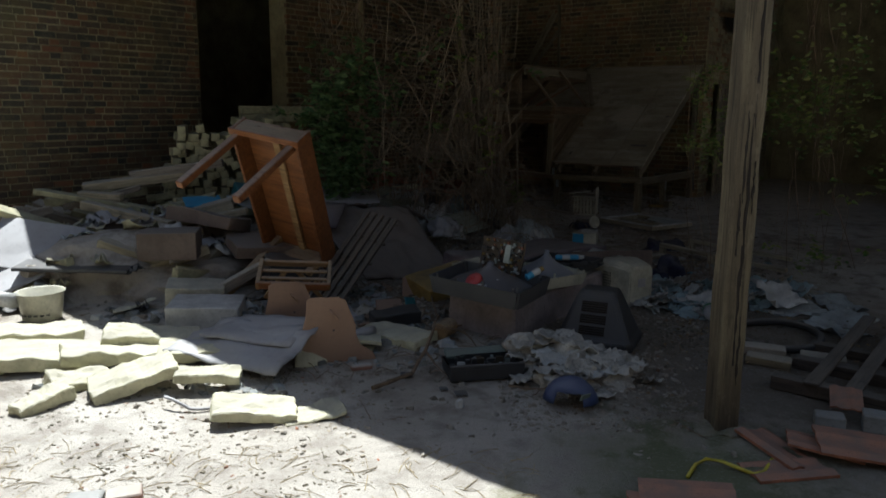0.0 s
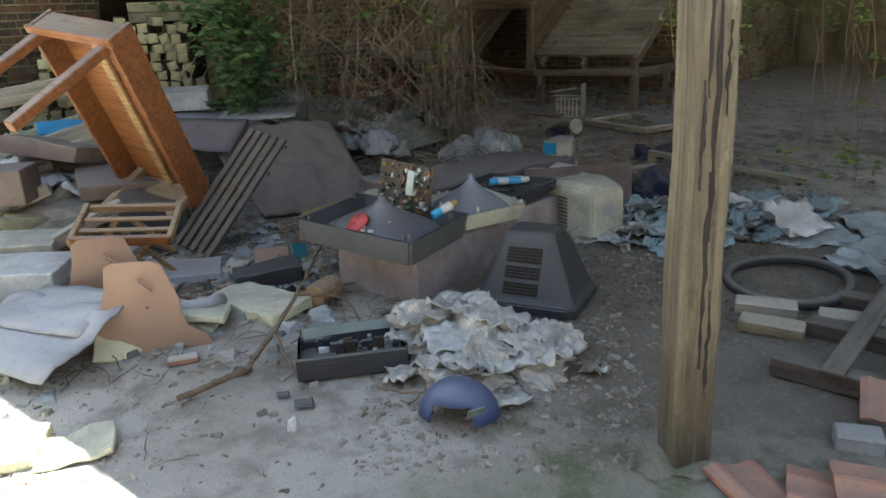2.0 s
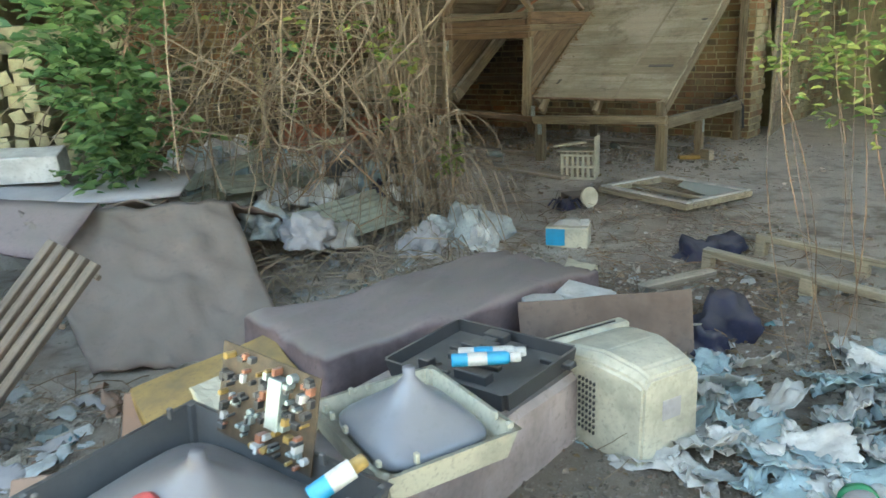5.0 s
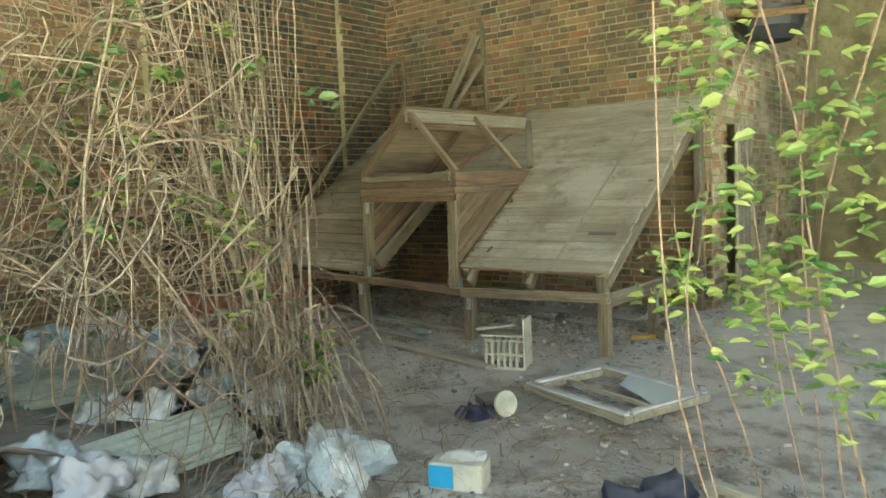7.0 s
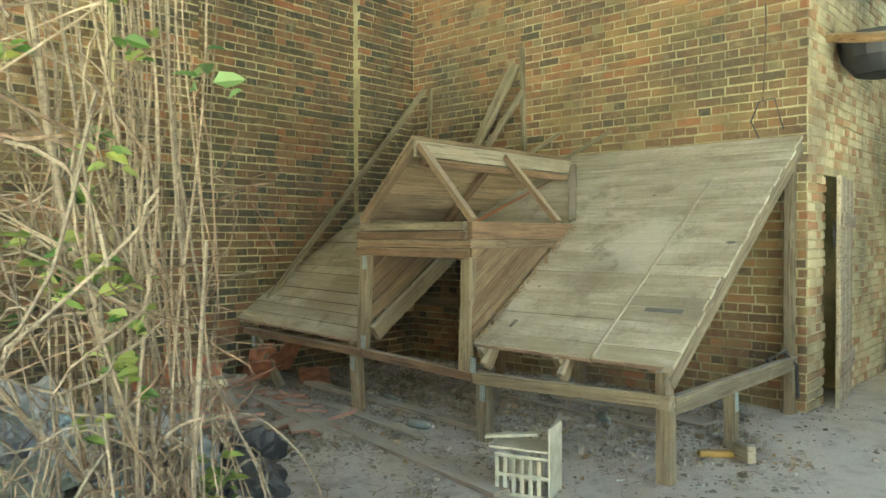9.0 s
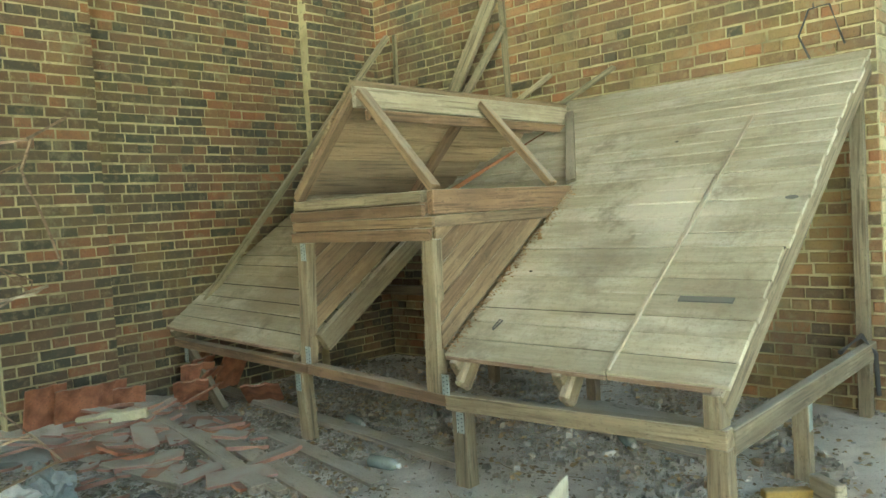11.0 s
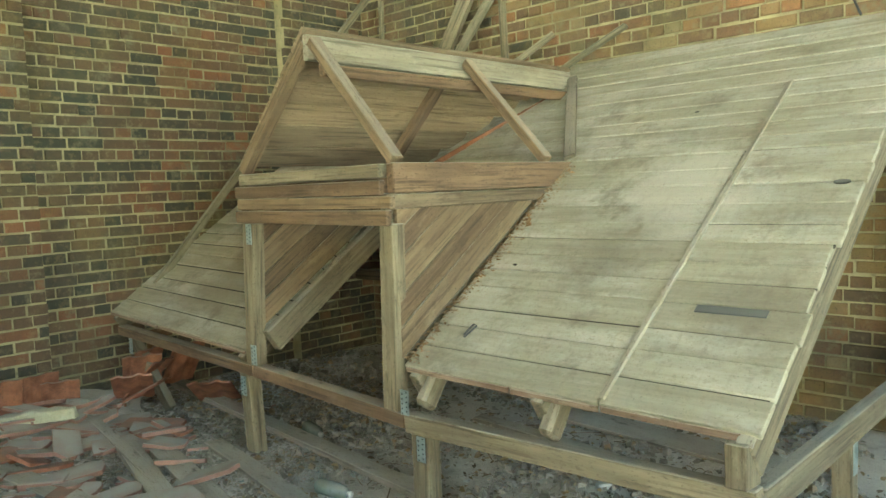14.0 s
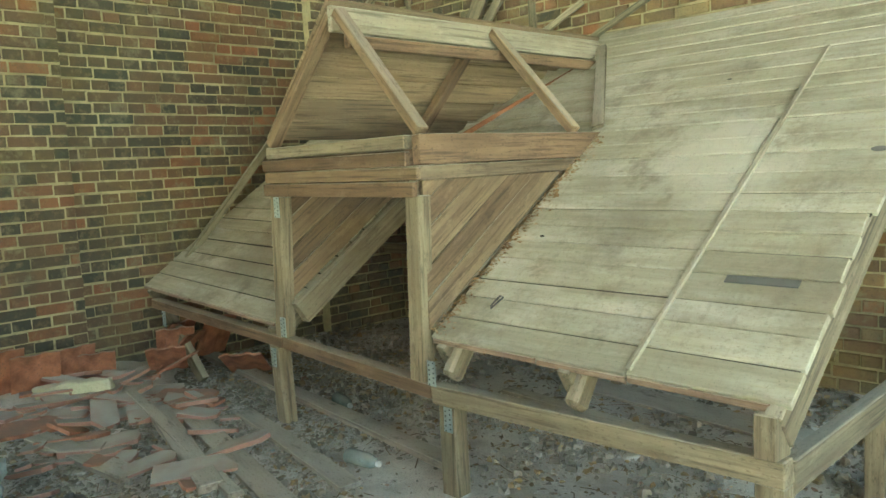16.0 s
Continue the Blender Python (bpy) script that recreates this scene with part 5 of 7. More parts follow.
def rag_heap():
    for k, (x, y, w, d, h, a) in enumerate(((0.66, 4.42, 0.54, 0.44, 0.17, 10), (0.84, 4.24, 0.50, 0.36, 0.12, -30), (0.72, 4.12, 0.36, 0.28, 0.11, 25), (1.02, 4.32, 0.34, 0.3, 0.10, 50))):
        bm = lump(w, d, h, 20 + k, 0.34, 5)
        for v in bm.verts:
            if v.co.z > 0.01:       # sharp creases
                q = v.co * 13 + noise.noise_vector(v.co * 7) * 1.5 + Vector((k, 0, 0))
                v.co.z += 0.032 * (0.3 - abs(noise.noise(q))) + 0.016 * (0.3 - abs(noise.noise(q * 2.3)))
            v.co += noise.noise_vector(v.co * 9 + Vector((0, k, 0))) * 0.022
        tagged(part("crumpled_rag", bm, RAG, None, "", at(x, y, -0.01, 0, 0, a)), "dirty white crumpled rags in a heap", "rags", "rag heap")
    for k, (x, y, z, w, d, a) in enumerate(((0.60, 4.46, 0.13, 0.42, 0.26, 20), (0.76, 4.40, 0.13, 0.40, 0.28, -25), (0.70, 4.24, 0.10, 0.36, 0.22, 10), (0.88, 4.30, 0.09, 0.34, 0.24, -40), (0.66, 4.10, 0.06, 0.32, 0.22, -12), (0.84, 4.10, 0.05, 0.3, 0.2, 30), (1.02, 4.20, 0.05, 0.3, 0.2, -55), (0.50, 4.36, 0.05, 0.28, 0.2, 60))):
        tagged(part("paper_sheet", crumple(w, d, 0.035, 640 + k, 14, 0.003, 4.0), (RAG, RAG, WHITE)[k % 3], None, "", at(x, y, z, R.uniform(-14, 10), R.uniform(-14, 14), a)), "dirty white crumpled sheet draped over rags", "sheet", "rag heap")
    for k in range(16):
        a, r = R.uniform(0, 6.28), R.uniform(0.15, 0.42)
        x, y = 0.78 + r * math.cos(a) * 1.1, 4.22 + r * math.sin(a) * 0.8
        tagged(part("rag_scrap", crumple(R.uniform(0.08, 0.2), R.uniform(0.06, 0.14), 0.03, 60 + k, 5), RAG, None, "", at(x, y, 0.0 if r > 0.3 else 0.08, R.uniform(-15, 15), R.uniform(-15, 15), R.uniform(0, 360))), "scrap of dirty white cloth", "rags", "rag heap")


rag_heap()


def blue_helmet():
    t = thing("plastic_shell", at(0.67, 3.80, 0, 0, 0, -15), "broken blue plastic shell with a cut-out", "plastic shell")
    bm = bmesh.new()
    bmesh.ops.create_uvsphere(bm, u_segments=22, v_segments=14, radius=1.0)
    bmesh.ops.delete(bm, geom=[v for v in bm.verts if v.co.z < 0.02 or (v.co.y < -0.55 and abs(v.co.x) < 0.42 and v.co.z < 0.62)], context="VERTS")
    ret = bmesh.ops.extrude_face_region(bm, geom=list(bm.faces))
    for v in [g for g in ret["geom"] if isinstance(g, bmesh.types.BMVert)]:
        v.co *= 0.95
    for v in bm.verts:
        v.co = Vector((v.co.x * 0.155, v.co.y * 0.125, v.co.z * 0.165))
    smooth(part("dome", bm, BLUE, t))
    part("sticker", box((-0.03, -0.003, -0.02), (0.03, 0.003, 0.02)), GREEN_PANEL, t, "", pose(0.085, -0.088, 0.09, 25, 0, 42))
    return t


blue_helmet()
tagged(part("wood_log", lathe([(0.058, 0), (0.062, 0.01), (0.06, 0.17), (0.055, 0.175)], 18), PALE_WOOD, None, "", at(0.02, 4.98, 0.06, 90, 0, -25)), "short sawn round log with an orange end", "log")
slab("foam_batt", at(-0.34, 4.86, 0.0, 3, -2, -35), 0.52, 0.26, 0.06, FOAM, "dusty cream insulation batt on earth", "foam block", "insulation batts")
slab("foam_batt", at(-0.60, 4.72, 0.0, 4, 5, -6), 0.26, 0.24, 0.045, FOAM, "broken cream insulation batt on earth", "foam block", "insulation batts")
slab("foam_batt", at(-0.56, 4.66, 0.05, -6, 8, 4), 0.24, 0.2, 0.04, FOAM, "broken cream insulation batt on another", "foam block", "insulation batts")


def branch(points, r, name="dead_branch", mat=BROWN_STEM, label="bent bare dead branch on the ground", taper=0.4):
    pts = [Vector((x, y, ground(x, y) + dz)) for x, y, dz in points]
    fine = []
    for a, b in zip(pts, pts[1:]):
        for k in range(4):
            fine.append(a.lerp(b, k / 4) + noise.noise_vector(a * 3 + Vector((k, 0, 0))) * 0.012)
    fine.append(pts[-1])
    return tagged(part(name, tube(fine, r, 7, taper=taper), mat), label, "branch")


branch([(-0.42, 3.96, 0.02), (-0.20, 4.15, 0.03), (-0.12, 4.45, 0.12), (-0.06, 4.75, 0.20), (-0.10, 5.1, 0.16), (-0.12, 5.5, 0.12)], 0.014)
branch([(-0.08, 4.62, 0.17), (0.12, 4.72, 0.10), (0.20, 4.62, 0.02)], 0.01)
branch([(-0.13, 4.35, 0.09), (-0.02, 4.2, 0.02)], 0.008)
branch([(0.35, 4.0, 0.02), (0.55, 3.95, 0.02), (0.62, 3.86, 0.02)], 0.006)
branch([(-0.55, 5.02, 0.02), (-0.2, 4.92, 0.03), (0.1, 5.1, 0.02), (0.25, 5.3, 0.02)], 0.009)
for k in range(12):
    x, y = R.uniform(-0.6, 1.3), R.uniform(3.5, 5.4)
    a, n = R.uniform(0, 6.28), R.uniform(0.08, 0.25)
    branch([(x, y, 0.008), (x + n * math.cos(a) * 0.5, y + n * math.sin(a) * 0.5, 0.012), (x + n * math.cos(a), y + n * math.sin(a), 0.006)], 0.003, "twig", BROWN_STEM, "thin dry twig on the earth")
for x, y, s in ((0.08, 3.93, 0.03), (-0.02, 4.0, 0.02), (0.30, 4.75, 0.02)):
    slab("black_chip", at(x, y, 0.0, 4, 3, R.uniform(0, 90)), s * 2.4, s * 2, 0.012, BLACK, "chip of black plastic", "debris")
tagged(part("white_rubble", lump(0.05, 0.045, 0.04, 3, 0.3, 2), WHITE, None, "", at(0.07, 3.78)), "small white broken lump", "debris")
slab("tile_shard", at(-0.52, 4.30, 0.0, 3, 0, 20), 0.13, 0.05, 0.03, DUSTY_TILE, "broken clay tile end on earth", "tile")
slab("grey_plate", at(-0.24, 4.20, 0.0, 2, 2, 5), 0.07, 0.07, 0.01, CHARCOAL, "small dark plastic plate", "debris")


def ring_of(name, m, radius, r, mat, label, category, sides=36, inner=9):
    bm = bmesh.new()
    rings = []
    for k in range(sides):
        a = 2 * math.pi * k / sides
        wob = 1 + 0.02 * math.sin(3 * a)
        rings.append([bm.verts.new(((radius * wob + r * math.cos(b)) * math.cos(a), (radius * wob + r * math.cos(b)) * math.sin(a), r * math.sin(b) * 1.1 + r)) for b in [2 * math.pi * j / inner for j in range(inner)]])
    for k in range(sides):
        a, b = rings[k], rings[(k + 1) % sides]
        for j in range(inner):
            bm.faces.new((a[j], b[j], b[(j + 1) % inner], a[(j + 1) % inner]))
    return smooth(tagged(part(name, bm, mat, None, "", m), label, category))


tagged(smooth(part("grey_hose", tube([(-0.78, 4.72, 0.03), (-0.66, 4.66, 0.04), (-0.54, 4.72, 0.04), (-0.50, 4.80, 0.03)], 0.032, 14), GREYSHEET)), "bent grey plastic pipe end on earth", "pipe")
ring_of("bicycle_tyre", at(2.27, 4.92, 0.01, 3, -3, 0), 0.275, 0.024, RUBBER, "worn black bicycle tyre lying flat", "tyre")
ring_of("bicycle_tyre", at(-1.22, 5.02, 0.0, 2, 3, 0), 0.24, 0.022, RUBBER, "black tyre half under rubbish", "tyre")

# shredded scraps between the table and the plinth, and broken bits on the plinth
rr = random.Random(91)
for k in range(46):
    x, y = rr.uniform(-1.25, 0.05), rr.uniform(5.0, 6.3)
    w = rr.uniform(0.06, 0.2)
    ob = part("shredded_scrap", crumple(w, w * rr.uniform(0.3, 0.9), rr.uniform(0.01, 0.035), 900 + k, 5), rr.choice((GREYSHEET, BLACK, CHARCOAL, RAG, PAPER, DARK_WOOD, HARDBOARD)), None, "", at(x, y, 0.0, rr.uniform(-20, 20), rr.uniform(-20, 20), rr.uniform(0, 360)))
    tagged(ob, "torn dusty scrap of card or plastic", "scrap", "scraps by the plinth")
for k in range(16):
    ob = part("plastic_shard", crumple(rr.uniform(0.05, 0.14), rr.uniform(0.03, 0.08), 0.02, 960 + k, 4, 0.004), rr.choice((BLACK, BLACK, CHARCOAL, SLATE, CIRCUIT)), None, "", PL @ pose(rr.uniform(-0.5, -0.05), rr.uniform(0.5, 1.45), 0.032, rr.uniform(-15, 15), rr.uniform(-15, 15), rr.uniform(0, 360)))
    tagged(ob, "black broken television plastic on the plinth", "shard", "shards on the plinth")
for k in range(9):
    x, y = 0.72 + 0.09 * k + rr.uniform(-0.03, 0.03), 4.93 + 0.11 * k + rr.uniform(-0.03, 0.03)
    branch([(x, y, 0.01), (x + rr.uniform(-0.05, 0.08), y - 0.04, 0.06), (x + rr.uniform(-0.1, 0.15), y - rr.uniform(0, 0.1), rr.uniform(0.08, 0.16))], 0.003, "dry_weed", STEM, "dry weed stalk along the plinth")


# ---- right of the post: pallet, clay tiles, plastic sheets ----
def pallet():
    t = thing("wooden_pallet", at(1.98, 4.02, 0.0, 0, 0, 0), "broken dark pallet with missing slats", "pallet")
    u, w = Vector((0.64, 0.77, 0)), Vector((0.77, -0.64, 0))
    for k, (n, off) in enumerate(((0.75, 0.0), (0.85, 0.42), (0.85, 0.80))):
        a = u * off - w * 0.12
        beam("bearer", a + Vector((0, 0, 0.04)), a + w * n + Vector((0, 0, 0.04)), 0.09, 0.075, CRATE_WOOD, t)
    for k in range(4):
        a = w * (0.10 + 0.2 * k) - u * 0.08 + Vector((0, 0, 0.088))
        beam("slat", a, a + u * (1.5 - 0.05 * k) + Vector((0, 0, 0.06)), 0.085, 0.02, CRATE_WOOD, t)
    return t


pallet()
for x, y, a in ((2.05, 4.62, -20), (2.0, 4.42, -28), (2.35, 4.45, -25)):
    slab("timber_offcut", at(x, y, 0.0, 3, 2, a), 0.26, 0.1, 0.06, STUD_WOOD if x < 2.03 else DARK_WOOD, "short dusty timber offcut on earth", "timber")


def roof_tile():
    """A double-roman clay tile: two rolls and a flat pan."""
    n, bm = 14, bmesh.new()
    prof = []
    for i in range(n + 1):
        x = -0.13 + 0.26 * i / n
        prof.append((x, 0.013 * max(0, math.sin((x + 0.13) / 0.26 * 4 * math.pi - 0.6))))
    rows = []
    for y in (-0.19, 0.19):
        rows.append(([bm.verts.new((x, y, z + 0.013)) for x, z in prof], [bm.verts.new((x, y, z)) for x, z in prof]))
    (ta, la), (tb, lb) = rows
    for i in range(n):
        bm.faces.new((ta[i], ta[i + 1], tb[i + 1], tb[i]))
        bm.faces.new((lb[i], lb[i + 1], la[i + 1], la[i]))
        bm.faces.new((la[i], la[i + 1], ta[i + 1], ta[i]))
        bm.faces.new((tb[i], tb[i + 1], lb[i + 1], lb[i]))
    bm.faces.new((la[0], ta[0], tb[0], lb[0]))
    bm.faces.new((ta[n], la[n], lb[n], tb[n]))
    return mesh_of(bm, "roof_tile", TERRACOTTA)


TILE = roof_tile()


def tile_at(m, label, scale=1.0):
    ob = new("roof_tile", TILE)
    ob.matrix_basis = m @ Matrix.Scale(scale, 4)
    return tagged(ob, label, "roof tile", "clay roof tiles")


tile_at(at(1.78, 3.28, 0.03, 6, 4, 68), "red clay roof tile on a pile", 0.85)
tile_at(at(1.92, 3.22, 0.06, 3, -6, 74), "red clay roof tile on a pile")
tile_at(at(1.60, 3.30, 0.0, 4, 10, 20), "broken red clay roof tile")
tile_at(at(2.10, 3.70, 0.09, 10, 0, -25), "red clay roof tile on a pallet", 0.6)
tile_at(at(1.52, 3.12, 0.0, 0, 5, 100), "red clay roof tile by the post")
slab("concrete_block", at(2.18, 3.52, 0.0, 0, 0, -24), 0.16, 0.12, 0.09, BLOCKWORK, "grey concrete block with chipped corners", "block", "concrete blocks")
slab("concrete_block", at(1.96, 3.58, 0.0, 0, 0, -20), 0.14, 0.10, 0.06, BLOCKWORK, "dusty grey concrete block", "block", "concrete blocks")
tile_at(at(0.92, 2.70, 0.02, 4, 3, 82), "red clay roof tile lying on moss")
tile_at(at(0.98, 2.78, 0.05, -3, 2, 78), "red clay roof tile on another")
tile_at(at(1.17, 2.60, 0.0, 0, 6, 20), "broken corner of a red clay tile", 0.5)
tagged(smooth(part("yellow_hose", tube([Vector((1.06 + 0.06 * k, 3.02 + 0.08 * math.sin(k * 0.9) + 0.02 * k, ground(1.2, 3.1) + 0.012 + 0.03 * max(0, math.sin(k * 0.6)))) for k in range(9)], 0.009, 8), YELLOW)), "curl of yellow plastic hose", "hose")


def plastic_heap():
    rr = random.Random(31)
    for k in range(125):
        a, r = rr.uniform(0, 6.28), math.sqrt(rr.random())
        x, y = 2.12 + 0.86 * r * math.cos(a), 5.95 + 0.52 * r * math.sin(a) + 0.1 * math.cos(a)
        w = rr.uniform(0.09, 0.25)
        ob = part("plastic_sheet", crumple(w, w * rr.uniform(0.4, 0.9), rr.uniform(0.012, 0.035), 100 + k, 11, edge=0.3, curl=rr.choice((0, 0, 0.0, 0.03))), rr.choice((PAPER, PAPER_B, PAPER_B, WHITE, WHITE)), None, "", at(x, y, 0.11 * (1 - r) * rr.random(), rr.uniform(-28, 28), rr.uniform(-28, 28), rr.uniform(0, 360)))
        tagged(ob, "crumpled pale blue-grey plastic sheet in a heap", "plastic sheet", "heap of plastic sheets")
    for k, (x, y) in enumerate(((2.7, 5.6), (2.95, 5.35), (2.6, 6.25), (3.1, 5.75), (2.75, 5.1))):
        ob = part("plastic_sheet", crumple(0.42, 0.3, 0.04, 190 + k, 9), PAPER, None, "", at(x, y, 0.0, 4, -3, 30 * k))
        tagged(ob, "flat crumpled grey plastic sheeting on earth", "plastic sheet", "heap of plastic sheets")
    ob = part("plastic_sheet", crumple(0.34, 0.26, 0.04, 240, 7, curl=0.05), WHITE, None, "", at(2.55, 5.62, 0.10, 30, 5, 20))
    tagged(ob, "torn bright white plastic sheet", "plastic sheet", "heap of plastic sheets")


plastic_heap()
jar = thing("glass_jar", at(1.98, 5.42, 0.055, 90, 0, -15), "small jar with a green lid on its side", "jar")
smooth(part("body", lathe([(0.045, 0.02), (0.052, 0.03), (0.052, 0.12), (0.04, 0.125)], 18), GREYSHEET, jar))
smooth(part("lid", lathe([(0.05, -0.005), (0.055, 0.0), (0.055, 0.022)], 18), plain("green_lid", (0.02, 0.22, 0.08), 0.4, dust=0.1), jar, "green metal lid"))
slab("beige_sheet", at(1.25, 6.28, 0.0, 58, 0, -20), 0.62, 0.3, 0.012, TARP, "brown hardboard sheet leaning behind a monitor", "board")
slab("foam_block", at(1.42, 6.74, 0.10, 10, 4, -35), 0.24, 0.13, 0.11, WHITE, "white expanded foam packing block", "foam block", "white packing foam")
slab("foam_block", at(1.21, 6.60, 0.16, 4, 8, 20), 0.2, 0.12, 0.07, WHITE, "broken white packing foam", "foam block", "white packing foam")
slab("foam_block", at(1.48, 7.38, 0.0, 14, 5, -30), 0.17, 0.12, 0.11, FOAM, "cream packing foam wedge on earth", "foam block")


def carton():
    t = thing("carton", at(1.52, 8.1, 0, 0, 0, -18), "torn cardboard carton with a blue printed side", "carton")
    part("body", warp(box((-0.13, -0.07, 0), (0.13, 0.07, 0.13), 0.006), 0.006, 9), BEIGE, t)
    part("print", box((-0.128, -0.0765, 0.015), (-0.01, -0.0735, 0.12)), CYAN, t, "blue printed panel")
    part("flap", crumple(0.2, 0.1, 0.02, 7, 4), WHITE, t, "torn white flap", pose(0.02, 0, 0.125, 12, 0, 0))
    return t


carton()


def picture_window():
    """An old sash lying flat with broken panes."""
    t = thing("window_sash", pose(1.94, 9.48, ground(2, 9.5) + 0.01, 0, 0, -57), "old white window sash lying flat, broken panes", "window frame")
    L, W = 0.90, 0.72
    for a, b, c, d in ((0, 0, L, 0.07), (0, W - 0.07, L, W), (0, 0.07, 0.07, W - 0.07), (L - 0.07, 0.07, L, W - 0.07)):
        part("stile", box((a, b, 0.0), (c, d, 0.045), 0.006), GREY_WOOD, t)
        part("bead", box((a + 0.012, b + 0.012, 0.045), (c - 0.012, d - 0.012, 0.06), 0.004), WHITE, t, "flaking white paint")
    gl, nt, p = material("dusty_glass", 0.35)
    p.inputs["Base Color"].default_value = (0.62, 0.70, 0.67, 1)
    p.inputs["Alpha"].default_value = 0.7
    part("pane", prism([(0.30, W - 0.07), (0.42, 0.44), (0.62, 0.38), (L - 0.07, 0.30), (L - 0.07, W - 0.07)], 0.004), gl, t, "broken dusty pane", pose(0, 0, 0.05, -90, 0, 0))
    part("shard", prism([(0.12, 0.3), (0.26, 0.24), (0.3, 0.42)], 0.004), gl, t, "loose glass shard", pose(0, 0, 0.02, -90, 0, 0))
    part("glazing_bar", box((0.07, 0.30, 0.01), (L - 0.07, 0.325, 0.04), 0.004), GREY_WOOD, t)
    return t


picture_window()


def wire_basket():
    """A cream plastic crate, cracked, standing on end."""
    t = thing("plastic_crate", at(1.89, 10.12, 0, 0, 0, -20), "broken cream plastic crate standing on end", "crate")
    W, D, H = 0.30, 0.22, 0.33
    part("side", warp(box((W / 2 - 0.012, -D / 2, 0), (W / 2, D / 2, H + 0.04), 0.004), 0.006, 5), BEIGE, t, "solid cream side")
    for k in range(6):
        part("bar", box((-W / 2 + k * 0.046, -D / 2, 0), (-W / 2 + 0.022 + k * 0.046, -D / 2 + 0.008, H * 0.6), 0.002), BEIGE, t)
        part("bar", box((-W / 2 + k * 0.046, D / 2 - 0.008, 0), (-W / 2 + 0.022 + k * 0.046, D / 2, H * 0.72), 0.002), BEIGE, t)
    for z in (0.0, 0.1, 0.2):
        part("band", box((-W / 2, -D / 2 - 0.004, z), (W / 2, -D / 2 + 0.004, z + 0.02), 0.002), BEIGE, t)
    part("band", box((-W / 2 - 0.03, -D / 2, H * 0.72), (W / 2, D / 2, H * 0.76), 0.003), BEIGE, t)
    part("rim", box((-W / 2, -D / 2 - 0.02, H * 0.9), (W / 2, -D / 2 + 0.03, H * 0.95), 0.004), BEIGE, t, "cracked rim", pose(-0.04, 0.1, 0.01, 6, -8, 0))
    return t


wire_basket()
fan = thing("broken_fan", at(1.62, 9.02, 0.0, 0, 0, 10), "broken navy plastic fan lying on earth", "fan")
for k in range(7):
    part("spoke", tube([(0, 0, 0.05), (0.09 * math.cos(k * 0.9), 0.09 * math.sin(k * 0.9), 0.07), (0.13 * math.cos(k * 0.9), 0.13 * math.sin(k * 0.9), 0.02)], 0.008, 6), NAVY, fan)
part("hub", lump(0.14, 0.14, 0.09, 2, 0.15, 2), NAVY, fan)
part("disc", lathe([(0.075, 0), (0.08, 0.008), (0.075, 0.02)], 20), BEIGE, fan, "cream disc", pose(0.17, -0.02, 0.08, 78, 0, 20))
slab("grey_cushion", at(1.74, 9.26, 0, 4, 3, 20), 0.2, 0.15, 0.06, TARP, "flat grey dusty cushion", "cushion", bend=0.02)


def bench_leg_pole(a, b, label):
    t = thing("long_stool", Matrix(), label, "bench leg")
    pa, pb = Vector((*a, ground(*a) + 0.11)), Vector((*b, ground(*b) + 0.09))
    beam("bar", pa, pb, 0.055, 0.04, GREY_WOOD, t)
    d = (pb - pa).normalized()
    m = span(pa, pb)[0]
    part("foot", box((0.0, -0.028, -0.125), (0.06, 0.028, 0.0), 0.006), GREY_WOOD, t, m=m)
    part("foot", box((0.55, -0.028, -0.1), (0.62, 0.028, 0.0), 0.006), GREY_WOOD, t, m=m)
    return t


bench_leg_pole((2.20, 7.56), (3.05, 6.55), "grey weathered timber bar on short feet")
bench_leg_pole((2.58, 7.80), (3.3, 7.0), "grey weathered timber bar lying on earth")
for k, (x, y, s) in enumerate(((2.22, 7.78, 0.26), (2.44, 7.9, 0.24), (2.05, 6.75, 0.36), (1.9, 6.55, 0.2))):
    tagged(smooth(part("dark_bag", lump(s, s * 0.8, s * 0.45, 40 + k, 0.4, 3), NAVY, None, "", at(x, y, 0, 0, 0, 40 * k))), "crumpled dark navy bag on earth", "bag", "dark bags")
slab("plank", at(2.0, 7.35, 0.0, 0, 0, 28), 0.5, 0.07, 0.04, DARK_WOOD, "rotten short plank on earth", "plank")
slab("timber_offcut", at(1.85, 6.95, 0.0, 0, 0, 10), 0.16, 0.08, 0.1, DARK_WOOD, "short sawn timber block", "timber")
tagged(part("white_scrap", crumple(0.22, 0.3, 0.08, 3, 8), WHITE, None, "", at(1.78, 6.62, 0.0, 40, 10, 30)), "torn white paper bag", "paper")

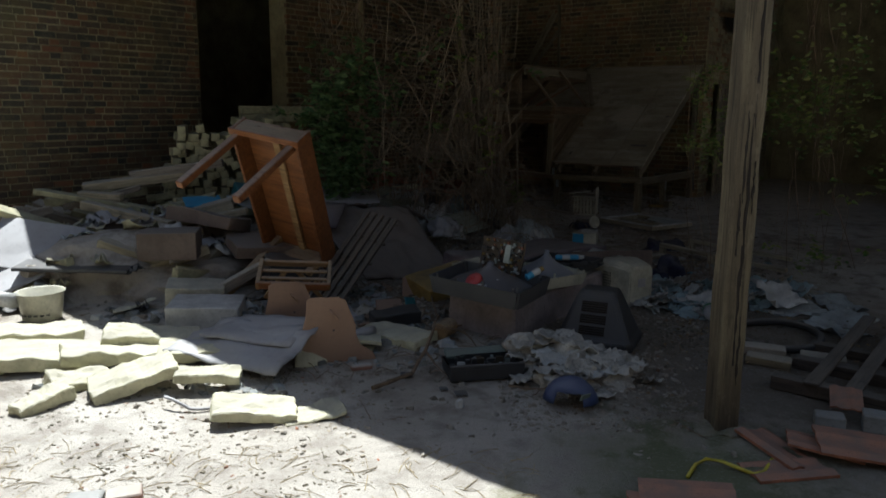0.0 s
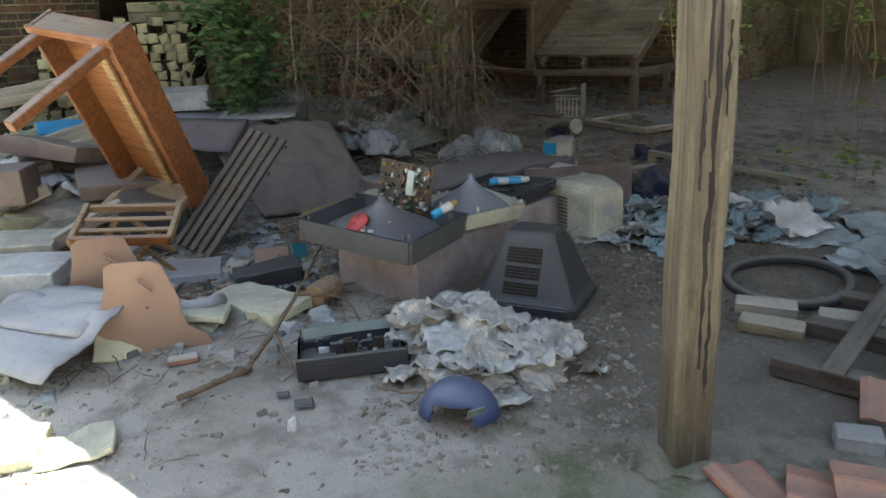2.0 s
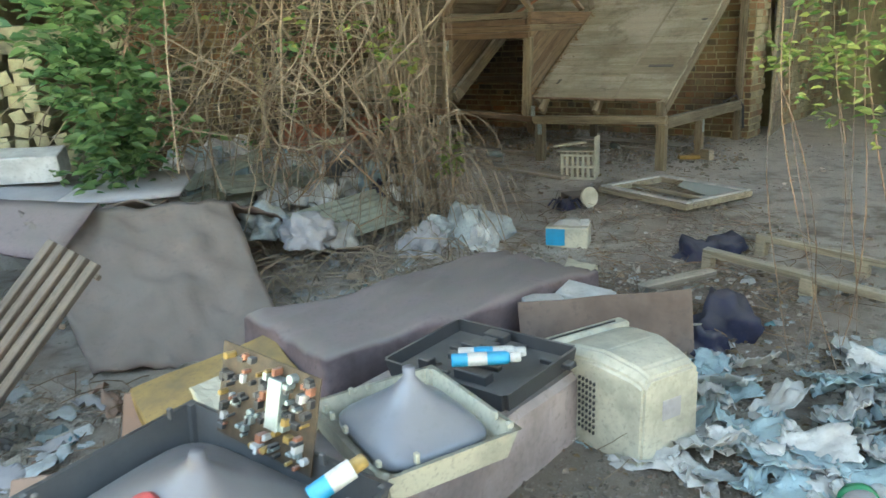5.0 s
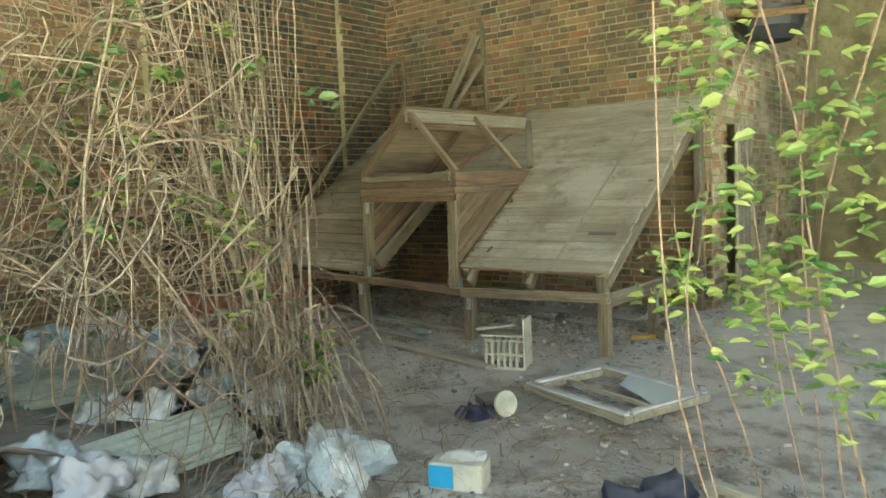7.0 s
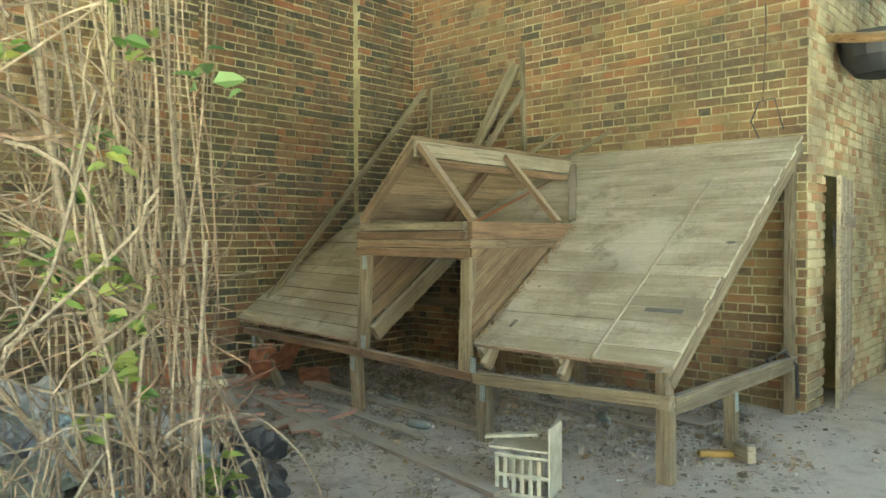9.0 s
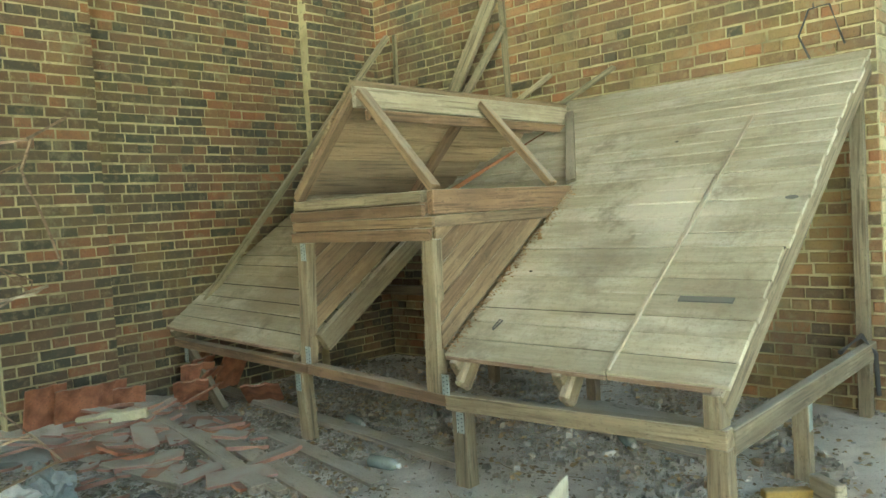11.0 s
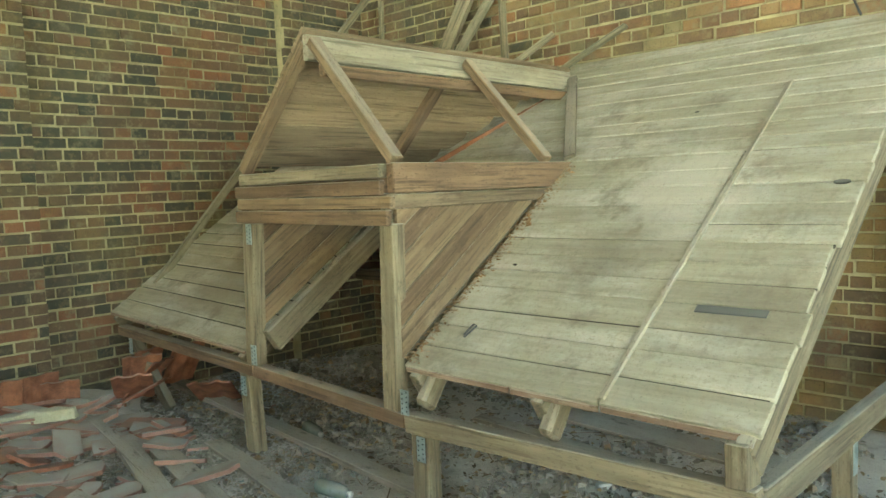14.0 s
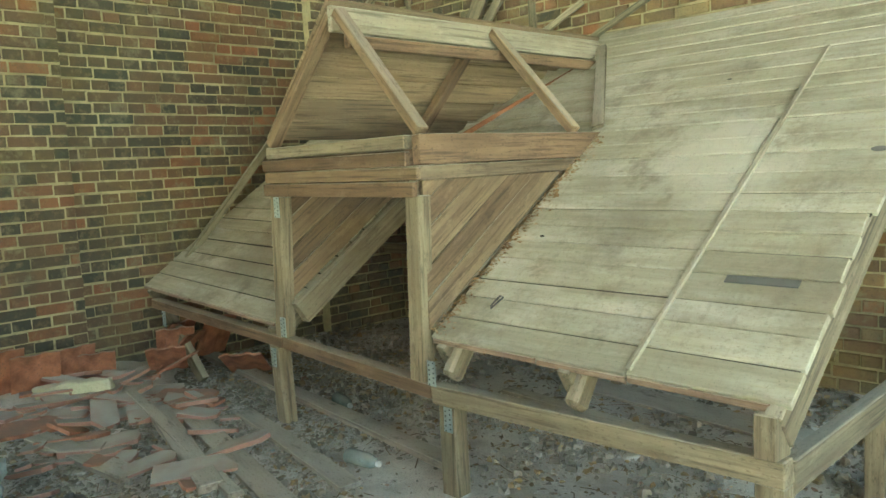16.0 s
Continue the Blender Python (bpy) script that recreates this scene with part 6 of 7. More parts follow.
# ---- rubbish under the dead climber ----
def corrugated(m, w, d, label):
    bm = bmesh.new()
    n = 28
    a = [bm.verts.new((-w / 2, -d / 2 + d * i / n, 0.012 * math.sin(i * 1.4))) for i in range(n + 1)]
    b = [bm.verts.new((w / 2, -d / 2 + d * i / n, 0.012 * math.sin(i * 1.4))) for i in range(n + 1)]
    c = [bm.verts.new((-w / 2, -d / 2 + d * i / n, 0.012 * math.sin(i * 1.4) - 0.008)) for i in range(n + 1)]
    e = [bm.verts.new((w / 2, -d / 2 + d * i / n, 0.012 * math.sin(i * 1.4) - 0.008)) for i in range(n + 1)]
    for i in range(n):
        bm.faces.new((a[i], a[i + 1], b[i + 1], b[i]))
        bm.faces.new((c[i], e[i], e[i + 1], c[i + 1]))
        bm.faces.new((a[i], c[i], c[i + 1], a[i + 1]))
        bm.faces.new((b[i], b[i + 1], e[i + 1], e[i]))
    bm.faces.new((a[0], b[0], e[0], c[0]))
    bm.faces.new((a[n], c[n], e[n], b[n]))
    return tagged(part("corrugated_sheet", bm, ASBESTOS, None, "", m), label, "corrugated sheet")


corrugated(at(0.07, 8.28, 0.17, 24, -4, 45), 0.84, 0.38, "grey-green corrugated sheet offcut tilted on rubbish")
corrugated(at(-0.70, 9.1, 0.22, 12, -3, 56), 1.15, 0.36, "broken grey-green corrugated sheet in litter")
corrugated(at(-0.62, 8.95, 0.30, 14, 6, 62), 0.95, 0.3, "split grey-green sheet lying across another")
corrugated(at(-1.0, 9.3, 0.34, 8, -12, 48), 0.8, 0.2, "narrow strip of broken sheeting")
rr = random.Random(77)
for k in range(40):
    x, y = rr.uniform(-1.9, 0.5), rr.uniform(8.7, 10.6)
    if x > 0.1 and y > 9.6:
        continue
    w = rr.uniform(0.14, 0.38)
    ob = part("plastic_bag", bag(w, w * rr.uniform(0.5, 1), rr.uniform(0.07, 0.16), 300 + k), rr.choice((WHITE, PAPER, PAPER_B, GREYSHEET, NAVY, BLACK, WHITE)), None, "", at(x, y, rr.uniform(0.05, 0.22), rr.uniform(-30, 30), rr.uniform(-30, 30), rr.uniform(0, 360)))
    tagged(ob, "crumpled discarded plastic bag in litter", "plastic bag", "litter under the climber")
for k, (x, y, s) in enumerate(((0.84, 8.28, 0.44), (0.62, 8.05, 0.32), (0.98, 8.1, 0.26), (0.5, 8.9, 0.3))):
    bm = lump(s, s * 0.75, s * 0.5, 80 + k, 0.45, 4)
    for v in bm.verts:
        v.co += noise.noise_vector(v.co * 11) * 0.02
    tagged(part("plastic_bag", bm, (PAPER, GREYSHEET, WHITE, CHARCOAL)[k], None, "", at(x, y, 0, 0, 0, 50 * k)), "crumpled grey plastic bag with folds", "plastic bag", "litter under the climber")
for k, (x, y, dz) in enumerate(((-0.05, 7.75, 0.4), (-0.35, 7.9, 0.42), (0.05, 8.05, 0.3))):
    tagged(part("plastic_bag", bag(0.3, 0.24, 0.14, 500 + k), (GREYSHEET, PAPER, WHITE)[k], None, "", at(x, y, dz - 0.2, 10, 5, 40 * k)), "crumpled pale plastic bag", "plastic bag", "litter under the climber")
BAGS = ((-1.43, 9.78, 0.06, 0.5, WHITE), (-1.5, 11.0, 0.06, 0.55, WHITE), (-0.72, 10.53, 0.0, 0.4, WHITE), (-0.42, 10.85, 0.0, 0.34, PAPER), (-0.2, 9.95, 0.0, 0.5, BLACK), (-1.75, 10.6, 0.05, 0.55, PAPER_B), (0.25, 10.5, 0.0, 0.36, CHARCOAL), (-0.57, 9.94, 0.1, 0.4, WHITE), (-0.32, 10.06, 0.1, 0.34, NAVY), (0.4, 10.02, 0.0, 0.4, CHARCOAL),
        (-1.08, 10.21, 0.1, 0.45, GREYSHEET), (-0.7, 10.26, 0.12, 0.36, WHITE), (-1.5, 10.6, 0.1, 0.4, PAPER))
for k, (x, y, z, s, mat) in enumerate(BAGS):
    bm = lump(s, s * 0.8, s * 0.45, 60 + k, 0.45, 4)
    for v in bm.verts:
        v.co += noise.noise_vector(v.co * 12) * 0.02
    tagged(part("rubbish_bag", bm, mat, None, "", at(x, y, z, 0, 0, 40 * k)), "crumpled rubbish bag among dead stems", "bag", "litter under the climber")
slab("white_box", pose(-1.72, 7.9, 0.62, 12, 0, 12), 0.4, 0.2, 0.16, WHITE, "white plastic bin lying on the heap", "box")
slab("teal_box", pose(-2.02, 7.45, 0.55, 20, 10, 30), 0.32, 0.24, 0.16, TEAL, "teal plastic crate half buried", "crate")


# ---- stack of sawn blocks against the opening ----
def block_stack():
    m = pose(-2.42, 8.25, 0, 0, 0, 24)
    t = thing("block_stack", m, "neat stack of pale square sawn timber offcuts", "timber stack")
    g = ground(-2.3, 8.2)
    rr = random.Random(9)
    shapes = [mesh_of(warp(box((-0.042, -0.3, -0.040), (0.042, 0.0, 0.040), 0.004), 0.004, 20, s), "block", PALE_BLOCK) for s in range(5)]
    for j in range(13):
        z = g + 0.3 + 0.045 + j * 0.081
        half = 0.84 - 0.025 * j
        n = int(2 * half / 0.092)
        for i in range(n):
            x = -half + 0.046 + i * 0.092 + (0.046 if j % 2 else 0) + rr.uniform(-0.006, 0.006)
            if j > 10 and rr.random() < 0.3 + 0.2 * (j - 10):
                continue
            ob = new("block", rr.choice(shapes))
            ob.parent = t
            ob.matrix_basis = pose(x, rr.uniform(-0.07, 0.04), z, rr.uniform(-4, 4), rr.uniform(-26, 26) if rr.random() < 0.5 else rr.uniform(-5, 5), rr.uniform(-10, 10))
    for k in range(4):
        ob = part("beam", warp(box((0.15, 0.05 + 0.1 * (k % 2), g + 1.30 + 0.09 * (k // 2)), (1.15, 0.14 + 0.1 * (k % 2), g + 1.385 + 0.09 * (k // 2)), 0.004), 0.006, 3, k), PALE_BLOCK, t, "long pale beam on top")
    return t


block_stack()
for k, (x, y, z, rx, ry, rz, w, d) in enumerate(((-2.6, 7.0, 0.55, 5, -14, 10, 0.8, 0.12), (-2.9, 6.6, 0.5, 0, 8, -20, 1.0, 0.1), (-2.2, 6.9, 0.5, 10, -25, 35, 0.9, 0.1), (-3.3, 6.9, 0.6, 0, 10, 5, 1.1, 0.14), (-3.0, 7.3, 0.75, 6, -6, 24, 1.1, 0.14), (-2.7, 7.4, 0.85, 0, -8, 8, 0.9, 0.12), (-3.5, 6.4, 0.45, 20, 24, 50, 0.9, 0.16), (-2.0, 6.2, 0.22, 4, -30, 60, 0.7, 0.09), (-1.7, 5.6, 0.1, 0, -20, 40, 0.8, 0.07))):
    slab("timber_plank", pose(x, y, z, rx, ry, rz), w, d, 0.08 if k % 3 else 0.05, (PALE_BLOCK, GREY_WOOD, DARK_WOOD)[k % 3], "loose dusty timber plank on the heap", "plank", "planks on the heap")


def junk(rows):
    for x, y, z, rx, ry, rz, w, d, h, mat, name in rows:
        slab(name, pose(x, y, z if z else ground(x, y), rx, ry, rz), w, d, h, mat, {"laminate_sheet": "dirty grey sheet panel on the heap", "drawer": "brown wooden drawer on the heap", "cream_box": "cream plastic box with a dented side", "brown_cushion": "brown sagging seat cushion", "ochre_panel": "ochre yellow foam panel", "black_bag": "black plastic sack in rubbish", "white_tray": "white polystyrene packing tray", "blue_folder": "bright blue plastic folder", "pale_folder": "pale plastic document folder", "grey_bag": "flat grey plastic bag", "brown_card": "brown card standing in litter", "teal_wrapper": "torn teal plastic wrapper"}[name], name.split("_")[-1], bend=0.02 if "bag" in name or "cushion" in name else 0.006)


junk((
        (-3.35, 6.0, 0.35, 38, 12, 20, 0.7, 0.55, 0.02, GREYSHEET, "laminate_sheet"), (-3.5, 5.6, 0.15, 15, -20, 40, 0.6, 0.45, 0.03, GREYSHEET, "laminate_sheet"),
        (-2.95, 5.78, 0.24, 2, 3, 8, 0.85, 0.42, 0.03, CHARCOAL, "laminate_sheet"), (-2.25, 5.9, 0.3, 0, 0, 10, 0.45, 0.3, 0.22, TARP, "drawer"), (-1.95, 5.55, 0.0, 3, 4, 15, 0.42, 0.3, 0.2, BEIGE, "cream_box")))
junk((
        (-1.6, 6.2, 0.3, 10, 4, 30, 0.5, 0.4, 0.1, TARP, "brown_cushion"), (-2.1, 6.4, 0.48, -12, 8, -12, 0.6, 0.4, 0.12, TARP, "brown_cushion"), (-1.45, 6.5, 0.42, 14, 6, 44, 0.4, 0.3, 0.05, OCHRE, "ochre_panel"),
        (-1.3, 5.95, 0.1, 6, 4, 24, 0.4, 0.34, 0.18, BLACK, "black_bag"), (-1.75, 5.2, 0.0, 2, 2, 6, 0.5, 0.36, 0.16, WHITE, "white_tray"), (-2.3, 6.9, 0.62, 20, 0, 30, 0.34, 0.2, 0.02, CYAN, "blue_folder"),
        (-1.9, 7.1, 0.58, 18, 10, 60, 0.4, 0.3, 0.02, PAPER, "pale_folder"), (-0.95, 5.35, 0.0, 0, 4, 20, 0.5, 0.32, 0.05, GREYSHEET, "grey_bag"), (-0.45, 5.55, 0.0, 50, 0, 12, 0.2, 0.16, 0.02, HARDBOARD, "brown_card"), (-0.3, 5.95, 0.0, 65, 0, 2, 0.14, 0.3, 0.03, HARDBOARD, "brown_card"), (-0.38, 5.2, 0.0, 8, 0, 24, 0.36, 0.14, 0.1, CHARCOAL, "black_bag"), (-0.28, 5.55, 0.0, 60, 10, 40, 0.1, 0.2, 0.01, TEAL, "teal_wrapper")))
for k in range(46):
    x, y = rr.uniform(-4.3, -1.95), rr.uniform(5.7, 7.7)
    h = 0.42 * max(0, 1 - ((x + 2.9) / 1.7) ** 2 - ((y - 6.9) / 1.4) ** 2)
    slab("timber_offcut", at(x, y, h + rr.uniform(0.0, 0.25 if y > 6.4 else 0.08), rr.uniform(-15, 15), rr.uniform(-22, 22), rr.uniform(-30, 60)), rr.uniform(0.25, 0.8), rr.uniform(0.07, 0.13), rr.uniform(0.05, 0.1), rr.choice((PALE_BLOCK, PALE_BLOCK, GREY_WOOD, DARK_WOOD)), "loose dusty timber offcut on the heap", "timber", "planks on the heap")
for k in range(90):
    x, y = rr.uniform(-3.8, -1.2), rr.uniform(5.2, 7.3)
    w = rr.uniform(0.12, 0.34)
    h = 0.5 * max(0, 1 - ((x + 2.7) / 1.5) ** 2 - ((y - 6.6) / 1.2) ** 2)
    ob = part("rubbish_scrap", crumple(w, w * rr.uniform(0.4, 1), rr.uniform(0.03, 0.08), 700 + k, 6), rr.choice((GREYSHEET, PAPER, FOAM, TARP, WHITE, BLACK, HARDBOARD)), None, "", at(x, y, h, rr.uniform(-35, 35), rr.uniform(-35, 35), rr.uniform(0, 360)))
    tagged(ob, "dusty crumpled scrap on the heap", "scrap", "scraps on the heap")

# ---- the sunlit corner ----
for k, (x, y, z, rx, ry, rz, w, d, h) in enumerate(((-1.75, 3.95, 0.05, 6, -12, 32, 0.46, 0.26, 0.07), (-2.05, 4.35, 0.02, -4, 8, 30, 0.6, 0.3, 0.08), (-2.5, 4.3, 0.03, 3, 6, 20, 0.7, 0.34, 0.08), (-1.55, 4.45, 0.05, 8, -4, 10, 0.5, 0.3, 0.06), (-2.1, 4.0, 0.0, 10, 8, 44, 0.34, 0.2, 0.07), (-2.75, 4.7, 0.04, 2, 4, 28, 0.6, 0.3, 0.07), (-1.95, 4.7, 0.04, 4, 6, 18, 0.6, 0.26, 0.06), (-2.15, 3.72, 0.0, 4, -8, 60, 0.3, 0.14, 0.07), (-2.9, 4.2, 0.0, 5, 5, 20, 0.5, 0.3, 0.07))):
    slab("foam_batt", at(x, y, z, rx, ry, rz), w, d, h, FOAM, "cream insulation batt in the sun", "foam block", "insulation batts in the sun", bend=0.012)
slab("white_board", at(-1.00, 3.62, 0.02, 4, 8, 14), 0.42, 0.24, 0.05, FOAM, "white board in the sun, sagging", "board")
slab("white_board", at(-0.70, 3.66, 0.0, 3, -5, 22), 0.32, 0.2, 0.02, FOAM, "pale broken board half in the sun", "board")
slab("white_board", at(-1.35, 3.98, 0.06, 8, 4, 12), 0.36, 0.14, 0.05, FOAM, "pale narrow board in the sun", "board")
slab("brick_piece", at(-1.30, 2.75, 0.0, 0, 0, 20), 0.14, 0.1, 0.07, DUSTY_TILE, "broken mossy brick in the sun", "brick")
slab("concrete_block", at(-1.42, 2.66, 0.0, 0, 0, 8), 0.14, 0.12, 0.09, BLOCKWORK, "pale broken block in the sun", "block")
bucket = thing("plastic_tub", at(-2.98, 5.25, 0, 0, 0, 0), "cream plastic tub with drain holes", "tub")
smooth(part("body", lathe([(0.13, 0), (0.16, 0.2), (0.17, 0.21), (0.155, 0.205), (0.12, 0.02)], 24), BEIGE, bucket))
for k in range(6):
    part("hole", box((-0.012, -0.004, 0), (0.012, 0.004, 0.01)), BLACK, bucket, m=pose(0.146 * math.cos(-2.2 + k * 0.28), 0.146 * math.sin(-2.2 + k * 0.28), 0.05, 0, 0, math.degrees(-2.2 + k * 0.28) + 90))
tagged(smooth(part("plastic_pipe", tube([(-3.7, 5.35, 0.12), (-3.1, 5.12, 0.13)], 0.055, 18), WHITE)), "white plastic pipe by a tub", "pipe")
tagged(smooth(part("cable", tube([Vector((-1.5 + 0.05 * k, 3.72 - 0.05 * math.sin(k * 0.5), ground(-1.3, 3.7) + 0.012 + 0.05 * max(0, math.cos(k * 0.5)))) for k in range(12)], 0.009, 7), GREYSHEET)), "grey curved cable in the sun", "cable")
slab("card_sheet", at(1.47, 6.48, 0.13, 76, 0, 8), 0.74, 0.28, 0.006, TARP, "brown-grey stiff card standing behind the monitor", "card", bend=0.01, bevel=0.001)


# ---- round the timber frame: fallen tiles, planks, bottles ----
mound("rubble_heap", -1.12, 12.35, 1.5, 1.9, 0.16, 15, "bank of broken tiles and earth against the wall")
for u, v, z, lean, turn, size in ((0.05, -0.98, 0.30, 74, 98, 1.0), (0.09, -0.78, 0.27, 66, 84, 1.0), (0.05, -0.56, 0.28, 78, 100, 0.8), (0.10, -0.42, 0.25, 60, 74, 0.8), (0.12, 0.02, 0.33, 62, 110, 0.9), (0.17, 0.06, 0.32, 54, 70, 0.9), (0.20, 0.00, 0.29, 44, 120, 0.9), (0.26, -0.03, 0.27, 36, 64, 0.9), (0.30, -0.08, 0.24, 26, 128, 0.8), (0.16, 0.30, 0.34, 55, 95, 0.9), (0.62, 0.35, 0.22, 30, 50, 1.0)):
    tile_at(B @ pose(u, v, z, 0, 0, turn - 90) @ pose(0.1, 0, 0.0, 0, -lean, 0) @ pose(0.0, 0, 0, 0, 0, 90), "orange clay tile leaning on the brick wall", size)
rr = random.Random(55)


def shard(w, d, h, rr):
    """A broken flat tile: one sawn end, one snapped end, a slight bow."""
    out = [(-w / 2, -d / 2), (w / 2 * rr.uniform(0.5, 1), -d / 2 * rr.uniform(0.9, 1.1)), (w / 2, -d / 2 * rr.uniform(0.0, 0.6)), (w / 2 * rr.uniform(0.75, 1.05), d / 2 * rr.uniform(0.1, 0.7)), (w / 2 * rr.uniform(0.4, 0.9), d / 2), (-w / 2 * rr.uniform(0.8, 1), d / 2 * rr.uniform(0.9, 1))]
    bm = prism(out, h, 0.002)
    bmesh.ops.rotate(bm, verts=list(bm.verts), cent=(0, 0, 0), matrix=Matrix.Rotation(radians(-90), 3, "X"))
    return lift(warp(bm, 0.004, 5, w * 40))


nests = [(rr.uniform(-1.25, 0.55), rr.uniform(11.1, 12.9)) for _ in range(17)]
for k in range(165):
    nx, ny = nests[k % len(nests)]
    x, y = nx + rr.gauss(0, 0.24), ny + rr.gauss(0, 0.24)
    p = B.inverted() @ Vector((x, y, 0))
    if p.y > -0.08 or p.x < 0.12:
        continue
    w = rr.choice((rr.uniform(0.06, 0.16), rr.uniform(0.18, 0.40)))
    bank = 0.13 * max(0, 1 - ((x + 1.12) / 0.75) ** 2 - ((y - 12.35) / 0.95) ** 2)
    ob = part("tile_shard", shard(w, w * rr.uniform(0.3, 0.75) if w < 0.2 else rr.uniform(0.09, 0.17), rr.uniform(0.014, 0.024), rr), TERRACOTTA if k % 9 == 0 else DUSTY_TILE, None, "", at(x, y, 0.004 + rr.uniform(0.0, 0.04) + bank, rr.gauss(0, 9), rr.gauss(0, 9), rr.gauss(10, 34)))
    tagged(ob, "broken clay tile, dusty on top, red at the edge", "tile shard", "broken clay tiles")


def plank(a, b, w, h, mat, label, dz=0.0):
    pa, pb = Vector((*a, ground(*a) + h / 2 + 0.012 + dz)), Vector((*b, ground(*b) + h / 2 + 0.012))
    m, n = span(pa, pb)
    bm = box((0, -w / 2, -h / 2), (n, w / 2, h / 2), 0.004)
    bmesh.ops.subdivide_edges(bm, edges=[e for e in bm.edges if e.calc_length() > 0.4], cuts=8)
    return tagged(part("plank", warp(bm, 0.006, 2), mat, None, "", m), label, "plank", "planks on the floor")


plank((-0.45, 12.12), (0.75, 10.9), 0.06, 0.03, DARK_WOOD, "thin grey batten on broken tiles", 0.04)
plank((-0.12, 11.85), (0.62, 10.95), 0.11, 0.04, DARK_WOOD, "grey dusty plank on rubble")
plank((-0.70, 13.35), (1.62, 11.2), 0.10, 0.035, DARK_WOOD, "long grey skirting plank under the frame")
plank((-0.1, 12.02), (1.75, 10.0), 0.12, 0.03, DARK_WOOD, "long dusty plank half buried in earth")
plank((0.35, 11.9), (1.2, 11.0), 0.1, 0.025, DARK_WOOD, "short dusty plank on rubble")
plank((-0.6, 11.5), (0.2, 11.05), 0.12, 0.03, DARK_WOOD, "wide dusty board on tiles")
plank((1.75, 12.3), (2.9, 11.2), 0.09, 0.025, DARK_WOOD, "grey board under the slope")
plank((2.2, 12.4), (3.2, 11.5), 0.22, 0.02, DARK_WOOD, "dark flat board under the slope")
slab("foam_strip", at(-0.70, 11.97, 0.10, 0, -4, 14), 0.42, 0.05, 0.075, FOAM, "pale yellow foam strip on tiles", "foam strip")
CLEAR = plain("cloudy_clear_plastic", (0.24, 0.28, 0.26), 0.25, dust=0.45, grime=0.4, scale=9)
for x, y, rz in ((0.80, 12.12, 40), (1.1, 11.3, 60), (2.45, 11.6, 10)):
    b = thing("plastic_bottle", at(x, y, 0.035, 90, 0, rz), "empty clear plastic bottle in rubble", "bottle")
    smooth(part("body", lathe([(0.028, 0), (0.034, 0.01), (0.034, 0.12), (0.03, 0.15), (0.013, 0.185)], 16), CLEAR, b))
    smooth(part("cap", lathe([(0.014, 0.183), (0.014, 0.2)], 12), WHITE, b))
slab("steel_bracket", at(2.35, 11.35, 0.0, 0, 0, 20), 0.07, 0.04, 0.03, WHITE, "small white plastic bracket", "bracket")
slab("brick_piece", at(-0.2, 11.3, 0.0, 0, 0, 15), 0.2, 0.1, 0.06, DUSTY_TILE, "half brick in rubble", "brick")
slab("yellow_tool", at(3.03, 10.78, 0.0, 5, 3, 12), 0.22, 0.05, 0.04, OCHRE, "dirty yellow plastic handle on earth", "tool")
slab("timber_offcut", at(3.18, 10.72, 0.0, 0, 4, 100), 0.2, 0.05, 0.1, GREY_WOOD, "short split timber on earth", "timber")


OLD_GREY = timber("olive_grey_timber", (0.27, 0.25, 0.17), (0.15, 0.135, 0.085), dust=0.3)


def leaning(name, a, b, w, h, mat, label):
    return tagged(beam(name, uv(*a), uv(*b), w, h, mat, None, label), label, "timber")


leaning("leaning_pole", (0.06, 0.25, 0.86), (0.28, 2.12, 3.05), 0.05, 0.05, OLD_GREY, "long grey pole leaning in the corner")
leaning("leaning_board", (0.95, 2.0, 2.1), (1.50, 2.16, 3.15), 0.05, 0.10, OLD_GREY, "grey board leaning on the brick wall")
leaning("leaning_board", (1.08, 1.95, 2.1), (1.60, 2.14, 2.86), 0.04, 0.06, OLD_GREY, "narrow grey board leaning on the wall")
leaning("leaning_batten", (1.60, 2.17, 1.9), (1.56, 2.17, 3.3), 0.05, 0.04, OLD_GREY, "upright grey batten against the brick wall")
leaning("leaning_batten", (1.55, 1.85, 2.05), (2.02, 2.15, 2.42), 0.05, 0.04, OLD_GREY, "short grey batten leaning on the wall")
leaning("leaning_batten", (-0.02, 1.45, 0.3), (-0.02, 1.47, 2.42), 0.035, 0.04, OLD_GREY, "thin upright batten in the corner")
leaning("leaning_batten", (2.05, 2.05, 2.12), (2.55, 2.16, 2.38), 0.05, 0.03, OLD_GREY, "short grey batten over the slope")
leaning("leaning_batten", (0.34, 2.12, 1.5), (0.34, 2.15, 3.06), 0.04, 0.03, OLD_GREY, "upright batten at the inner corner")

wire = tube([uv(3.84, 2.16, 2.20), uv(3.80, 2.10, 2.33), uv(3.84, 2.17, 2.49), uv(3.95, 2.18, 2.50), uv(4.02, 2.1, 2.32), uv(4.05, 2.08, 2.24)], 0.006, 6)
tagged(part("wall_wire", wire, BLACK), "looped dark wire hanging on brick", "wire")
tagged(part("wall_wire", tube([uv(3.86, 2.19, 2.5), uv(3.88, 2.19, 3.1), uv(3.85, 2.19, 3.9)], 0.005, 5), BLACK), "thin dark wire up the brick wall", "wire")
tagged(part("side_hose", tube([uv(4.1, 1.6, 0.57), uv(4.14, 1.85, 0.62), uv(4.17, 2.0, 0.5), uv(4.17, 2.05, 0.25)], 0.014, 8), BLACK), "black hose over the side rail", "hose")


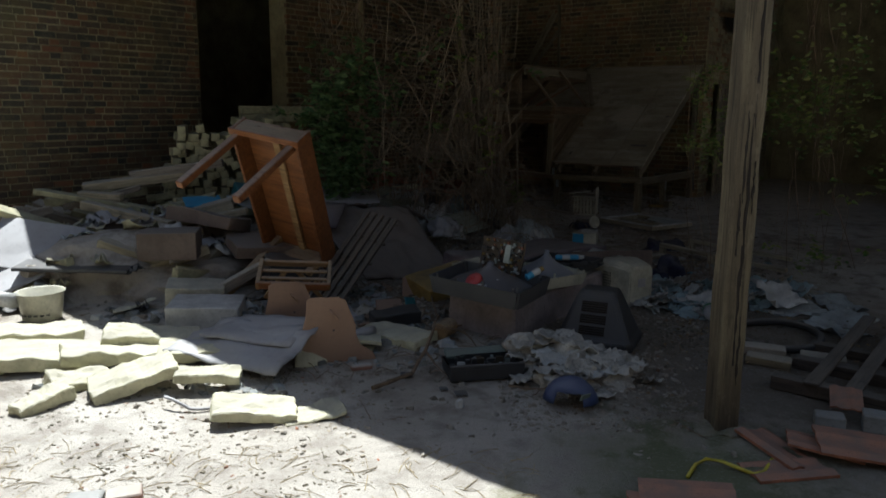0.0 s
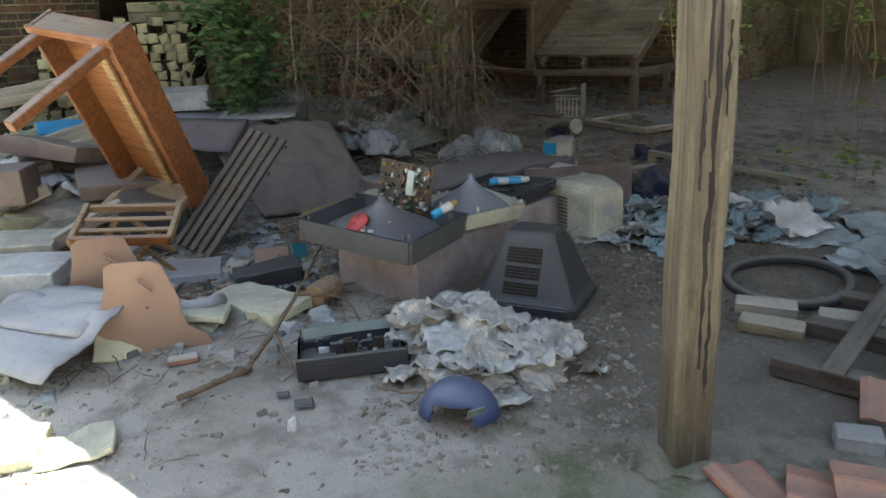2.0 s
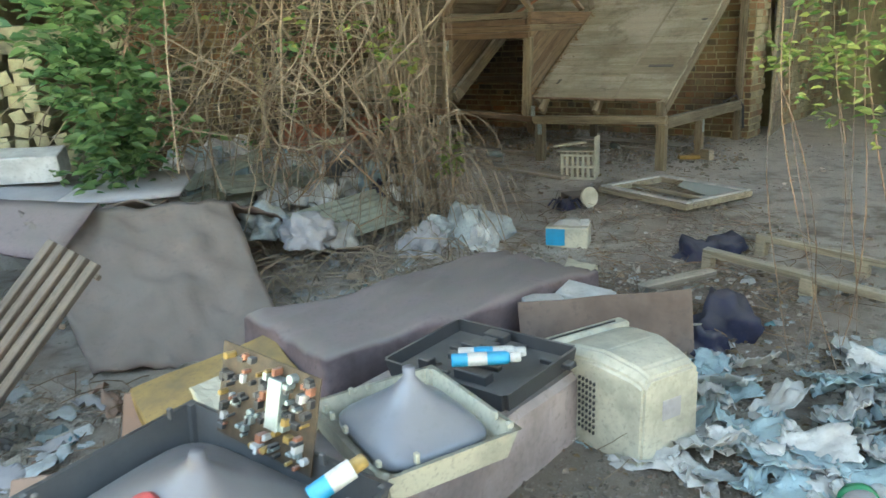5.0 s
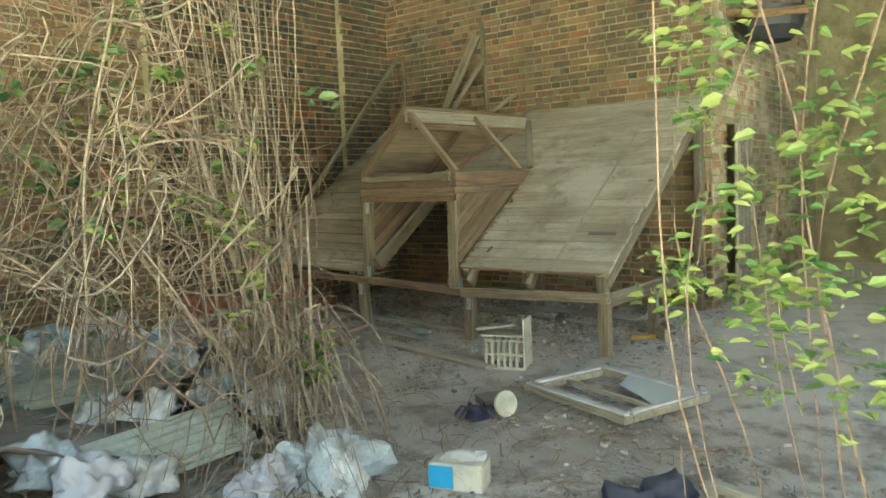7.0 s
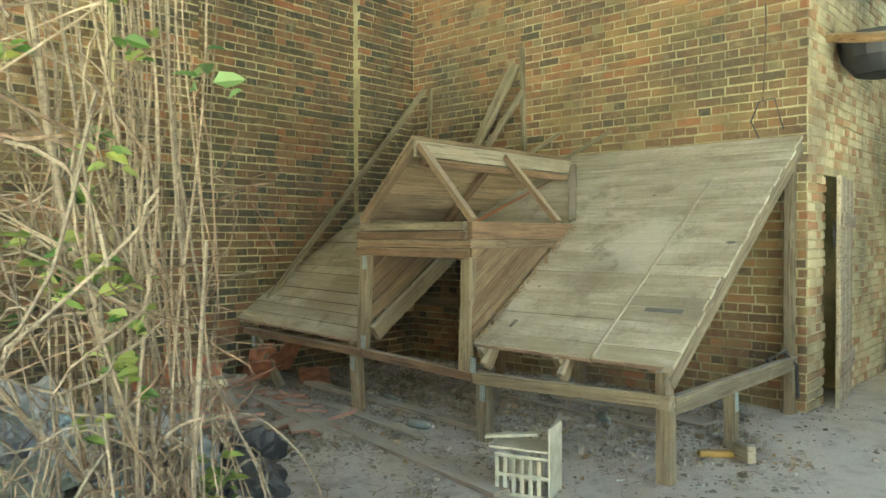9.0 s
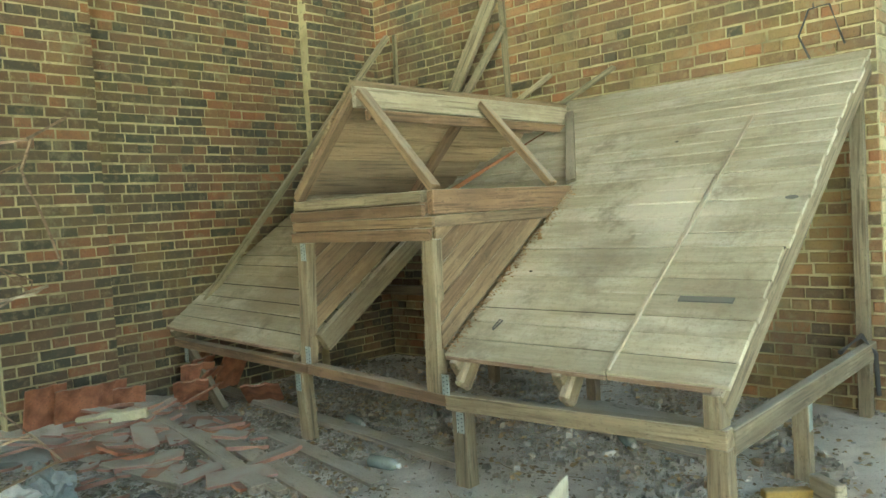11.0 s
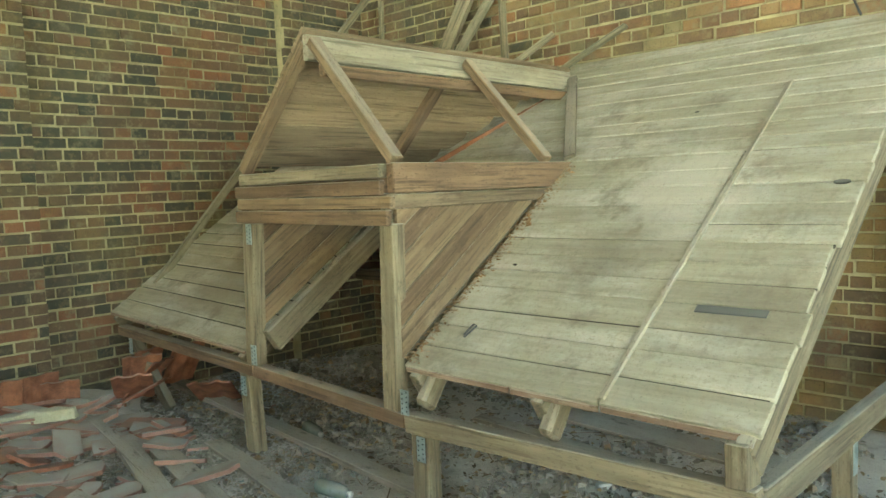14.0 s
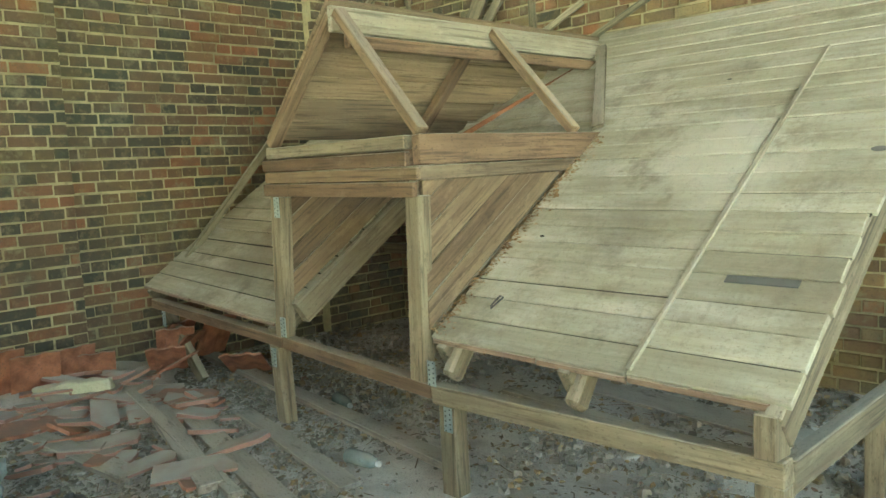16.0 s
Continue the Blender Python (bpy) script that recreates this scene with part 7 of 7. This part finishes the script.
def plank_door():
    t = thing("plank_door", B @ pose(COR_U + 0.01, 3.29, 0.06, 0, 0, -82), "grey plank door standing ajar", "door", kind="structure")
    for k in range(6):
        part("plank", box((0.005 + k * 0.13, -0.02, 0), (0.13 + k * 0.13, 0.015, 1.85), 0.004), GREY_WOOD if k % 2 else DARK_WOOD, t)
    for z in (0.3, 1.45):
        part("ledge", box((0.0, 0.016, z), (0.78, 0.04, z + 0.12), 0.004), DARK_WOOD, t)
    part("latch", box((0.68, -0.05, 1.38), (0.77, -0.02, 1.44), 0.004), BLACK, t)
    part("latch", box((0.72, -0.045, 1.3), (0.74, -0.021, 1.5), 0.004), BLACK, t)
    return t


plank_door()
tub = thing("hanging_hopper", B @ pose(COR_U + 0.32, 2.95, 2.72), "dark metal hopper hanging below roof timbers", "hopper")
part("pan", lathe([(0.2, 0), (0.3, 0.12), (0.34, 0.3), (0.32, 0.3), (0.27, 0.1)], 18), BLACK, tub)
part("handle", tube([(-0.4, -0.3, 0.30), (0.0, -0.38, 0.22), (0.42, -0.3, 0.20)], 0.04, 10), PALE_WOOD, tub, "pale wooden pole")
part("strap", tube([(0.3, 0, 0.28), (0.3, 0.0, 1.5)], 0.012, 6), BLACK, tub)
for k in range(4):
    leaning("roof_joist", (4.2 + 0.1 * k, 2.5 + 0.6 * k, 3.35 + 0.1 * k), (6.6, 2.2 + 0.9 * k, 3.75), 0.07, 0.12, DARK_WOOD, "dark roof joist with broken boards")


tagged(part("steel_strip", box((-0.118, -0.018, 0), (0.118, 0.018, 0.006), 0.002), SLATE, None, "", B @ pose(3.93, 0.37, slope_z(0.37) + 0.006, math.degrees(math.atan(SLOPE)), 0, 0)), "galvanised strip lying on the boarded slope", "metal strip")
tagged(part("knot_hole", lathe([(0.03, 0), (0.03, 0.002)], 12), BLACK, None, "", B @ pose(4.09, 0.973, slope_z(0.973) + 0.003, math.degrees(math.atan(SLOPE)), 0, 0) @ Matrix.Diagonal((1, 0.5, 1, 1))), "dark knot hole in a board", "knot hole")
tagged(part("bent_wire", tube([B @ Vector((2.955, 0.15, slope_z(0.15) + 0.01)), B @ Vector((2.965, 0.20, slope_z(0.20) + 0.012)), B @ Vector((2.985, 0.195, slope_z(0.195) + 0.012)), B @ Vector((2.965, 0.14, slope_z(0.14) + 0.01))], 0.004, 5), BLACK), "bent rusty wire on the boards", "wire")
scatter_rr = random.Random(21)
bm = bmesh.new()
for k in range(700):
    v = scatter_rr.uniform(0, 1.15)
    u = 2.765 + abs(scatter_rr.gauss(0, 0.035))
    s = scatter_rr.uniform(0.004, 0.018)
    p = B @ Vector((u, v, slope_z(v) + 0.002))
    q = [bm.verts.new(p + Vector((scatter_rr.uniform(-s, s), scatter_rr.uniform(-s, s), scatter_rr.uniform(0, s)))) for _ in range(4)]
    for a, b, c in ((0, 1, 2), (0, 2, 3), (0, 3, 1), (1, 3, 2)):
        bm.faces.new((q[a], q[b], q[c]))
tagged(part("straw_crumbs", bm, PALE_WOOD), "straw crumbs along the dormer cheek", "debris", kind="stuff")


# ---- dead climber ----
def stem_path(a, b, sag, wob, n, rr, curl=2.3):
    a, b = Vector(a), Vector(b)
    off = Vector((rr.uniform(0, 50), rr.uniform(0, 50), 0))
    out = []
    for k in range(n + 1):
        f = k / n
        p = a.lerp(b, f) + Vector((0, 0, sag * 4 * f * (1 - f)))
        p += noise.noise_vector(Vector((f * curl, 0, 0)) + off) * wob * math.sin(math.pi * min(1, f * 1.1 + 0.1))
        out.append(p)
    return out


def dead_climber():
    t = thing("dead_climber", pose(0.5, 8.75, ground(0.5, 8.75)), "tangled thicket of dead straw-brown climber stems", "climber")
    inv = t.matrix_basis.inverted()
    rr = random.Random(14)
    loc = lambda pts: [inv @ p for p in pts]
    g = 0.03
    # upright canes
    for k in range(34):
        a = (0.5 + rr.gauss(0, 0.10), 8.75 + rr.gauss(0, 0.13), g)
        b = (a[0] + rr.gauss(-0.12, 0.16), a[1] + rr.gauss(-0.1, 0.2), rr.uniform(2.6, 4.2))
        part("cane", tube(loc(stem_path(a, b, 0, 0.16, 16, rr)), rr.uniform(0.004, 0.010), 5, taper=0.5), STEM, t)
    # leaning trunk limbs
    for a, b, r in (((0.5, 8.75, g), (-0.6, 8.4, 2.0), 0.016), ((0.52, 8.8, g), (0.0, 8.5, 3.0), 0.018), ((0.55, 8.7, g), (-1.0, 8.0, 1.5), 0.010), ((-0.5, 8.3, 0.1), (0.2, 8.1, 2.9), 0.010), ((-0.8, 8.5, 0.1), (-0.6, 8.0, 3.0), 0.010)):
        part("limb", tube(loc(stem_path(a, b, 0.1, 0.12, 14, rr)), r, 7, taper=0.5), STEM, t)
    tang = bmesh.new()
    for k in range(105):
        # arching and hanging tangle to the left of the canes
        x, y = rr.uniform(-1.5, 0.6), rr.uniform(7.9, 9.2)
        z = rr.uniform(0.7, 3.4)
        kind = rr.random()
        if kind < 0.5:
            b = (min(0.7, x + rr.gauss(0, 0.35)), min(9.2, y + rr.gauss(0, 0.3)), rr.uniform(0.12, 0.8))
            tube(loc(stem_path((x, y, z), b, rr.uniform(-0.1, 0.3), 0.7, 22, rr, 3.4)), rr.uniform(0.003, 0.008), 4, tang, 0.6)
        else:
            b = (min(0.7, x + rr.gauss(0, 0.8)), min(9.2, y + rr.gauss(0, 0.4)), max(0.15, z + rr.gauss(-0.2, 0.6)))
            tube(loc(stem_path((x, y, z), b, rr.uniform(-0.3, 0.45), 0.85, 22, rr, 3.6)), rr.uniform(0.003, 0.008), 4, tang, 0.6)
    for k in range(34):
        # long arching stems thrown over to the side
        a = (rr.uniform(-0.2, 0.6), rr.uniform(8.2, 9.0), rr.uniform(0.5, 2.6))
        b = (a[0] - rr.uniform(0.6, 1.9), a[1] - rr.uniform(-0.2, 0.7), rr.uniform(0.1, 1.2))
        tube(loc(stem_path(a, b, rr.uniform(0.25, 0.9), 0.35, 20, rr, 2.0)), rr.uniform(0.004, 0.009), 4, tang, 0.5)
    part("tangle", tang, [STEM], t, "thin tangled stems")["kind"] = "stuff"
    brown = bmesh.new()
    for k in range(60):
        x, y = rr.uniform(-1.1, 0.7), rr.uniform(8.0, 9.3)
        z = rr.uniform(0.3, 2.6)
        b = (min(0.8, x + rr.gauss(0, 0.3)), min(9.25, y + rr.gauss(0, 0.3)), max(0.08, z + rr.gauss(-0.4, 0.6)))
        tube(loc(stem_path((x, y, z), b, rr.uniform(-0.3, 0.3), 0.6, 18, rr, 5.5)), rr.uniform(0.003, 0.007), 4, brown, 0.5)
    part("old_tangle", brown, [BROWN_STEM], t, "darker rotting stems")["kind"] = "stuff"
    foot = bmesh.new()
    for k in range(75):
        a = (0.55 + rr.gauss(0, 0.15), 8.6 + rr.gauss(0, 0.2), rr.uniform(0.2, 0.9))
        b = (a[0] + rr.uniform(-0.4, 0.6), a[1] + rr.uniform(-0.7, 0.1), rr.uniform(0.04, 0.25))
        tube(loc(stem_path(a, b, rr.uniform(0.1, 0.35), 0.12, 10, rr)), rr.uniform(0.003, 0.006), 4, foot, 0.6)
    part("trailing_stem", foot, [STEM], t, "stems arching to the floor")["kind"] = "stuff"
    part("spike", tube(loc([Vector((0.80, 8.42, 0.05)), Vector((0.79, 8.44, 0.7)), Vector((0.77, 8.6, 1.42))]), 0.012, 6, taper=0.6), STEM, t, "bare pale stick")
    return t


dead_climber()


def leaf_into(bm, p, size, rr, droop=0.4):
    """One pointed leaf, folded along its midrib."""
    a = rr.uniform(0, 6.28)
    d = Vector((math.cos(a), math.sin(a), rr.uniform(-droop, 0.35))).normalized()
    s = d.cross(Vector((0, 0, 1))).normalized()
    n = s.cross(d)
    roll = rr.uniform(-1.2, 1.2)
    s, n = s * math.cos(roll) + n * math.sin(roll), n * math.cos(roll) - s * math.sin(roll)
    w = size * rr.uniform(0.2, 0.32)
    c0, c1, c2 = bm.verts.new(p), bm.verts.new(p + d * size * 0.5 - n * size * 0.04), bm.verts.new(p + d * size - n * size * 0.12)
    l1, l2 = bm.verts.new(p + d * size * 0.28 + s * w + n * size * 0.08), bm.verts.new(p + d * size * 0.68 + s * w * 0.72 + n * size * 0.03)
    r1, r2 = bm.verts.new(p + d * size * 0.28 - s * w + n * size * 0.08), bm.verts.new(p + d * size * 0.68 - s * w * 0.72 + n * size * 0.03)
    for f in ((c0, l1, c1), (l1, l2, c1), (l2, c2, c1), (c0, c1, r1), (r1, c1, r2), (r2, c1, c2)):
        bm.faces.new(f)


def leafy_climber(base, top, stems, leaf_at, label, seed, leaf=LEAF, size=(0.05, 0.10)):
    rr = random.Random(seed)
    t = thing("leafy_climber", pose(*base), label, "climber")
    inv = t.matrix_basis.inverted()
    for k in range(stems):
        b = Vector(top) + Vector((rr.gauss(0, 0.28), rr.gauss(0, 0.25), rr.uniform(-0.2, 0.5)))
        a = Vector(base) + Vector((rr.gauss(0, 0.18), rr.gauss(0, 0.2), rr.choice((0.0, 0.0, 0.6, 0.9))))
        part("stem", tube([inv @ p for p in stem_path(a, b, 0.0, 0.30, 18, rr)], rr.uniform(0.0015, 0.004), 5, taper=0.8), BROWN_STEM, t)
    bm = bmesh.new()
    for (x, y, z, sx, sz, n) in leaf_at:
        for c in range(max(1, n // 7)):
            hub = Vector((x + rr.gauss(0, sx), y + rr.gauss(0, sx), z + rr.gauss(0, sz)))
            for k in range(7):
                leaf_into(bm, inv @ (hub + Vector((rr.gauss(0, 0.03), rr.gauss(0, 0.03), rr.gauss(0, 0.03)))), rr.uniform(*size), rr)
    part("leaves", bm, leaf, t, "fresh green and yellow leaves")
    return t


leafy_climber((2.22, 6.34, ground(2.2, 6.3)), (2.17, 6.41, 2.9), 9,
              [(2.03, 6.34, 1.21, 0.04, 0.04, 70), (2.20, 6.29, 1.19, 0.09, 0.06, 140), (2.16, 6.29, 1.45, 0.08, 0.08, 84), (2.14, 6.37, 1.73, 0.08, 0.10, 98), (2.29, 6.21, 1.81, 0.11, 0.12, 112), (2.27, 6.17, 1.33, 0.08, 0.10, 63), (1.93, 6.41, 2.01, 0.06, 0.05, 28), (2.27, 6.25, 1.01, 0.08, 0.07, 63), (2.41, 6.13, 1.85, 0.10, 0.16, 60)],
              "hanging climber with bright green and yellow leaves", 41, size=(0.026, 0.052))
leafy_climber((3.5, 7.0, ground(3.5, 7)), (3.4, 7.0, 3.1), 24,
              [(3.2, 6.8, 1.6, 0.24, 0.28, 560), (3.9, 6.6, 1.6, 0.35, 0.35, 500), (3.1, 7.2, 1.5, 0.2, 0.25, 84), (3.9, 6.8, 0.8, 0.3, 0.3, 90), (3.4, 6.6, 0.2, 0.2, 0.06, 56), (4.4, 6.0, 1.8, 0.4, 0.6, 260)],
              "straggling green climber with bare hanging stems", 42, size=(0.04, 0.08))
leafy_climber((4.3, 5.2, ground(4.3, 5.2)), (4.2, 5.4, 3.0), 20,
              [(4.2, 5.3, 2.1, 0.35, 0.5, 420), (4.0, 5.6, 1.4, 0.3, 0.4, 160), (4.6, 4.8, 1.5, 0.4, 0.6, 300)],
              "green climber on the open side of the shed", 43)
leafy_climber((-1.15, 7.85, 0.3), (-1.1, 8.0, 2.3), 12,
              [(-1.22, 7.8, 1.30, 0.16, 0.22, 800), (-1.10, 7.85, 0.95, 0.14, 0.16, 600), (-1.0, 7.9, 1.7, 0.2, 0.22, 600), (-1.12, 7.75, 0.70, 0.10, 0.08, 210), (-0.3, 8.4, 1.9, 0.3, 0.25, 90), (-0.5, 8.5, 1.5, 0.4, 0.3, 80)],
              "dark green ivy bush over the rubbish heap", 44, IVY, (0.06, 0.11))
leafy_climber((0.7, 8.6, ground(0.7, 8.6)), (0.55, 8.7, 1.6), 5,
              [(0.78, 8.55, 0.55, 0.06, 0.07, 70), (0.5, 8.6, 0.95, 0.07, 0.1, 42), (0.35, 8.5, 1.3, 0.1, 0.1, 42), (-0.2, 8.4, 1.6, 0.25, 0.2, 60), (0.1, 8.5, 2.1, 0.25, 0.2, 60)],
              "green shoots among dead canes", 45, LEAF, (0.05, 0.10))


def fallen_leaves(n, x0, x1, y0, y1, size, mat, label, seed, keep=None):
    """Curled dead leaves lying about: too many to count."""
    rr = random.Random(seed)
    bm = bmesh.new()
    for _ in range(n):
        x, y = rr.uniform(x0, x1), rr.uniform(y0, y1)
        if keep is None or keep(x, y):
            leaf_into(bm, Vector((x, y, ground(x, y) + relief(x, y) + rr.uniform(0.004, 0.02))), rr.uniform(*size), rr, 0.1)
    return tagged(part("dead_leaves", bm, mat), label, "dead leaves", kind="stuff")


DRY_LEAF = leaf_material("dry_leaf", (0.12, 0.085, 0.05), (0.36, 0.27, 0.13))
patchy = lambda x, y: noise.noise(Vector((x * 1.7, y * 1.7, 8))) > -0.05
fallen_leaves(2200, -1.5, 1.6, 10.4, 13.4, (0.015, 0.045), DRY_LEAF, "curled brown dead leaves among broken tiles", 61, patchy)
fallen_leaves(2200, -0.8, 3.6, 10.8, 14.0, (0.015, 0.045), DRY_LEAF, "brown dead leaves drifted inside the hen house", 62, under)
fallen_leaves(1500, 0.8, 3.2, 4.4, 7.6, (0.012, 0.035), DRY_LEAF, "dead leaves on dark soil", 63, patchy)
fallen_leaves(700, -0.6, 3.0, 7.0, 10.4, (0.012, 0.04), DRY_LEAF, "dead leaves on trodden earth", 64, patchy)


# ---- brickwork, piece by piece ----
COURSE, BL, BD, JOINT = 0.0722, 0.222, 0.111, 0.013


def brick_mesh(w, h, mat, seed):
    """Front half of a brick, proud of the mortar, corners worn."""
    rr = random.Random(seed)
    bm = bmesh.new()
    f = 0.004
    back_ring = [bm.verts.new(p) for p in ((0, 0.03, 0), (w, 0.03, 0), (w, 0.03, h), (0, 0.03, h))]
    mid = [bm.verts.new((p.co.x, -0.004, p.co.z)) for p in back_ring]
    front = [bm.verts.new((x + rr.uniform(-0.002, 0.005), -0.012 + rr.uniform(-0.003, 0.003), z + rr.uniform(-0.005, 0.004))) for x, z in ((f, f), (w - f, f), (w - f, h - f), (f, h - f))]
    for a, b in ((back_ring, mid), (mid, front)):
        for k in range(4):
            bm.faces.new((a[k], a[(k + 1) % 4], b[(k + 1) % 4], b[k]))
    bm.faces.new(front)
    return mesh_of(bm, "brick", mat)


def courses(u0, u1, z0, z1):
    """English bond: header rows between stretcher rows; yields x, z, width."""
    j, z = 0, z0
    while z < z1:
        head = j % 2
        n = BD if head else BL
        u = u0 - (0 if head else BD * 0.5 * (j % 4 == 2)) - (n * 0.25 if head else 0)
        while u < u1:
            a, b = max(u, u0), min(u + n - JOINT, u1)
            if b - a > 0.03:
                yield a, z, b - a
            u += n
        z += COURSE
        j += 1


def lay(wall, m, u0, u1, z0, z1, mat, near, skip=None, seed=0):
    """Bricks on one face of a wall; m carries (along, depth, up) to the building. The nearest are parts, the rest one joined mesh."""
    rr = random.Random(seed)
    h = COURSE - JOINT
    sizes = {}
    rest_v, rest_f = [], []
    count = 0
    for a, z, w in courses(u0, u1, z0, z1):
        if skip and skip(a + w / 2, z):
            continue
        wig = Matrix.Translation((a + rr.uniform(-0.004, 0.004), rr.uniform(-0.004, 0.004), z + rr.uniform(-0.004, 0.004)))
        key = round(w, 2)
        if key not in sizes:
            sizes[key] = [brick_mesh(key, h, mat, seed * 10 + k + int(key * 1000)) for k in range(7)]
        me = rr.choice(sizes[key])
        if count < 300 and near(a, z):
            ob = new("brick", me)
            ob.parent = wall
            ob.matrix_basis = m @ wig
            count += 1
        else:
            mm = m @ wig
            base = len(rest_v)
            rest_v += [mm @ v.co for v in me.vertices]
            rest_f += [[base + i for i in p.vertices] for p in me.polygons]
    if rest_v:
        me = bpy.data.meshes.new("brickwork")
        me.from_pydata([tuple(v) for v in rest_v], [], rest_f)
        me.materials.append(mat)
        ob = new("brickwork", me)
        ob.parent = wall
        tagged(ob, kind="stuff")


# along the side wall: x runs with v, depth points into the wall (-u)
SIDE = Matrix(((0, -1, 0, WALL_U), (1, 0, 0, 0), (0, 0, 1, 0), (0, 0, 0, 1)))
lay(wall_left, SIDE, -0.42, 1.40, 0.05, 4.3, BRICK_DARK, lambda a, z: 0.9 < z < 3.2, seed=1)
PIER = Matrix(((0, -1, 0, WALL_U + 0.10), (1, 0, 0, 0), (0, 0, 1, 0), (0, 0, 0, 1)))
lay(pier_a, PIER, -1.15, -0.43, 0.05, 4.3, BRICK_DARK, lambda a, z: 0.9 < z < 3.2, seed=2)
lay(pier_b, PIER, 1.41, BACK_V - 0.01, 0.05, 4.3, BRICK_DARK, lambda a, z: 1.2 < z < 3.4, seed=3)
lay(wall_left, SIDE, -2.6, -1.16, 0.05, 4.3, BRICK_WARM, lambda a, z: False, seed=6)
BACKF = Matrix(((1, 0, 0, 0), (0, 1, 0, BACK_V), (0, 0, 1, 0), (0, 0, 0, 1)))
lay(wall_back, BACKF, 0.04, COR_U - 0.02, 0.05, 4.6, BRICK_WARM, lambda a, z: a > 1.2 and 2.15 < z < 3.5, seed=4)
DOORF = Matrix(((0, -1, 0, COR_U - 0.02), (1, 0, 0, 0), (0, 0, 1, 0), (0, 0, 0, 1)))
lay(wall_door, DOORF, BACK_V + 0.02, 6.0, 0.05, 4.3, BRICK_CREAM, lambda a, z: a < 4.5 and 1.0 < z < 3.0, lambda a, z: 2.58 < a < 3.32 and z < 1.93, seed=5)
lay(wall_far, SIDE, -7.5, -4.04, 0.05, 3.2, BRICK_DARK, lambda a, z: a > -5.6 and 0.9 < z < 1.9, seed=7)
